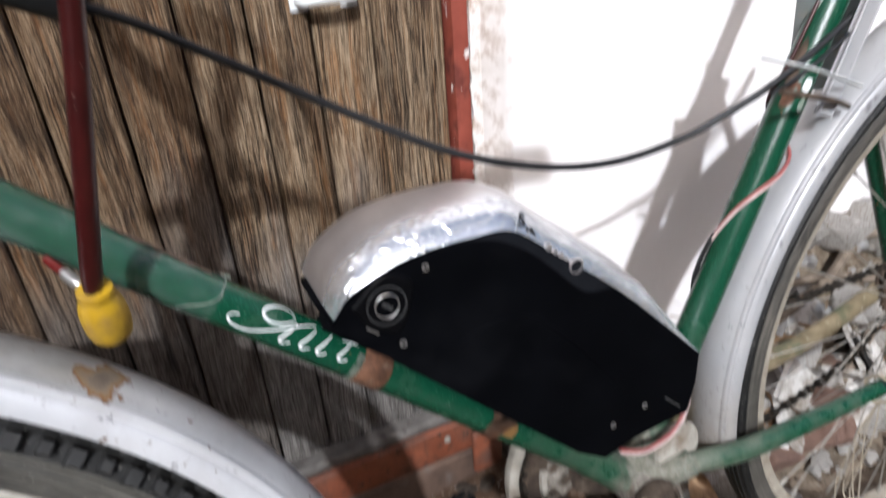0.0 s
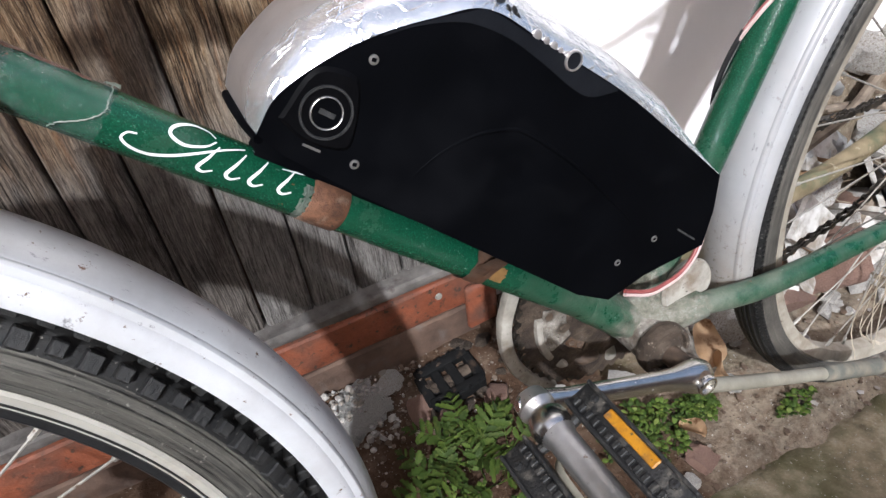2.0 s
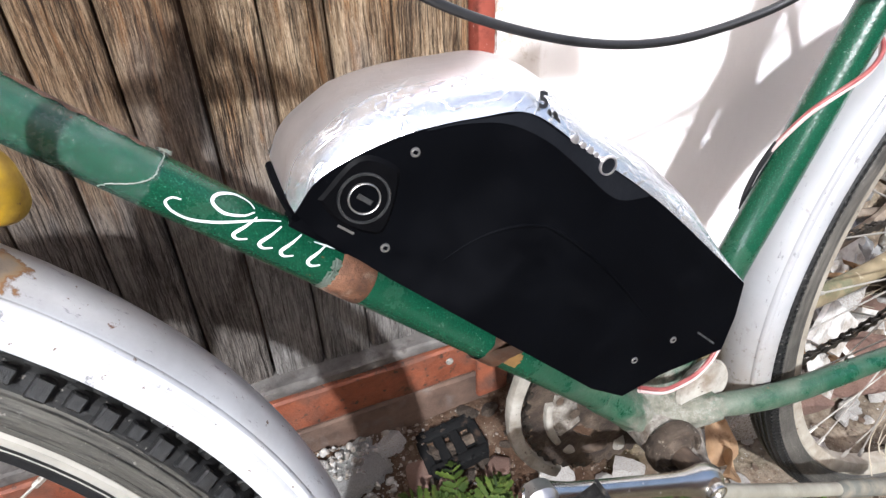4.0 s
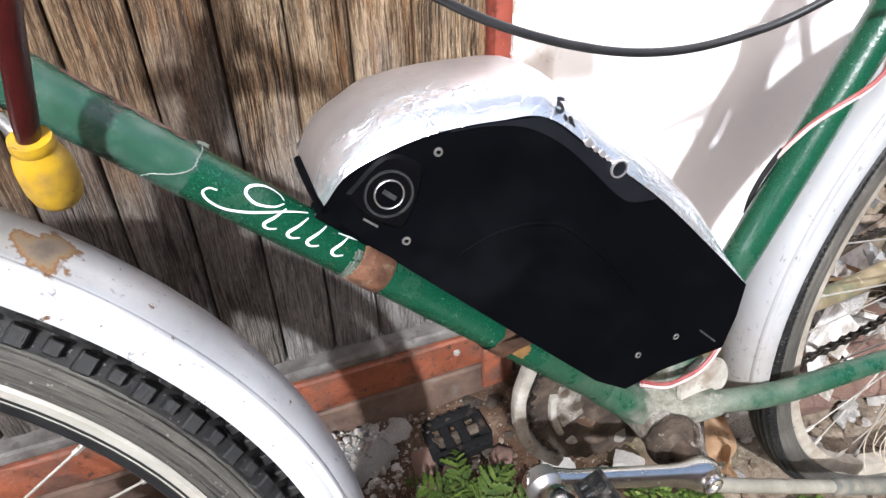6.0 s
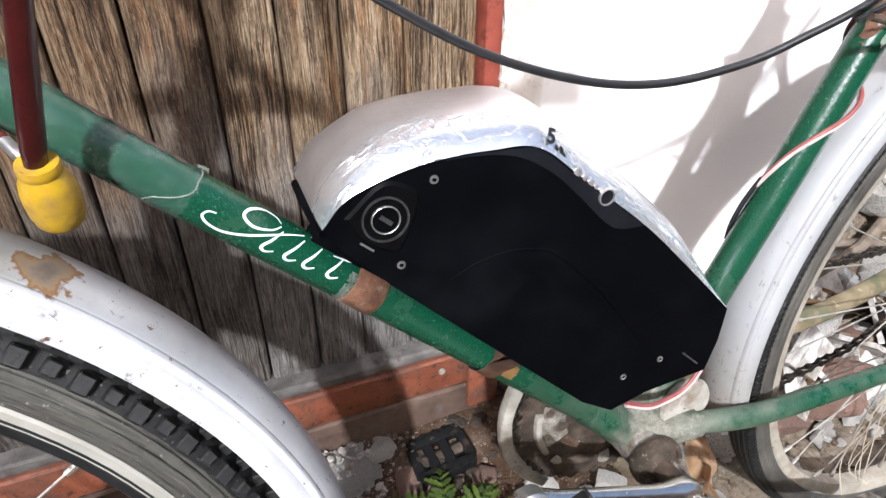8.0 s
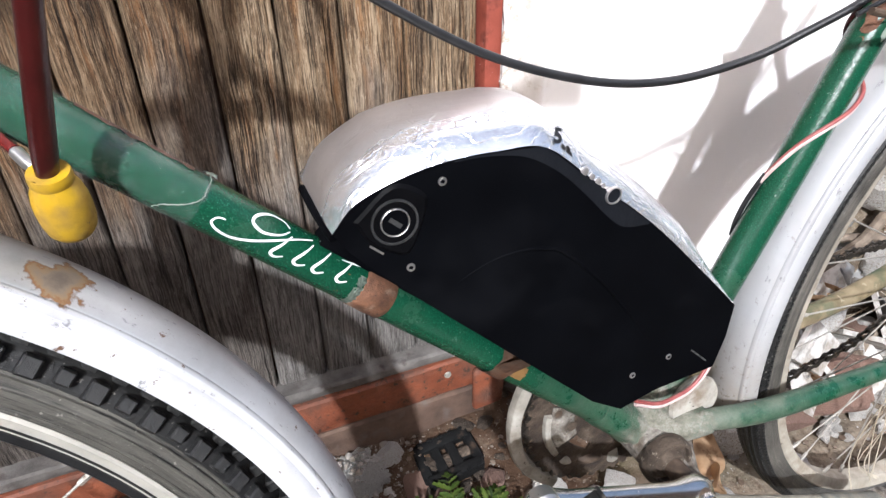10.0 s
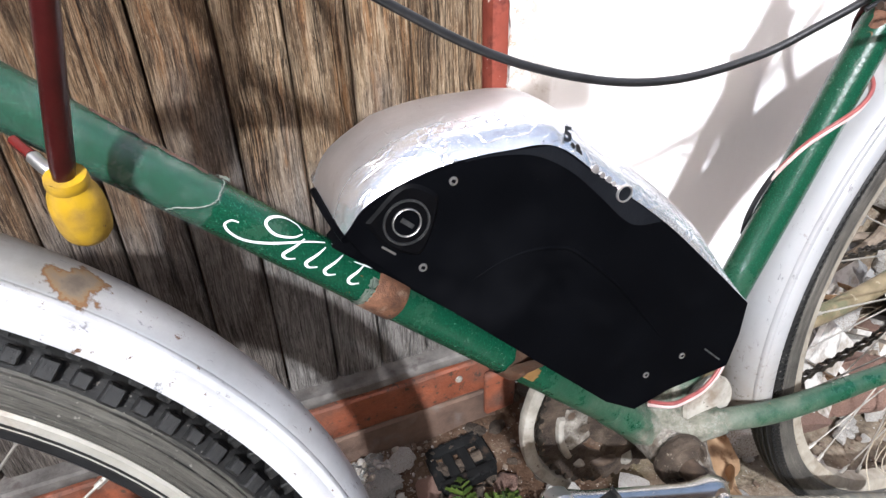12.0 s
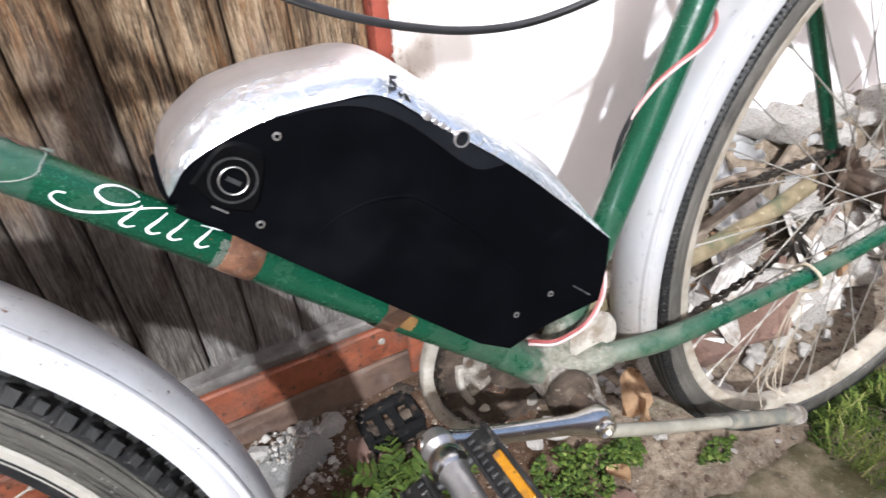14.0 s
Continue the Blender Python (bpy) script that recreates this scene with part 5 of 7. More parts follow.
def chain_run(pts, name_label):
    path = spline(pts, 24)
    out, acc, q = [path[0]], 0.0, path[0]
    for p in path[1:]:
        acc += (p - q).length
        q = p
        if acc >= 0.0127:
            out.append(p)
            acc = 0.0
    bm = BMn()
    for i in range(len(out) - 1):
        d = (out[i + 1] - out[i]).normalized()
        m_ = Matrix.Translation((out[i] + out[i + 1]) / 2) @ pose(0, 0, 0, 0, -math.degrees(math.atan2(d.z, d.x)), 0)
        h, off = (0.0046, 0.0032) if i % 2 else (0.0040, 0.0019)
        for s in (-1, 1):
            box(bm, -0.0062, 0.0062, s * off - 0.0006, s * off + 0.0006, -h * 0.55, h * 0.55, m=m_)
            for e in (-1, 1):
                q = m_ @ Vector((e * 0.0062, s * off, 0))
                disc(bm, [(-0.0007, 0), (-0.0007, h), (0.0007, h), (0.0007, 0)], 10, q)
        for e in (-1, 1):
            disc(bm, [(-0.0038, 0), (-0.0038, 0.0026), (0.0038, 0.0026), (0.0038, 0)], 8, m_ @ Vector((e * 0.0062, 0, 0)))
    return part("chain", bm, CHAIN, bike, name_label)


CHY = 0.050
chain_run([(0.02, CHY, -0.104), (0.15, CHY, -0.098), (0.286, CHY, -0.074), (0.40, CHY, -0.047), (0.485, CHY, 0.010)], "rusty greasy chain, slack lower run")
chain_run([(AX.x + 0.0965 * math.cos(radians(a)), CHY - 0.003, AX.z + 0.0965 * math.sin(radians(a))) for a in range(92, 272, 12)], "rusty greasy chain bent round the chainring")
chain_run([(0.013, CHY, 0.082), (0.25, CHY, 0.083), (0.485, CHY, 0.084)], "rusty greasy chain, upper run")

# kickstand folded up
ks = [Vector((0.030, -0.072, -0.036)), Vector((0.10, -0.072, -0.072)), Vector((0.22, -0.071, -0.131)), Vector((0.312, -0.070, -0.175))]
stand = part("kickstand", sweep(BMn(), spline(ks, 4), 0.0066, 18), STAND_GREY, bike, "dusty folded steel kickstand")
part("stand_mount", sweep(BMn(), [(0.03, -0.074, -0.036), (0.034, -0.045, -0.028), (0.045, -0.01, -0.004)], [0.009, 0.010, 0.011], 16), MUD_METAL, stand)
kd = (ks[-1] - ks[-2]).normalized()
part("sleeve", sweep(BMn(), [ks[-1] - kd * q for q in (0.128, 0.122, 0.06, 0.012, 0.010)], [0.0068, 0.0086, 0.0090, 0.0092, 0.0070], 18), SLEEVE, stand, "worn grey sleeve over the lower leg")
part("rubber_foot", sweep(BMn(), [ks[-1] - kd * 0.014, ks[-1] - kd * 0.012, ks[-1] - kd * 0.002, ks[-1] + kd * 0.008, ks[-1] + kd * 0.016, ks[-1] + kd * 0.018], [0.0095, 0.0125, 0.0138, 0.0138, 0.0125, 0.0100], 8), MUD_METAL, stand, "worn rubber end")

# clamps and tape on the down tube
part("pipe_clamp", sweep(BMn(), [TUBE_O + TD * s for s in (0.302, 0.303, 0.314, 0.326, 0.327)], [0.0146, 0.0153, 0.0155, 0.0153, 0.0146], 32), RUST_BAND, bike, "rusty brown band round the tube")
def tube_sheet(s0, s1, d0, d1, r, ragged, seed, n1=10, n2=24):
    """A thin strip lying round part of the down tube, its edges ragged."""
    bm = BMn()
    vs = []
    for i in range(n1 + 1):
        row = []
        for j in range(n2 + 1):
            edge_ = (abs(2 * i / n1 - 1)) ** 3
            q = s0 + (s1 - s0) * i / n1 + ragged * edge_ * noise.noise(Vector((i * 0.9, j * 0.7, seed)))
            row.append(bm.verts.new(on_tube(q, d0 + (d1 - d0) * j / n2, r + 0.0006 * noise.noise(Vector((i * 0.5, j * 0.4, seed + 3))))))
        vs.append(row)
    for i in range(n1):
        for j in range(n2):
            bm.faces.new((vs[i][j], vs[i + 1][j], vs[i + 1][j + 1], vs[i][j + 1]))
    bmesh.ops.solidify(bm, geom=bm.faces[:], thickness=0.0009)
    return bm


part("tape_band", tube_sheet(0.179, 0.197, -170, 150, 0.0160, 0.003, 2), TAN_TAPE, bike, "tan stained strap round the tube")
bm = BMn()
root = TUBE_O + TD * 0.188
bend = spline([root + Vector((0, y, 0)) + TU * u + TD * q for y, u, q in ((-0.0162, -0.004, 0.0), (-0.0205, 0.002, 0.002), (-0.0265, 0.008, 0.005), (-0.0330, 0.014, 0.008), (-0.0400, 0.019, 0.011))], 2)
vs = []
for i in range(9):
    row = []
    for j in range(9):
        f = j / 8
        q = bend[j] + TD * ((i / 8 - 0.5) * (0.0170 - 0.004 * f) + 0.0018 * noise.noise(Vector((i * 0.6, j * 0.5, 4))))
        row.append(bm.verts.new(q + Vector((0, 0.0012 * noise.noise(Vector((i * 0.7, j * 0.6, 9))), 0))))
    vs.append(row)
for i in range(8):
    for j in range(8):
        bm.faces.new((vs[i][j], vs[i + 1][j], vs[i + 1][j + 1], vs[i][j + 1]))
bmesh.ops.solidify(bm, geom=bm.faces[:], thickness=0.0010)
part("strap_tab", bm, TAN_TAPE, bike, "bent tan end of the strap")
part("worn_collar", tube_sheet(0.3275, 0.3325, -80, 40, 0.0148, 0.006, 6), EDGE_FILM, bike, "whitish worn film beside the rusty band")
bm = BMn()
for (s0, s1, d0, d1) in ((0.166, 0.180, -20, 25),):
    n1, n2 = 8, 10
    vs = [[bm.verts.new(on_tube(s0 + (s1 - s0) * i / n1 + 0.002 * noise.noise(Vector((i, j, 0)) * 0.9), d0 + (d1 - d0) * j / n2 + 5 * noise.noise(Vector((i, j, 4)) * 0.9), 0.0149)) for j in range(n2 + 1)] for i in range(n1 + 1)]
    for i in range(n1):
        for j in range(n2):
            bm.faces.new((vs[i][j], vs[i + 1][j], vs[i + 1][j + 1], vs[i][j + 1]))
part("rust_patch", bm, OCHRE_RUST, bike, "ochre rust patch on the paint")
# crumpled clear film wrapped round the upper part of the tube
bm = BMn()
n1, n2 = 40, 28
vs = []
for i in range(n1 + 1):
    s = 0.436 + 0.14 * i / n1
    row = []
    for j in range(n2):
        a = 360 * j / n2
        jag = 0.006 * noise.noise(Vector((j * 0.7, 0, 3))) if i == 0 else 0
        lift = 0.0006 + 0.0012 * abs(noise.noise(Vector((i * 0.35, j * 0.5, 9)))) + (0.0022 * max(0, 1 - i / 2) * abs(noise.noise(Vector((0, j * 0.9, 2)))) * 2)
        row.append(bm.verts.new(on_tube(s + jag, a, 0.0147 + lift)))
    vs.append(row)
for i in range(n1):
    for j in range(n2):
        bm.faces.new((vs[i][j], vs[i + 1][j], vs[i + 1][(j + 1) % n2], vs[i][(j + 1) % n2]))
film = part("clear_film", bm, TAPE, bike, "crumpled clear tape round the tube")
film.visible_shadow = False


edge_path = [(0.4380, 112), (0.4372, 92), (0.4368, 70), (0.4375, 48), (0.4372, 30), (0.4392, 16), (0.4425, 4), (0.4470, -8), (0.4530, -22), (0.4560, -40)]
pts = [on_tube(q.x + 0.0011 * noise.noise(Vector((k * 0.8, 1, 5))), q.y * 1000, 0.0158 + 0.0004 * noise.noise(Vector((k * 0.6, 7, 5)))) for k, q in enumerate(spline([(s, a / 1000, 0) for s, a in edge_path], 5))]
part("film_edge", sweep(BMn(), pts, [0.00016 + 0.0002 * abs(noise.noise(Vector((k * 0.45, 3, 8)))) for k in range(len(pts))], 6, 1.8), EDGE_FILM, bike, "whitened edge of the clear tape")
bm = BMn()
vs = [[bm.verts.new(on_tube(0.4335 + 0.0065 * i / 5, 84 + 40 * j / 6 + 6 * noise.noise(Vector((i, j, 3)) * 0.8), 0.0163 + 0.0030 * abs(noise.noise(Vector((i * 0.8, j * 0.8, 1)))) * (1 - i / 5))) for j in range(7)] for i in range(6)]
for i in range(5):
    for j in range(6):
        bm.faces.new((vs[i][j], vs[i + 1][j], vs[i + 1][j + 1], vs[i][j + 1]))
part("film_flap", bm, EDGE_FILM, bike, "crumpled lifted flap of the tape")
bm = BMn()
vs = [[bm.verts.new(on_tube(0.446 + 0.062 * i / 20 + 0.002 * noise.noise(Vector((i * 0.7, j, 0))), 80 + 26 * j / 5 + 9 * noise.noise(Vector((i * 0.5, j * 0.6, 4))), 0.0150)) for j in range(6)] for i in range(21)]
for i in range(20):
    for j in range(5):
        bm.faces.new((vs[i][j], vs[i + 1][j], vs[i + 1][j + 1], vs[i][j + 1]))
part("rust_streak", bm, RUST_BAND, bike, "orange rust streak along the top of the tube")

# white flourish on the tube, drawn as plain strokes
def stroke(pts, widths, name="decal"):
    path = spline([(s, d, 0) for s, d in pts], 7)
    bm = BMn()
    k = 0.0145 * math.pi / 180
    left, right, n = [], [], len(path)
    for i, q in enumerate(path):
        a, b = path[max(i - 1, 0)], path[min(i + 1, n - 1)]
        tx, ty = b.x - a.x, (b.y - a.y) * k
        L = math.hypot(tx, ty) or 1e-6
        f = i / (n - 1)
        w = 0.66 * (widths[0] + (widths[1] - widths[0]) * math.sin(math.pi * f) ** 1.6)
        nx, ny = -ty / L * w, tx / L * w / k
        left.append(bm.verts.new(on_tube(q.x + nx, q.y + ny, 0.0149)))
        right.append(bm.verts.new(on_tube(q.x - nx, q.y - ny, 0.0149)))
    for i in range(n - 1):
        bm.faces.new((left[i], left[i + 1], right[i + 1], right[i]))
    return part(name, bm, WHITE_PAINT, bike, "white painted flourish on the green tube")


stroke([(0.4216, 10), (0.4257, 6), (0.4273, -8), (0.4226, -20), (0.4143, -22), (0.4046, -8), (0.3938, 14), (0.3817, 40), (0.370, 62)], (0.0006, 0.0013))
stroke([(0.386, 60), (0.3905, 72), (0.3985, 72), (0.4066, 52), (0.4078, 32), (0.4003, 22), (0.3905, 34), (0.3855, 52)], (0.0006, 0.0014))
for s, d in ((0.3834, 44), (0.3690, 50), (0.3565, 54), (0.3400, 60)):
    stroke([(s, d), (s + 0.0035, d - 26), (s + 0.007, d - 52), (s + 0.004, d - 60), (s - 0.0005, d - 50)], (0.0006, 0.0015))
stroke([(0.3650, 72), (0.3640, 70)], (0.001, 0.0014))
stroke([(0.3480, 52), (0.3380, 58), (0.3330, 62)], (0.0005, 0.0009))

# bracket and strap at the top of the seat tube
TO_BIKE = BIKE.inverted()
part("zip_tie", sweep(BMn(), spline([TO_BIKE @ Vector(q) for q in ((0.466, 0.322, 0.678), (0.473, 0.312, 0.676), (0.507, 0.309, 0.666), (0.548, 0.312, 0.652), (0.592, 0.320, 0.637))], 5), 0.0010, 8, 2.0), WHITE_PAINT, bike, "white plastic strap")
a, b = TO_BIKE @ Vector((0.560, 0.327, 0.618)), TO_BIKE @ Vector((0.634, 0.334, 0.800))
d = (b - a).normalized()
w = d.cross(Vector((0, 1, 0))).normalized()
turn = Matrix((w, d.cross(w), d)).transposed().to_4x4()
part("carrier_strut", box(BMn(), -0.0085, 0.0085, -0.0022, 0.0022, 0.0, (b - a).length, 0.0012, 2, m=Matrix.Translation(a) @ turn), FENDER_R, bike, "pale flat carrier strut")
part("bracket", sweep(BMn(), spline([TO_BIKE @ Vector(q) for q in ((0.488, 0.317, 0.650), (0.520, 0.314, 0.642), (0.560, 0.318, 0.630), (0.590, 0.326, 0.619))], 4), 0.0026, 10), RUST_METAL, bike, "small dark mudguard bracket")
part("carrier_box", box(BMn(), 0.195, 0.25, -0.004, 0.02, 0.345, 0.44, 0.004), GREY_BOX, bike, "grey plastic panel behind the seat tube")


def on_seat(s, deg, r):
    a = radians(deg)
    return ST_O + ST * s + r * (math.sin(a) * Vector((-0.904, 0, 0.427)) + math.cos(a) * Vector((0, -1, 0)))


def seat_patch(s, deg, ds, dd, seed, material, label):
    bm = BMn()
    mid = bm.verts.new(on_seat(s, deg, 0.0147))
    rim_ = []
    for k in range(18):
        a = 2 * math.pi * k / 18
        f = 1 + 0.55 * noise.noise(Vector((math.cos(a) * 1.4, math.sin(a) * 1.4, seed)))
        rim_.append(bm.verts.new(on_seat(s + ds * f * math.cos(a), deg + dd * f * math.sin(a), 0.0146)))
    for k in range(18):
        bm.faces.new((mid, rim_[k], rim_[(k + 1) % 18]))
    part("paint_chip", bm, material, bike, label)


seat_patch(0.392, 12, 0.007, 16, 1.0, WHITE_PAINT, "bare whitish chip in the paint")
seat_patch(0.376, 6, 0.008, 10, 2.0, EDGE_FILM, "pale worn patch in the paint")
seat_patch(0.382, 62, 0.014, 24, 3.0, RUST_BAND, "brown rust patch on the tube")
seat_patch(0.405, 75, 0.018, 22, 4.0, RUST_METAL, "dark rust patch on the tube")
# string tied round the chain stay
part("string", sweep(BMn(), spline([(0.306, -0.036, 0.02), (0.304, -0.050, 0.033), (0.306, -0.066, 0.026), (0.309, -0.064, 0.008), (0.300, -0.048, 0.002), (0.306, -0.036, 0.02)], 5), 0.0020, 6), STRAW, bike, "pale string tied round the stay")
for k in range(6):
    x = 0.30 + 0.014 * random.uniform(-1, 1)
    part("string_end", sweep(BMn(), spline([(0.305, -0.055, 0.006), (x, -0.05 + random.uniform(-.01, .01), -0.05), (x + random.uniform(-.03, .012), -0.05 + random.uniform(-.015, .015), -0.10 - random.uniform(0, .03)), (x + random.uniform(-.03, .015), -0.06, -0.15)], 4), 0.0006, 5), STRAW, bike, "frayed end of the string")

# ---------- battery pack ----------
pack = empty("battery_pack", BIKE, "black bicycle battery wrapped in silver foil tape, clamped to the frame", "battery")
FACE = [(-0.259, 0.288), (-0.2445, 0.3025), (-0.218, 0.312), (-0.192, 0.3165), (-0.163, 0.317), (-0.1335, 0.314), (-0.101, 0.2885), (-0.050, 0.247), (-0.006, 0.204), (0.038, 0.159)]
TAIL = [(0.036, 0.130), (0.029, 0.102), (-0.0265, 0.098), (-0.058, 0.090), (-0.085, 0.1078), (-0.152, 0.1738), (-0.218, 0.2393), (-0.2505, 0.2743)]
crestp = spline([(x, 0, z) for x, z in FACE], 5)


def outset(pts, d, smooth_ends=True):
    out = []
    n = len(pts)
    for i, q in enumerate(pts):
        a, b = pts[max(i - 1, 0)], pts[min(i + 1, n - 1)]
        t = (b - a).normalized()
        k = d * min(1.0, (0.10 + i / 11.0), (0.25 + (n - 1 - i) / 8.0))
        out.append(q + Vector((-t.z, 0, t.x)) * k)
    return out


HWID, HFAR = 0.051, 0.041
levels = [(-HWID, 0.0), (-0.0495, 0.0030), (-0.044, 0.0085), (-0.036, 0.0135), (-0.024, 0.0172), (-0.010, 0.0192), (0.0, 0.0196), (0.008, 0.0190), (0.018, 0.0168), (0.028, 0.0128), (0.035, 0.0078), (0.0398, 0.0028), (HFAR, 0.0)]
bm = BMn()
rows_ = [[bm.verts.new(q + Vector((0, y, 0))) for q in outset(crestp, d)] for y, d in levels]
for a, b in zip(rows_, rows_[1:]):
    for k in range(len(crestp) - 1):
        bm.faces.new((a[k], a[k + 1], b[k + 1], b[k]))
part("foil_cover", bm, FOIL, pack, "wrinkled silver foil tape over the top")


def plate(y0, y1, inset=0.0):
    bm = BMn()
    c = sum((q for q in crestp), Vector()) / len(crestp)
    loop = [Vector((q.x, 0, q.z)) for q in crestp] + [Vector((x, 0, z)) for x, z in TAIL]
    if inset:
        c = sum(loop, Vector()) / len(loop)
        loop = [q + (c - q).normalized() * inset for q in loop]
    a = [bm.verts.new(q + Vector((0, y0, 0))) for q in loop]
    b = [bm.verts.new(q + Vector((0, y1, 0))) for q in loop]
    n = len(loop)
    for k in range(n):
        bm.faces.new((a[k], a[(k + 1) % n], b[(k + 1) % n], b[k]))
    f0 = bm.faces.new(a)
    f1 = bm.faces.new(b[::-1])
    bmesh.ops.triangulate(bm, faces=[f0, f1])
    return bm


part("case", plate(-HWID + 0.002, HFAR - 0.002, 0.0012), BLACK_PLASTIC, pack, "black plastic case")
for y0, y1 in ((-HWID - 0.0006, -HWID + 0.0018), (HFAR - 0.0018, HFAR + 0.0006)):
    part("side_panel", plate(y0, y1), BLACK_PLASTIC, pack, "matt black side panel")
# slightly raised field edge on the panel
ridge = spline([(-0.190, 0, 0.3155), (-0.172, 0, 0.3155), (-0.1476, 0, 0.3112), (-0.1256, 0, 0.2985), (-0.107, 0, 0.2814), (-0.0851, 0, 0.2586), (-0.0724, 0, 0.2506), (-0.0550, 0, 0.2490)], 6)
crest_line = spline([(-0.190, 0, 0.3163), (-0.172, 0, 0.3168), (-0.1476, 0, 0.3158), (-0.1335, 0, 0.3135), (-0.112, 0, 0.2965), (-0.090, 0, 0.2790), (-0.0724, 0, 0.2648), (-0.0540, 0, 0.2500)], 6)
bm = BMn()
up = [bm.verts.new(q + Vector((0, -HWID - 0.0009, 0))) for q in ridge]
top_e = [bm.verts.new(q + Vector((0, -HWID - 0.0008, 0))) for q in crest_line]
for k in range(len(ridge) - 1):
    bm.faces.new((up[k], up[k + 1], top_e[k + 1], top_e[k]))
part("edge_field", bm, DARK_PANEL, pack, "dark grey band along the panel edge")
seam = spline([(-0.190, 0, 0.240), (-0.1705, 0, 0.2483), (-0.1496, 0, 0.2515), (-0.1305, 0, 0.2487), (-0.1163, 0, 0.2415), (-0.0866, 0, 0.212), (-0.0628, 0, 0.1818), (-0.0377, 0, 0.1476)], 6)
part("panel_ridge", sweep(BMn(), [q + Vector((0, -HWID - 0.0003, 0)) for q in seam], [0.0003 + 0.0011 * math.sin(math.pi * k / (len(seam) - 1)) ** 0.6 for k in range(len(seam))], 10), BLACK_PLASTIC, pack)

FY = -HWID - 0.0006
LC = Vector((-0.2255, FY, 0.2885))
m_ = Matrix.Translation(LC)
tri = BMn()
tp = spline([(-0.022, 0, 0.004), (0.0, 0, 0.021), (0.017, 0, 0.014), (0.019, 0, 0.004), (0.010, 0, -0.018), (0.002, 0, -0.021), (-0.014, 0, -0.010), (-0.022, 0, 0.004)], 4)[:-1]
a = [tri.verts.new(q) for q in tp]
b = [tri.verts.new(q * 0.9 + Vector((0, -0.0016, 0))) for q in tp]
for k in range(len(tp)):
    tri.faces.new((a[k], a[(k + 1) % len(tp)], b[(k + 1) % len(tp)], b[k]))
tri.faces.new(b)
lock = part("lock", tri, BOSS, pack, "key lock in a raised black boss", m_)
part("outer_ring", lathe(BMn(), [(-0.0016, 0.0134), (-0.0026, 0.0132), (-0.0026, 0.0122), (-0.0016, 0.0120)], 40), RING_GREY, lock, "grey ring")
part("key_ring", lathe(BMn(), [(-0.0012, 0.0083), (-0.0028, 0.0082), (-0.0030, 0.0079), (-0.0028, 0.0075), (-0.0012, 0.0074)], 40), STEEL, lock, "worn chrome lock ring")
part("key_barrel", disc(BMn(), [(-0.001, 0), (-0.001, 0.0070), (-0.0026, 0.0070), (-0.0027, 0.0)], 32), BLACK_PLASTIC, lock)
part("key_slot", box(BMn(), -0.0042, 0.0042, -0.0030, -0.0026, -0.0013, 0.0013, m=pose(0, 0, 0, 0, 42, 0)), RING_GREY, lock, "grey key slot")
part("mark", box(BMn(), -0.0048, 0.0048, -0.0004, 0.0, -0.0006, 0.0006, m=Matrix.Translation((-0.2365, FY, 0.2735)) @ pose(0, 0, 0, 0, 42, 0)), STEEL, pack, "pale printed mark")
for x, z in ((-0.197, 0.306), (-0.218, 0.258), (-0.051, 0.121), (-0.019, 0.128)):
    s = part("screw", disc(BMn(), [(0, 0), (0, 0.0026), (-0.0007, 0.0024), (-0.0009, 0.0015), (-0.0002, 0.0012), (-0.0002, 0)], 18), STEEL, pack, "small steel screw", Matrix.Translation((x, FY, z)))
    part("slot", box(BMn(), -0.0011, 0.0011, -0.0007, -0.0001, -0.0009, 0.0009, m=pose(0, 0, 0, 0, 30, 0)), BLACK_PLASTIC, s)
part("scratch", box(BMn(), -0.012, 0.012, -0.0003, 0.0, -0.0007, 0.0007, m=Matrix.Translation((0.0115, FY, 0.119)) @ pose(0, 0, 0, 0, 43, 0)), WORN_GREY, pack, "grey scratch on the panel")
# bubbles and a plug along the tape edge
for i, (x, z, r) in enumerate(((-0.1075, 0.2945, 0.0034), (-0.102, 0.290, 0.0026), (-0.0975, 0.286, 0.0030), (-0.0935, 0.2825, 0.0024), (-0.0895, 0.279, 0.0028))):
    part("tape_bubble", disc(BMn(), [(0, 0), (0, r), (-r * 0.12, r * 0.8), (-r * 0.18, r * 0.45), (-r * 0.2, 0)], 14), FOIL, pack, "small tape bubble", Matrix.Translation((x, FY + 0.0004, z)))
plug = part("plug", lathe(BMn(), [(0.0, 0.0058), (-0.0016, 0.0056), (-0.0018, 0.0048), (0.0, 0.0046)], 24), FOIL, pack, "silver rimmed plug hole", Matrix.Translation((-0.0855, FY, 0.2755)))
part("plug_core", disc(BMn(), [(0, 0), (0, 0.0047), (-0.0008, 0.0047), (-0.0010, 0)], 20), DARK_PANEL, plug)
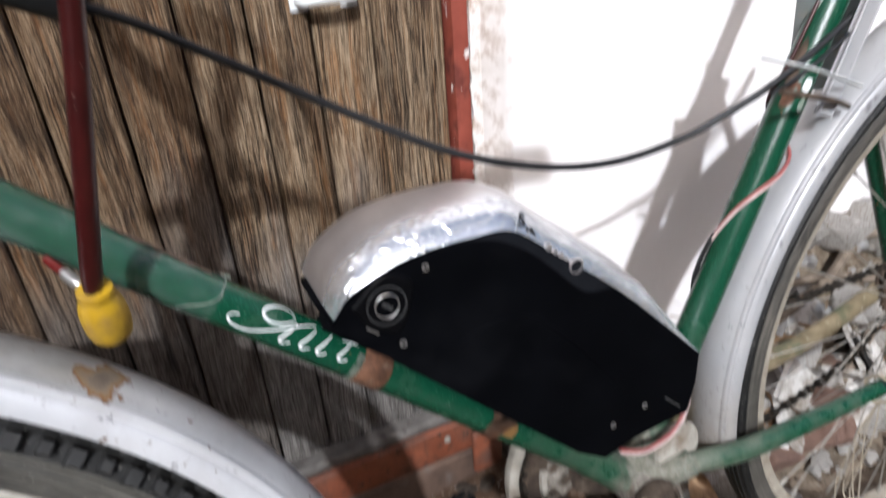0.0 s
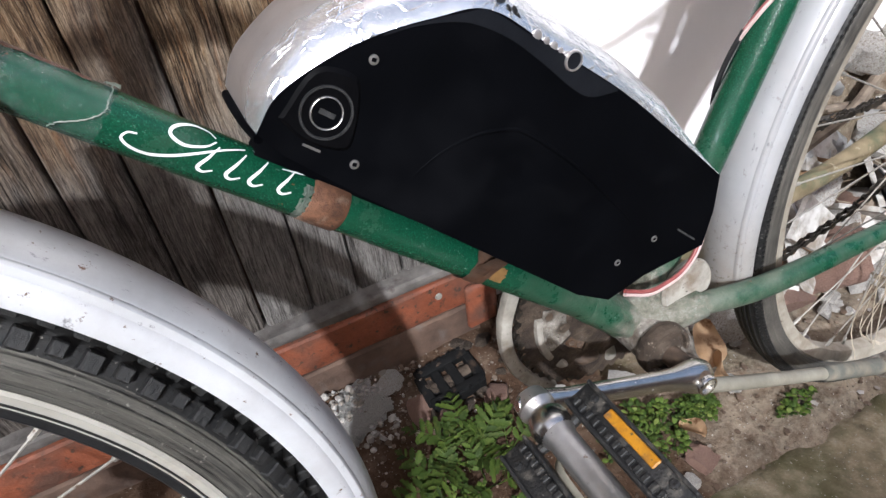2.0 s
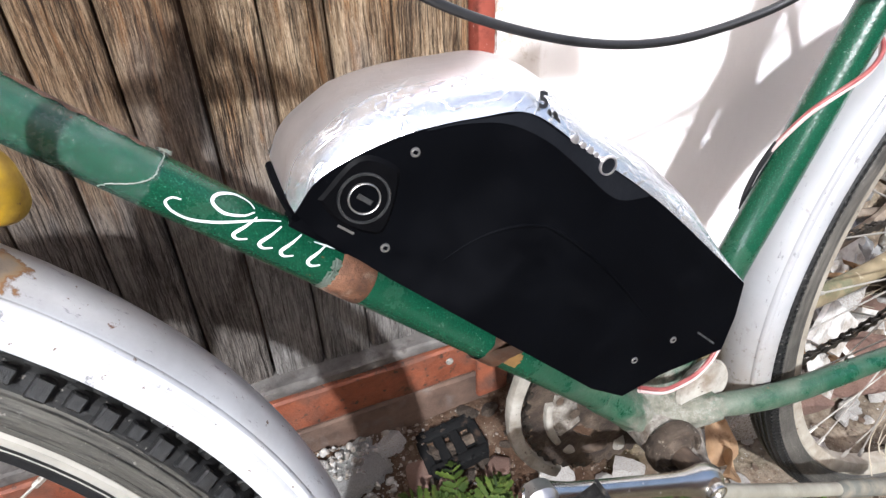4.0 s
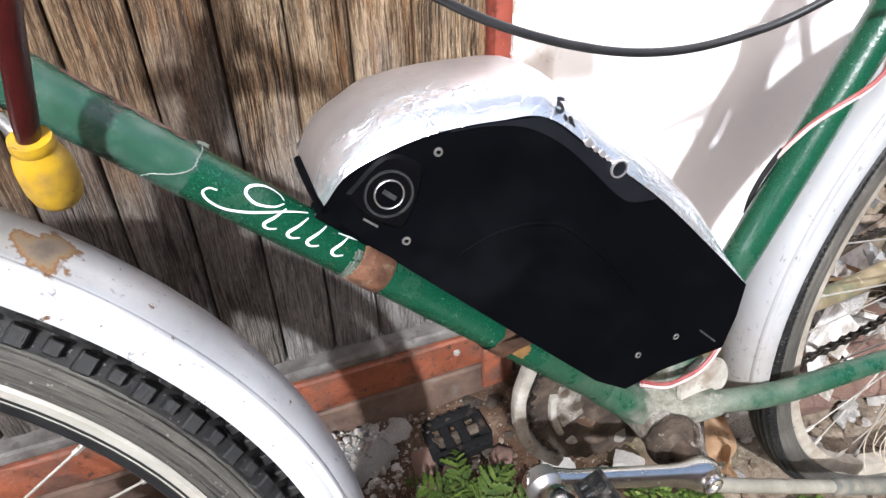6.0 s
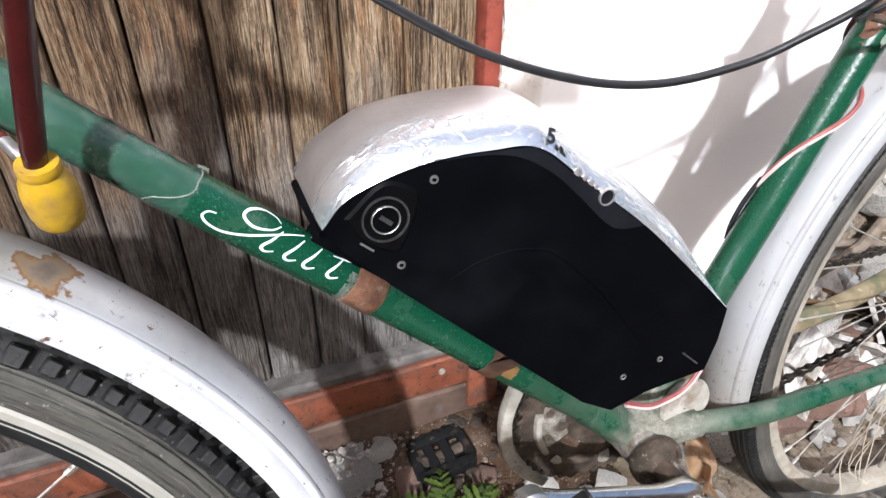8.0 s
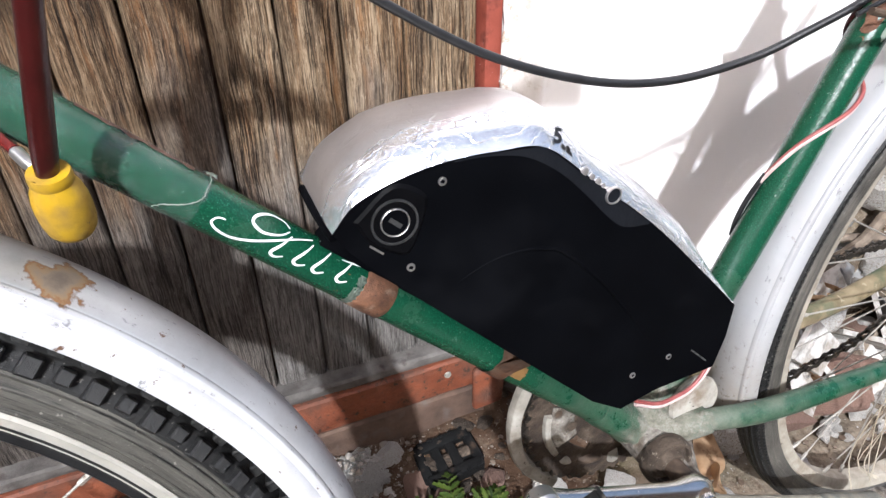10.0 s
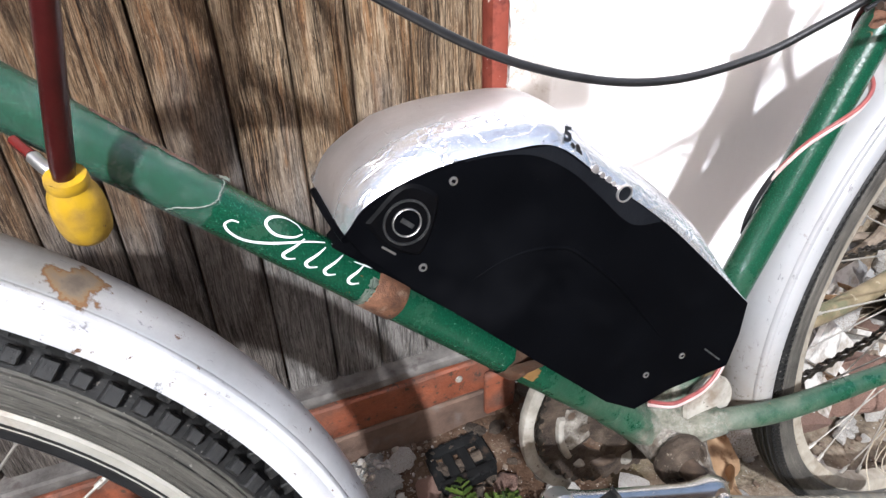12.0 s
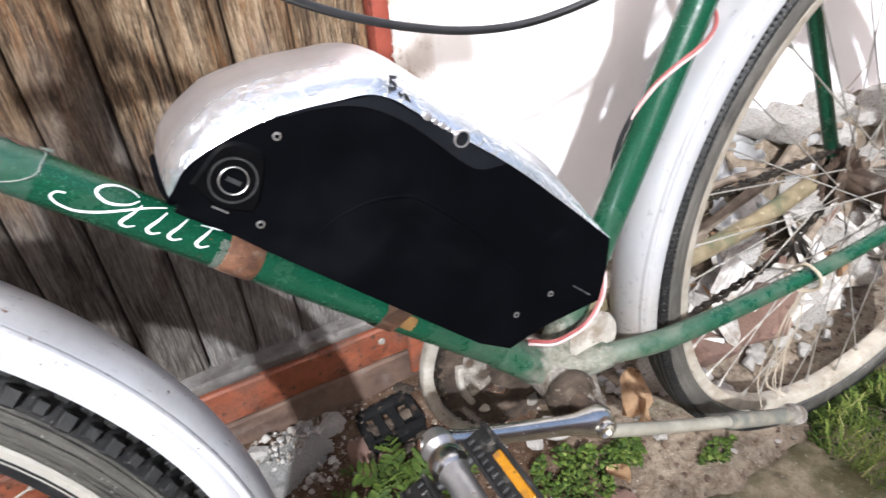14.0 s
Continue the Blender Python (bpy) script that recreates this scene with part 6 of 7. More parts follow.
# worn marking near the crest
tx = bpy.data.curves.new("digit", "FONT")
tx.body, tx.size, tx.extrude = "5", 0.0118, 0.0002
tx.offset = 0.0005
tmp = new("digit", tx)
dg = bpy.context.evaluated_depsgraph_get()
me = bpy.data.meshes.new_from_object(tmp.evaluated_get(dg))
bpy.data.objects.remove(tmp)
me.materials.clear()
me.materials.append(BLACK_GLOSS)
dm = Matrix.Translation((-0.129, -0.0505, 0.3165)) @ pose(0, 0, 0, 0, 20, 0) @ pose(0, 0, 0, 62, 0, 0)
part("digit", me, None, pack, "worn black figure on the foil", dm)
for x, z in ((-0.1215, 0.3105), (-0.1180, 0.3090), (-0.1165, 0.3055)):
    part("ink_mark", disc(BMn(), [(0.002, 0), (0.002, 0.0018), (-0.0003, 0.0016), (-0.0004, 0)], 5), BLACK_GLOSS, pack, "black ink mark", Matrix.Translation((x, -0.0492, z)) @ Matrix.Diagonal((0.8, 1, 1.5, 1)))
# rail between battery and tube
part("mount_rail", sweep(BMn(), [TUBE_O + TD * s + TU * 0.0205 for s in (0.10, 0.365)], 0.012, 4), BLACK_PLASTIC, pack, "black mounting rail")
part("tray_lip", sweep(BMn(), spline([(-0.2585, -0.049, 0.2845), (-0.2605, -0.036, 0.2865), (-0.2615, -0.018, 0.2875), (-0.2618, 0.0, 0.288), (-0.2615, 0.018, 0.2875)], 5), 0.0026, 8), BLACK_PLASTIC, pack, "black lip of the tray")

# ---------- cables ----------
def cable(name, pts, r, material, label, n=6, space=BIKE):
    ob = part(name, sweep(BMn(), spline([space @ Vector(q) for q in pts], n), r, 12), material)
    return tagged(ob, label, "cable")


cable("power_cable", [(-0.455, -0.03, 0.49), (-0.40, -0.012, 0.488), (-0.338, 0.0, 0.471), (-0.28, 0.013, 0.437), (-0.217, 0.02, 0.398), (-0.14, 0.02, 0.354), (-0.065, 0.015, 0.3285), (0.0, 0.010, 0.321), (0.06, 0.0, 0.331), (0.10, -0.010, 0.348), (0.140, -0.019, 0.368), (0.20, -0.021, 0.400), (0.26, -0.02, 0.44), (0.33, 0.0, 0.50)], 0.0030, BLACK_GLOSS, "black rubber cable sagging from the handlebar to the seat tube", 8)
cable("thin_cable", [(0.13, -0.020, 0.357), (0.165, -0.024, 0.372), (0.21, -0.026, 0.398), (0.27, -0.02, 0.436), (0.33, 0.0, 0.49)], 0.0018, BLACK_GLOSS, "thin black cable running up past the seat tube")
cable("taped_cable", [(-0.50, -0.034, 0.515), (-0.45, -0.030, 0.508), (-0.41, -0.022, 0.499), (-0.375, -0.012, 0.488), (-0.345, -0.002, 0.474)], 0.011, BLACK_GLOSS, "thick black taped cable at the head tube")
for k, (mt, off, nm) in enumerate(((WIRE_RED, 0.0, "red"), (WIRE_WHITE, 0.0033, "white"))):
    cable("motor_wire", [(-0.03, -0.036, 0.074 - off), (-0.006, -0.036, 0.0625 - off), (0.014, -0.034, 0.0605 - off), (0.032, -0.032, 0.0635 - off), (0.046 + off * 0.7, -0.030, 0.076 - off * 0.7), (0.056 + off, -0.024, 0.092), (0.062 + off, -0.010, 0.115), (0.064 + off, 0.004, 0.14)], 0.0017, mt, nm + " insulated wire curving from the battery to the seat tube")
    helix = [(0.246, 112, 0.0168), (0.262, 90, 0.0163), (0.280, 64, 0.0163), (0.298, 28, 0.0163), (0.312, -10, 0.0165), (0.322, -32, 0.0182), (0.332, -46, 0.0190), (0.341, -72, 0.0178), (0.349, -112, 0.0166)]
    cable("lamp_wire", [on_seat(s - off * 1.0, a, r) for s, a, r in helix], 0.0017, mt, nm + " insulated wire wound round the green seat tube")
cable("tail_wire", [on_seat(s, a, r) for s, a, r in ((0.356, 215, 0.0160), (0.372, 165, 0.0160), (0.386, 120, 0.0160), (0.402, 98, 0.0158), (0.45, 86, 0.0158), (0.495, 84, 0.0158))], 0.0017, RED_ROD, "dark red insulated wire running up the seat tube")
cable("black_sleeve", [on_seat(s, a, r) for s, a, r in ((0.192, 176, 0.0160), (0.206, 154, 0.0164), (0.224, 133, 0.0168), (0.238, 118, 0.0170), (0.250, 108, 0.0168))], 0.0022, BLACK_GLOSS, "black sleeve over the wire on the seat tube")

# dark red rod with a yellow end
rod = empty("pull_rod", pose(0, 0, 0), "dark red rubber rod hanging down with a yellow plastic end", "rod")
part("shaft", sweep(BMn(), spline([(-0.0045, 0.3190, 0.616), (-0.0008, 0.3165, 0.638), (0.0140, 0.3100, 0.700), (0.029, 0.309, 0.765), (0.045, 0.31, 0.85), (0.03, 0.315, 0.93), (-0.02, 0.32, 1.0)], 6), [0.0040, 0.0041, 0.0042, 0.0043, 0.0045, 0.0048] + [0.0052] * 31, 20), RED_ROD, rod)
capd = Vector((0.02, -0.30, 1.0)).normalized()
bm = BMn()
c0 = Vector((-0.0022, 0.3180, 0.6290))
prof = [(0.0002, 0.0077), (0.0014, 0.0083), (0.0013, 0.0092), (-0.0006, 0.0097), (-0.0028, 0.0097), (-0.0042, 0.0092), (-0.0058, 0.0098), (-0.0090, 0.0114), (-0.0140, 0.0124), (-0.0200, 0.0127), (-0.0265, 0.0124), (-0.0315, 0.0114), (-0.0345, 0.0094), (-0.0360, 0.0064), (-0.0364, 0.0002)]
prof = [(h, r * 0.93) for h, r in prof]
sweep(bm, [c0 + capd * h for h, r in prof], [r for h, r in prof], 32, cap=False)
sweep(bm, [c0 + capd * h for h in (0.0002, -0.0010, -0.009, -0.014)], [0.0072, 0.0070, 0.0074, 0.0002], 32, cap=False)
part("yellow_end", bm, YELLOW, rod, "yellow plastic bottle-shaped end")
conn = empty("connector", pose(0, 0, 0), "small red and silver connector under the tube", "connector")
part("red_sleeve", sweep(BMn(), spline([(-0.0235, 0.352, 0.6375), (-0.0205, 0.347, 0.6355), (-0.0165, 0.341, 0.633)], 4), 0.0026, 14), RED_PLASTIC, conn, "dark red plastic sleeve")
part("silver_tip", sweep(BMn(), [(-0.0165, 0.341, 0.633), (-0.0160, 0.340, 0.6325), (-0.012, 0.334, 0.629), (-0.0085, 0.330, 0.6265), (-0.0080, 0.329, 0.626)], [0.0022, 0.0031, 0.0031, 0.0029, 0.0020], 14), STEEL, conn)

# ---------- loose things on the ground ----------
rng = random.Random(4)


def stone_mesh(seed, flat=0.6, sub=4):
    bm = BMn()
    bmesh.ops.create_icosphere(bm, subdivisions=sub, radius=1)
    own = random.Random(seed)
    cuts_ = [(Vector((own.gauss(0, 1), own.gauss(0, 1), own.gauss(0, 1))).normalized(), own.uniform(0.42, 0.75)) for _ in range(9)] if sub == 4 else []
    for v in bm.verts:
        n_ = v.co.copy()
        k = 1 + 0.30 * noise.noise(n_ * 1.3 + Vector((seed * 3.1, seed, 0))) + 0.17 * noise.noise(n_ * 3 + Vector((seed, 0, 0))) + 0.10 * noise.noise(n_ * 7 + Vector((seed, 5, 0))) + 0.05 * noise.noise(n_ * 16 + Vector((seed, 5, 3)))
        q = n_ * k
        for ax in range(3):
            lim = 0.80 + 0.15 * noise.noise(Vector((seed, ax, 2))) + 0.06 * noise.noise(n_ * 5 + Vector((seed, ax, 1)))
            q[ax] = max(-lim, min(lim, q[ax]))
        for pl, far in cuts_:
            e = q.dot(pl) - far - 0.03 * noise.noise(n_ * 6 + Vector((seed, 2, 9)))
            if e > 0:
                q = q - pl * (e * 0.92)
        v.co = Vector((q.x, q.y, q.z * flat))
    return bm


STONES = [finish(stone_mesh(i + 1, 0.55 + 0.08 * (i % 4)), "stone", STONE, 0.5) for i in range(6)]
BRICKS = [finish(stone_mesh(i + 20, 0.6), "stone", BRICK, 0.5) for i in range(3)]


def stone(x, y, r, me, label, group, lift=0.25):
    ob = new("stone", me)
    z = ground_z(x, y) + r * lift
    ob.matrix_basis = pose(x, y, z, rng.uniform(-20, 20), rng.uniform(-20, 20), rng.uniform(0, 360)) @ Matrix.Diagonal((r, r * rng.uniform(0.7, 1), r, 1))
    return tagged(ob, label, "stone", group)


sb = stone_mesh(41, 0.34, 5)
for v in sb.verts:
    v.co += v.co.normalized() * (0.10 * noise.noise(v.co * 7) + 0.06 * noise.noise(v.co * 18) + 0.045 * noise.noise(v.co * 42))
for k in range(46):
    a, q = rng.uniform(0, 6.28), math.sqrt(rng.random()) * 0.72
    r_ = 0.02 + 0.055 * rng.random() ** 3
    ps = bmesh.ops.create_icosphere(sb, subdivisions=2, radius=r_)["verts"]
    c_ = Vector((q * math.cos(a), q * math.sin(a), 0.27 + 0.04 * noise.noise(Vector((q * 9 * math.cos(a), q * 9 * math.sin(a), 0)))))
    for v in ps:
        v.co = c_ + Vector((v.co.x * 1.2, v.co.y, v.co.z * 0.8)) * (1 + 0.25 * noise.noise(v.co * 40 + c_))
SLAB = finish(sb, "stone", CEMENT, 0.5)
slab = stone(0.145, 0.580, 0.062, SLAB, "flat pale grey lump of spilled cement beside the sill", "stones by the door sill", -0.02)
slab.matrix_basis = pose(0.145, 0.580, ground_z(0.145, 0.580) - 0.002, 4, -3, 20) @ Matrix.Diagonal((0.062, 0.042, 0.055, 1))
crumb = [finish(stone_mesh(80 + i, 0.8, 2), "crumb_shape", CEMENT) for i in range(4)]
bm = BMn()
for k in range(620):
    x, y = rng.gauss(0.150, 0.046), min(rng.gauss(0.575, 0.027), 0.614)
    r = 0.0014 + 0.0062 * rng.random() ** 3.2
    q = ((x - 0.145) / 0.058) ** 2 + ((y - 0.58) / 0.036) ** 2
    m_ = pose(x, y, ground_z(x, y) + r * 0.35 + 0.013 * max(0.0, 1 - q) ** 0.5, rng.uniform(0, 360), rng.uniform(0, 360), 0) @ Matrix.Diagonal((r, r * 0.8, r * 0.7, 1))
    if k % 5 < 2:
        continue
    n0 = len(bm.verts)
    bm.from_mesh(crumb[k % 4])
    bm.verts.ensure_lookup_table()
    for v in bm.verts[n0:]:
        v.co = m_ @ v.co
tagged(part("cement_crumbs", bm, CRUMB), "crumbled pale cement and white pebbles by the sill", "rubble", kind="stuff")
for me in crumb:
    bpy.data.meshes.remove(me)
stone(0.105, 0.595, 0.024, STONES[1], "pale grey rough stone beside the sill", "stones by the door sill", 0.1)
stone(0.208, 0.598, 0.026, STONES[2], "pale grey rough stone beside the sill", "stones by the door sill", 0.1)
stone(0.232, 0.545, 0.034, BRICKS[0], "reddish brown stone half sunk in soil", "stones by the door sill", 0.0)
stone(0.262, 0.515, 0.020, BRICKS[1], "reddish brown stone half sunk in soil", "stones by the door sill")
stone(0.335, 0.520, 0.026, BRICKS[2], "reddish brown stone half sunk in soil", "stones by the door sill")
stone(0.400, 0.470, 0.030, STONES[3], "pale stone lying under the chainring", "stones by the door sill")
stone(0.455, 0.440, 0.022, STONES[4], "pale stone lying under the chainring", "stones by the door sill")
stone(0.500, 0.300, 0.024, BRICKS[1], "reddish flat stone at the path edge", "stones by the path", 0.1)
stone(0.470, 0.285, 0.016, STONES[5], "flat grey stone at the path edge", "stones by the path", 0.1)
for i in range(72):
    x = rng.uniform(0.66, 1.45)
    y = rng.uniform(0.43, 0.585)
    stone(x, y, rng.uniform(0.022, 0.075), rng.choice(STONES if rng.random() < 0.8 else BRICKS), "pale broken rubble stone in the heap by the wall", "rubble heap", 0.45)
for i in range(80):
    stone(rng.uniform(0.60, 1.08), rng.uniform(0.36, 0.50), rng.uniform(0.006, 0.020), rng.choice(STONES), "small pale rubble stone", "rubble heap", 0.3)


CLODS = [finish(stone_mesh(i + 60, 0.7), "clod", DARK_MUD, 0.5) for i in range(3)]
for i in range(34):
    x, y, r = rng.uniform(0.24, 0.47), rng.uniform(0.50, 0.612), rng.uniform(0.005, 0.015)
    ob = new("clod", rng.choice(CLODS))
    ob.matrix_basis = pose(x, y, ground_z(x, y) + r * 0.2, rng.uniform(-30, 30), rng.uniform(-30, 30), rng.uniform(0, 360)) @ Matrix.Diagonal((r * 1.3, r, r, 1))
    tagged(ob, "dark brown damp clod of earth under the sill", "earth", "clods of earth")


def shard(x, y, z, size, rx, ry, rz):
    bm = BMn()
    n = rng.randint(4, 6)
    pts = [Vector((math.cos(a) * size * rng.uniform(0.7, 1.1), math.sin(a) * size * rng.uniform(0.6, 1.0), 0)) for a in (2 * math.pi * (k + rng.uniform(-.2, .2)) / n for k in range(n))]
    a = [bm.verts.new(q - Vector((0, 0, 0.004))) for q in pts]
    b = [bm.verts.new(q + Vector((0, 0, 0.004))) for q in pts]
    for k in range(n):
        bm.faces.new((a[k], a[(k + 1) % n], b[(k + 1) % n], b[k]))
    bm.faces.new(a[::-1])
    bm.faces.new(b)
    ob = part("tile_shard", bm, SHARD, m=pose(x, y, z, rx, ry, rz))
    return tagged(ob, "broken white tile lying on the rubble", "tile", "broken tiles")


for x, y, size, rx, rz in ((0.80, 0.455, 0.075, 38, 20), (0.88, 0.47, 0.085, 48, 70), (0.93, 0.44, 0.07, 35, 300), (1.04, 0.50, 0.09, 60, 45), (1.12, 0.44, 0.07, 42, 10), (0.98, 0.47, 0.07, 45, 120), (1.08, 0.46, 0.06, 50, 10), (0.86, 0.50, 0.05, 60, 40), (1.02, 0.42, 0.05, 20, 200), (1.15, 0.48, 0.07, 55, 90), (0.76, 0.45, 0.045, 30, 150), (1.25, 0.5, 0.07, 60, 30), (0.94, 0.53, 0.06, 65, 0)):
    shard(x, y, ground_z(x, y) + 0.03, size, rx, rng.uniform(-15, 15), rz)

for x0, y0, x1, y1, r in ((0.72, 0.52, 1.15, 0.55, 0.009), (0.80, 0.56, 1.35, 0.50, 0.007), (0.9, 0.44, 1.4, 0.56, 0.008)):
    pts = []
    for k in range(6):
        f = k / 5
        x, y = x0 + (x1 - x0) * f, y0 + (y1 - y0) * f
        pts.append((x, y + rng.uniform(-.01, .01), ground_z(x, y) + 0.05 + 0.03 * f + rng.uniform(-.01, .01)))
    tagged(part("stick", sweep(BMn(), spline(pts, 4), r, 8), STICK), "dry grey stick lying on the rubble heap", "stick", "sticks")

bm = BMn()
for k in range(150):
    x, y = rng.uniform(0.68, 1.4), rng.uniform(0.42, 0.585)
    z = ground_z(x, y) + rng.uniform(0.01, 0.06)
    a = rng.uniform(0, math.pi)
    L = rng.uniform(0.03, 0.13)
    d = Vector((math.cos(a), 0.5 * math.sin(a), rng.uniform(-.4, .4))) * L
    q = Vector((x, y, z))
    sweep(bm, [q, q + d * 0.5 + Vector((0, 0, rng.uniform(-.01, .012))), q + d], 0.0009, 4)
tagged(part("dry_straw", bm, STRAW), "dry straw and stalks over the rubble", "straw", kind="stuff")



# crumpled polythene and a dark strip among the rubble
bm = BMn()
n1, n2 = 34, 22
vs = []
for i in range(n1 + 1):
    row = []
    for j in range(n2 + 1):
        x = 0.86 + 0.34 * i / n1
        z = 0.16 + 0.13 * j / n2 - 0.05 * (i / n1)
        y = 0.585 - 0.06 * (1 - j / n2) + 0.030 * noise.noise(Vector((i * 0.22, j * 0.25, 1))) + 0.014 * abs(noise.noise(Vector((i * 0.5, j * 0.3, 6))))
        row.append(bm.verts.new((x + 0.015 * noise.noise(Vector((i * 0.3, j * 0.3, 11))), min(y, 0.597), z + 0.02 * noise.noise(Vector((i * 0.25, 0, 14))) + 0.01 * noise.noise(Vector((i * 0.9, j * 0.4, 14))))))
    vs.append(row)
for i in range(n1):
    for j in range(n2):
        bm.faces.new((vs[i][j], vs[i + 1][j], vs[i + 1][j + 1], vs[i][j + 1]))
bmesh.ops.solidify(bm, geom=bm.faces[:], thickness=0.0006)
tagged(part("plastic_sheet", bm, POLY, sharp=0.9), "crumpled grey polythene sheet against the wall", "plastic sheet")
bm = box(BMn(), -0.085, 0.085, -0.012, 0.012, -0.002, 0.002, 0.001, 1)
rough_up(bm, 0.002, 30)
tagged(part("black_strip", bm, BLACK_GLOSS, m=pose(1.0, 0.455, 0.105, 20, 48, 8)), "black plastic strip leaning on the rubble", "strip")
for q in (-0.045, 0.012):
    bm = box(BMn(), -0.017, 0.017, -0.016, 0.016, -0.003, 0.003, 0.001, 1)
    tagged(part("tile_piece", bm, SHARD, m=pose(1.0, 0.455, 0.105, 20, 48, 8) @ Matrix.Translation((q, 0, 0.0055))), "small white tile piece on a black strip", "tile", "broken tiles")

# gravel
bm = BMn()
me = finish(stone_mesh(9, 0.7, 1), "pebble_shape", STONE)
for k in range(3600):
    near_sill = k % 4 == 0
    x = rng.gauss(0.15, 0.07) if near_sill else rng.uniform(0.02, 1.2)
    y = rng.gauss(0.575, 0.035) if near_sill else rng.uniform(0.255, 0.615)
    y = min(y, 0.616)
    r = 0.0012 + 0.0055 * rng.random() ** 5
    if near_sill:
        r *= 0.8
    if ((x - 0.145) / 0.06) ** 2 + ((y - 0.58) / 0.04) ** 2 < 1:
        continue
    n0 = len(bm.verts)
    bm.from_mesh(me)
    bm.verts.ensure_lookup_table()
    m_ = pose(x, y, ground_z(x, y) + r * 0.3, 0, 0, rng.uniform(0, 360)) @ Matrix.Diagonal((r, r * 0.8, r, 1))
    for v in bm.verts[n0:]:
        v.co = m_ @ v.co
tagged(part("gravel", bm, GRIT), "loose pale gravel and grit on the soil", "gravel", kind="stuff")
bpy.data.meshes.remove(me)


# black plastic pedal lying by the sill
old = empty("loose_pedal", pose(0.290, 0.568, ground_z(0.290, 0.568) + 0.007, 8, -4, 2) @ Matrix.Diagonal((0.92, 0.9, 0.85, 1)), "broken black plastic pedal lying on the soil", "pedal")
bm = BMn()
for s in (-1, 1):
    box(bm, -0.046, 0.046, s * 0.029 - 0.009, s * 0.029 + 0.009, -0.013, 0.013, 0.003, 2)
for x in (-0.042, -0.016, 0.010, 0.042):
    box(bm, x - 0.008, x + 0.008, -0.027, 0.027, -0.010, 0.010, 0.002, 1)
box(bm, -0.044, 0.044, -0.024, 0.010, -0.011, 0.001, 0.002, 1)
for k in range(5):
    box(bm, -0.040 + 0.018 * k, -0.032 + 0.018 * k, -0.039, -0.034, 0.010, 0.0165, 0.001, 1)
    box(bm, -0.040 + 0.018 * k, -0.032 + 0.018 * k, 0.032, 0.037, 0.010, 0.0165, 0.001, 1)
rough_up(bm, 0.0022, 70)
part("cage", bm, MATT_BLACK, old)
part("spindle", sweep(BMn(), [(-0.05, 0, 0), (-0.03, 0, 0), (0.045, 0, 0)], [0.006, 0.009, 0.009], 14), DARK_MUD, old, "muddy spindle")


# plants
def leaflet(bm, base, d, up, L, w):
    side = d.cross(up).normalized()
    rows = [(0, 0.12), (0.3, 0.9), (0.6, 1.0), (0.85, 0.6), (1.0, 0.08)]
    prev = None
    for f, k in rows:
        c = base + d * (L * f) + up * (L * 0.18 * math.sin(f * 2.6))
        cur = (bm.verts.new(c - side * w * k), bm.verts.new(c + up * w * 0.25), bm.verts.new(c + side * w * k))
        if prev:
            bm.faces.new((prev[0], prev[1], cur[1], cur[0]))
            bm.faces.new((prev[1], prev[2], cur[2], cur[1]))
        prev = cur


def pinna(bm, base, d, up, L, w):
    """One lobed side leaf of a frond, slightly folded along its rib."""
    side = d.cross(up).normalized()
    prev = None
    for i in range(9):
        f = i / 8
        k = w * (0.25 + 0.95 * math.sin(math.pi * min(1, 0.12 + 0.86 * f))) * (1.0 if i % 2 else 0.62)
        c = base + d * (L * f) - up * (L * 0.16 * f * f)
        fold = up * (k * 0.30)
        lead = d * (L * 0.07 if i % 2 else 0)
        cur = (bm.verts.new(c - side * k + fold + lead), bm.verts.new(c), bm.verts.new(c + side * k + fold + lead))
        if prev:
            bm.faces.new((prev[0], prev[1], cur[1], cur[0]))
            bm.faces.new((prev[1], prev[2], cur[2], cur[1]))
        prev = cur


def fern(bm, root, az, L, rise):
    d = Vector((math.cos(az), math.sin(az), rise)).normalized()
    flat = Vector((d.x, d.y, 0)).normalized()
    side = Vector((-flat.y, flat.x, 0))

    def along(f):
        return root + d * (L * f) + Vector((0, 0, -L * 0.38 * f * f))

    sweep(bm, [along(f) for f in (0, 0.25, 0.5, 0.75, 1.0)], [0.0011, 0.001, 0.0009, 0.0007, 0.0004], 5)
    n = 8
    for i in range(2, n + 1):
        f = i / n
        slope = (along(f) - along(f - 0.05)).normalized()
        up = side.cross(slope) * -1
        up = up if up.z > 0 else -up
        ll = L * 0.27 * math.sin(math.pi * (0.16 + 0.74 * f)) * rng.uniform(0.85, 1.1)
        for s in (-1, 1):
            dd = (slope * rng.uniform(0.35, 0.95) + side * s + up * rng.uniform(-.35, .55)).normalized()
            pinna(bm, along(f), dd, up, ll * rng.uniform(0.7, 1.1), ll * rng.uniform(0.13, 0.22))
    pinna(bm, along(0.97), (along(1.0) - along(0.9)).normalized(), Vector((0, 0, 1)), L * 0.12, L * 0.035)


def weed(x, y, azimuths, L, label):
    root = Vector((x, y, ground_z(x, y)))
    plant = empty("weed", Matrix.Translation(root), label, "weed", "weeds")
    for az in azimuths:
        bm = BMn()
        fern(bm, Vector((rng.uniform(-.006, .006), rng.uniform(-.006, .006), 0)), radians(az), L * rng.uniform(0.85, 1.1), rng.uniform(0.6, 1.3))
        part("leaf", bm, WEED, plant, sharp=3)


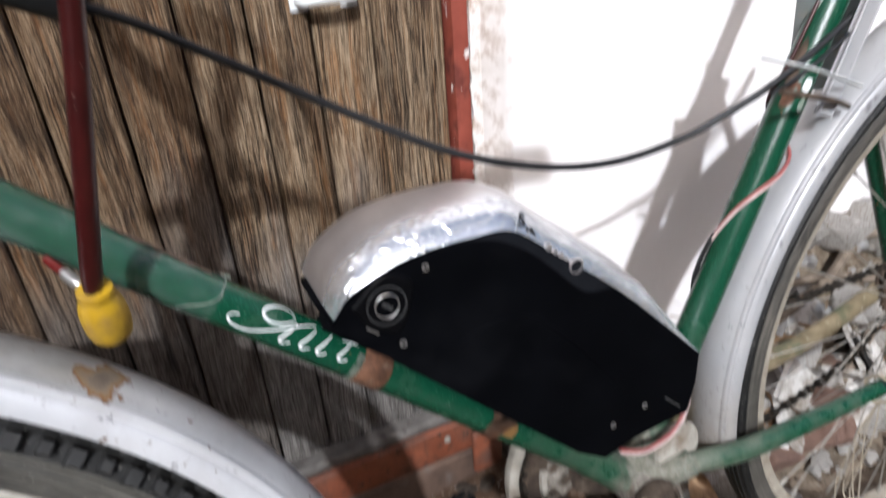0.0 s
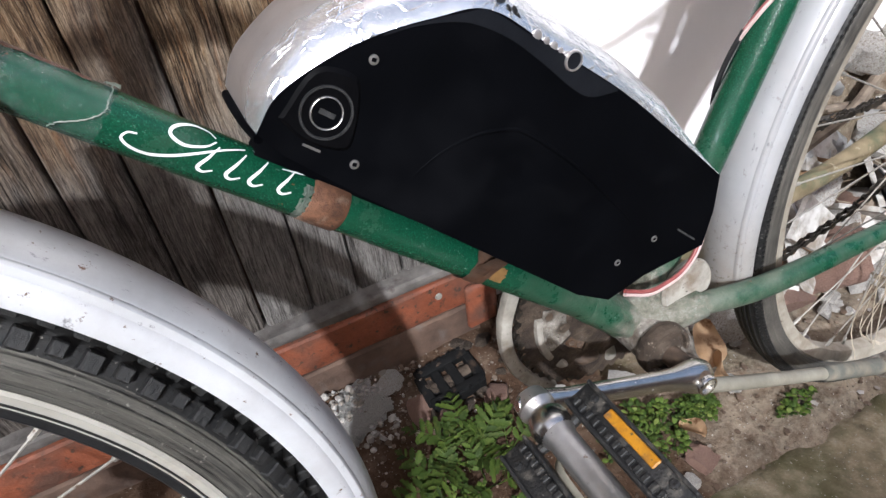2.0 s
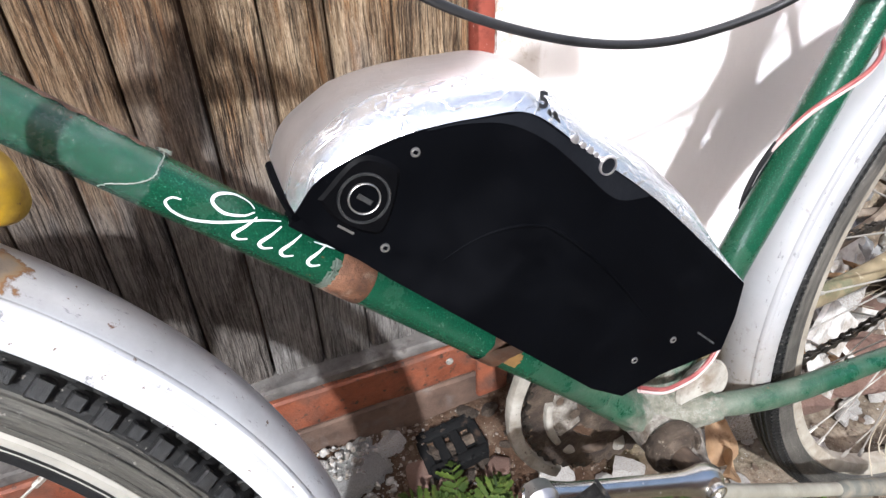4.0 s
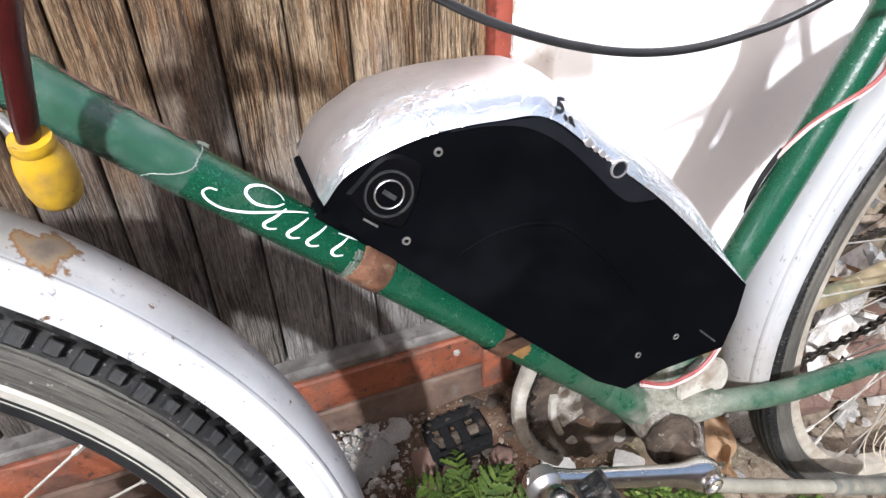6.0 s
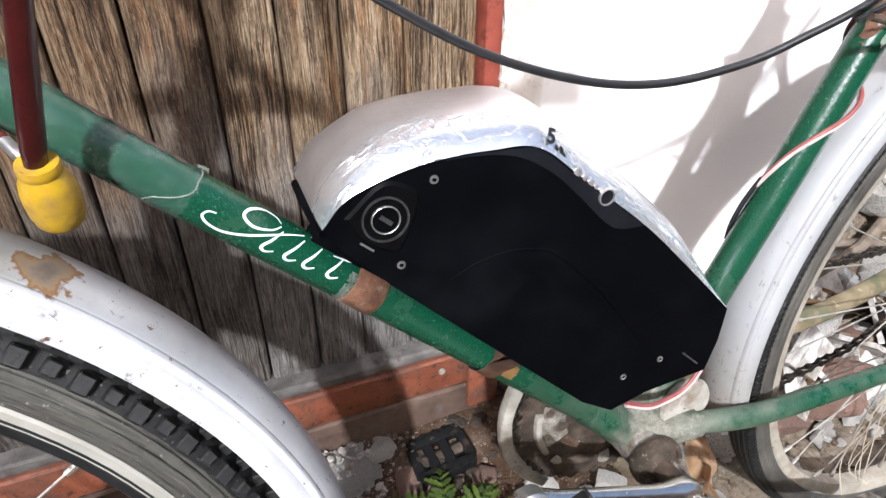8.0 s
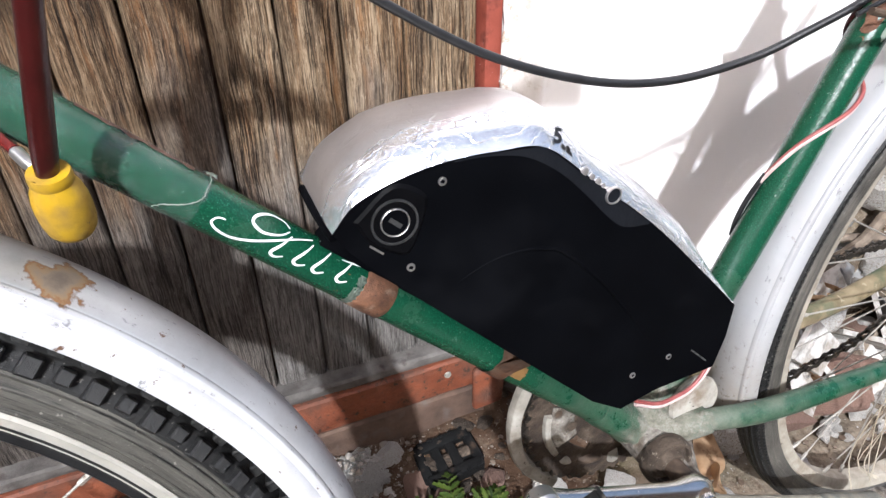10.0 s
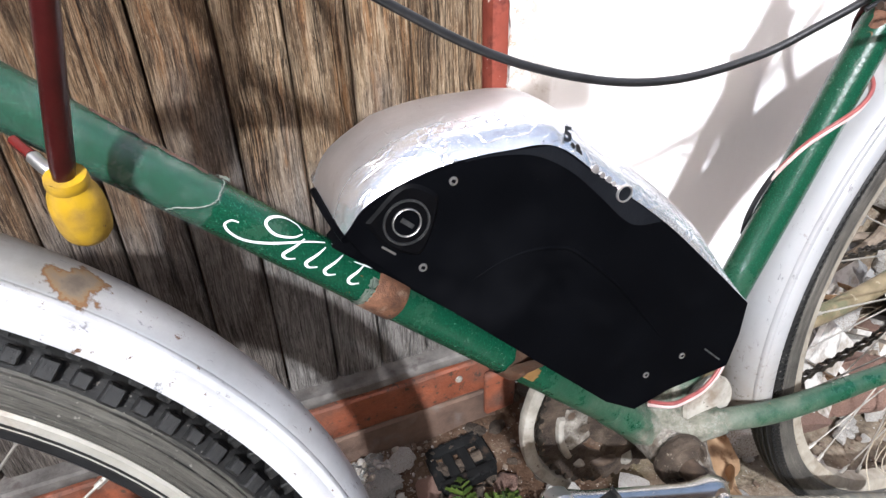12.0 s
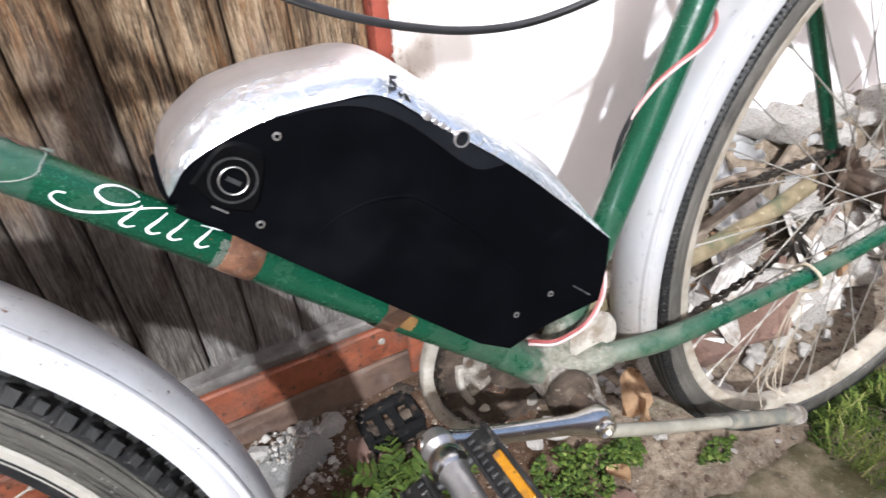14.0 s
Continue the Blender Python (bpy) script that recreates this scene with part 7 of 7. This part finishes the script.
def clover(x, y, rx, ry, n, label, hmax=0.03):
    bm = BMn()
    for k in range(n):
        a, q = rng.uniform(0, 2 * math.pi), math.sqrt(rng.random())
        px, py = x + rx * q * math.cos(a), y + ry * q * math.sin(a)
        h = hmax * rng.uniform(0.3, 1) * (1.1 - 0.6 * q)
        base = Vector((px, py, ground_z(px, py)))
        topq = base + Vector((rng.uniform(-.006, .006), rng.uniform(-.006, .006), h))
        sweep(bm, [base, topq], 0.0005, 3, cap=False)
        for j in range(3):
            b = 2 * math.pi * j / 3 + rng.uniform(0, 1)
            leaflet(bm, topq, Vector((math.cos(b), math.sin(b), rng.uniform(-.1, .5))).normalized(), Vector((0, 0, 1)), rng.uniform(0.005, 0.0115), rng.uniform(0.0018, 0.0036))
    tagged(part("ground_cover", bm, MOSS, sharp=3), label, "plants", kind="stuff")


weed(0.253, 0.452, (78, 25, 140, 210, 300), 0.105, "green feathery weed growing by the stones")
weed(0.215, 0.430, (120, 175, 60, 250), 0.095, "green feathery weed growing by the stones")
weed(0.300, 0.430, (70, 10, 130, 290), 0.095, "green feathery weed growing by the stones")
weed(0.262, 0.405, (200, 330, 90), 0.085, "green feathery weed growing by the stones")
weed(0.318, 0.472, (60, 120), 0.06, "small green feathery weed")
clover(0.255, 0.405, 0.085, 0.055, 24, "low bright green clover leaves")
clover(0.462, 0.362, 0.056, 0.046, 130, "low bright green clover leaves by the pedal")
clover(0.548, 0.358, 0.025, 0.02, 110, "small tuft of green clover")
clover(0.905, 0.225, 0.115, 0.075, 900, "low green grass and moss on the path edge", 0.022)
clover(0.66, 0.30, 0.03, 0.015, 30, "sparse green tufts", 0.010)
bm = BMn()
for k in range(2600):
    x = rng.uniform(0.775, 1.10)
    y = rng.uniform(0.13, 0.285) + 0.02 * noise.noise(Vector((x * 14, 0, 3)))
    if noise.noise(Vector((x * 16, y * 16, 8))) < -0.22:
        continue
    q = Vector((x, y, ground_z(x, y) if y > 0.26 else 0.002))
    L = rng.uniform(0.008, 0.022)
    a = rng.uniform(0, 6.3)
    d = Vector((math.cos(a) * 0.6, math.sin(a) * 0.6, 1)) * L
    s = Vector((-math.sin(a), math.cos(a), 0)) * 0.0011
    v = [bm.verts.new(q - s), bm.verts.new(q + s), bm.verts.new(q + d * 0.6 + s * 0.8), bm.verts.new(q + d * 0.6 - s * 0.8), bm.verts.new(q + d + Vector((math.cos(a), math.sin(a), -.3)) * L * 0.3)]
    bm.faces.new((v[0], v[1], v[2], v[3]))
    bm.faces.new((v[3], v[2], v[4]))
tagged(part("grass", bm, GRASS, sharp=3), "short green grass blades by the path", "grass", kind="stuff")


def dry_leaf(x, y, z, size, rx, ry, rz, label):
    bm = BMn()
    n1, n2 = 10, 6
    vs = []
    for i in range(n1 + 1):
        f = i / n1
        w = math.sin(math.pi * min(1, f * 0.96 + 0.02)) ** 0.7 * 0.42
        vs.append([bm.verts.new(Vector((size * (f - 0.5), size * w * (2 * j / n2 - 1), size * (0.22 * (2 * j / n2 - 1) ** 2 + 0.12 * math.sin(f * 5) + 0.03 * noise.noise(Vector((i, j, 0)) * 0.6))))) for j in range(n2 + 1)])
    for i in range(n1):
        for j in range(n2):
            bm.faces.new((vs[i][j], vs[i + 1][j], vs[i + 1][j + 1], vs[i][j + 1]))
    bmesh.ops.solidify(bm, geom=bm.faces[:], thickness=0.0008)
    tagged(part("dry_leaf", bm, LEAF_DRY, m=pose(x, y, z, rx, ry, rz)), label, "leaf", "dry leaves")


dry_leaf(0.585, 0.405, 0.055, 0.068, 40, -35, 40, "curled tan dry leaf caught under the frame")
dry_leaf(0.580, 0.372, 0.045, 0.050, 62, 12, 35, "crumpled pale tan dry leaf by the crank")
dry_leaf(0.42, 0.30, 0.004, 0.03, 0, 0, 40, "small brown dry leaf on the soil")
dry_leaf(0.515, 0.335, 0.0, 0.035, 10, 0, 110, "small brown dry leaf on the soil")
for k in range(8):
    x, y = rng.uniform(0.72, 1.2), rng.uniform(0.44, 0.56)
    dry_leaf(x, y, ground_z(x, y) + 0.04, rng.uniform(0.04, 0.07), rng.uniform(-40, 40), rng.uniform(-40, 40), rng.uniform(0, 360), "brown dry leaf on the rubble heap")

# small pale pull on the door
pull = empty("door_pull", pose(0.23, 0.648, 0.724), "small pale painted pull on the plank door", "door handle")
part("bar", sweep(BMn(), spline([(-0.026, 0.006, 0), (-0.024, -0.012, 0), (-0.012, -0.017, 0.001), (0.012, -0.017, 0.001), (0.024, -0.012, 0), (0.026, 0.006, 0)], 5), 0.0058, 12), WHITE_PAINT, pull)
for s in (-1, 1):
    part("foot_plate", box(BMn(), s * 0.026 - 0.009, s * 0.026 + 0.009, 0.004, 0.008, -0.010, 0.010, 0.001), WHITE_PAINT, pull)

stone(0.487, 0.435, 0.026, STONES[2], "pale wedge of stone lying under the crank", "rubble heap", 0.35)

# large pale pieces leaning on the heap behind the wheel
shard(0.835, 0.452, 0.115, 0.070, 66, 4, 8)
shard(0.815, 0.440, 0.060, 0.055, 52, -6, 40)
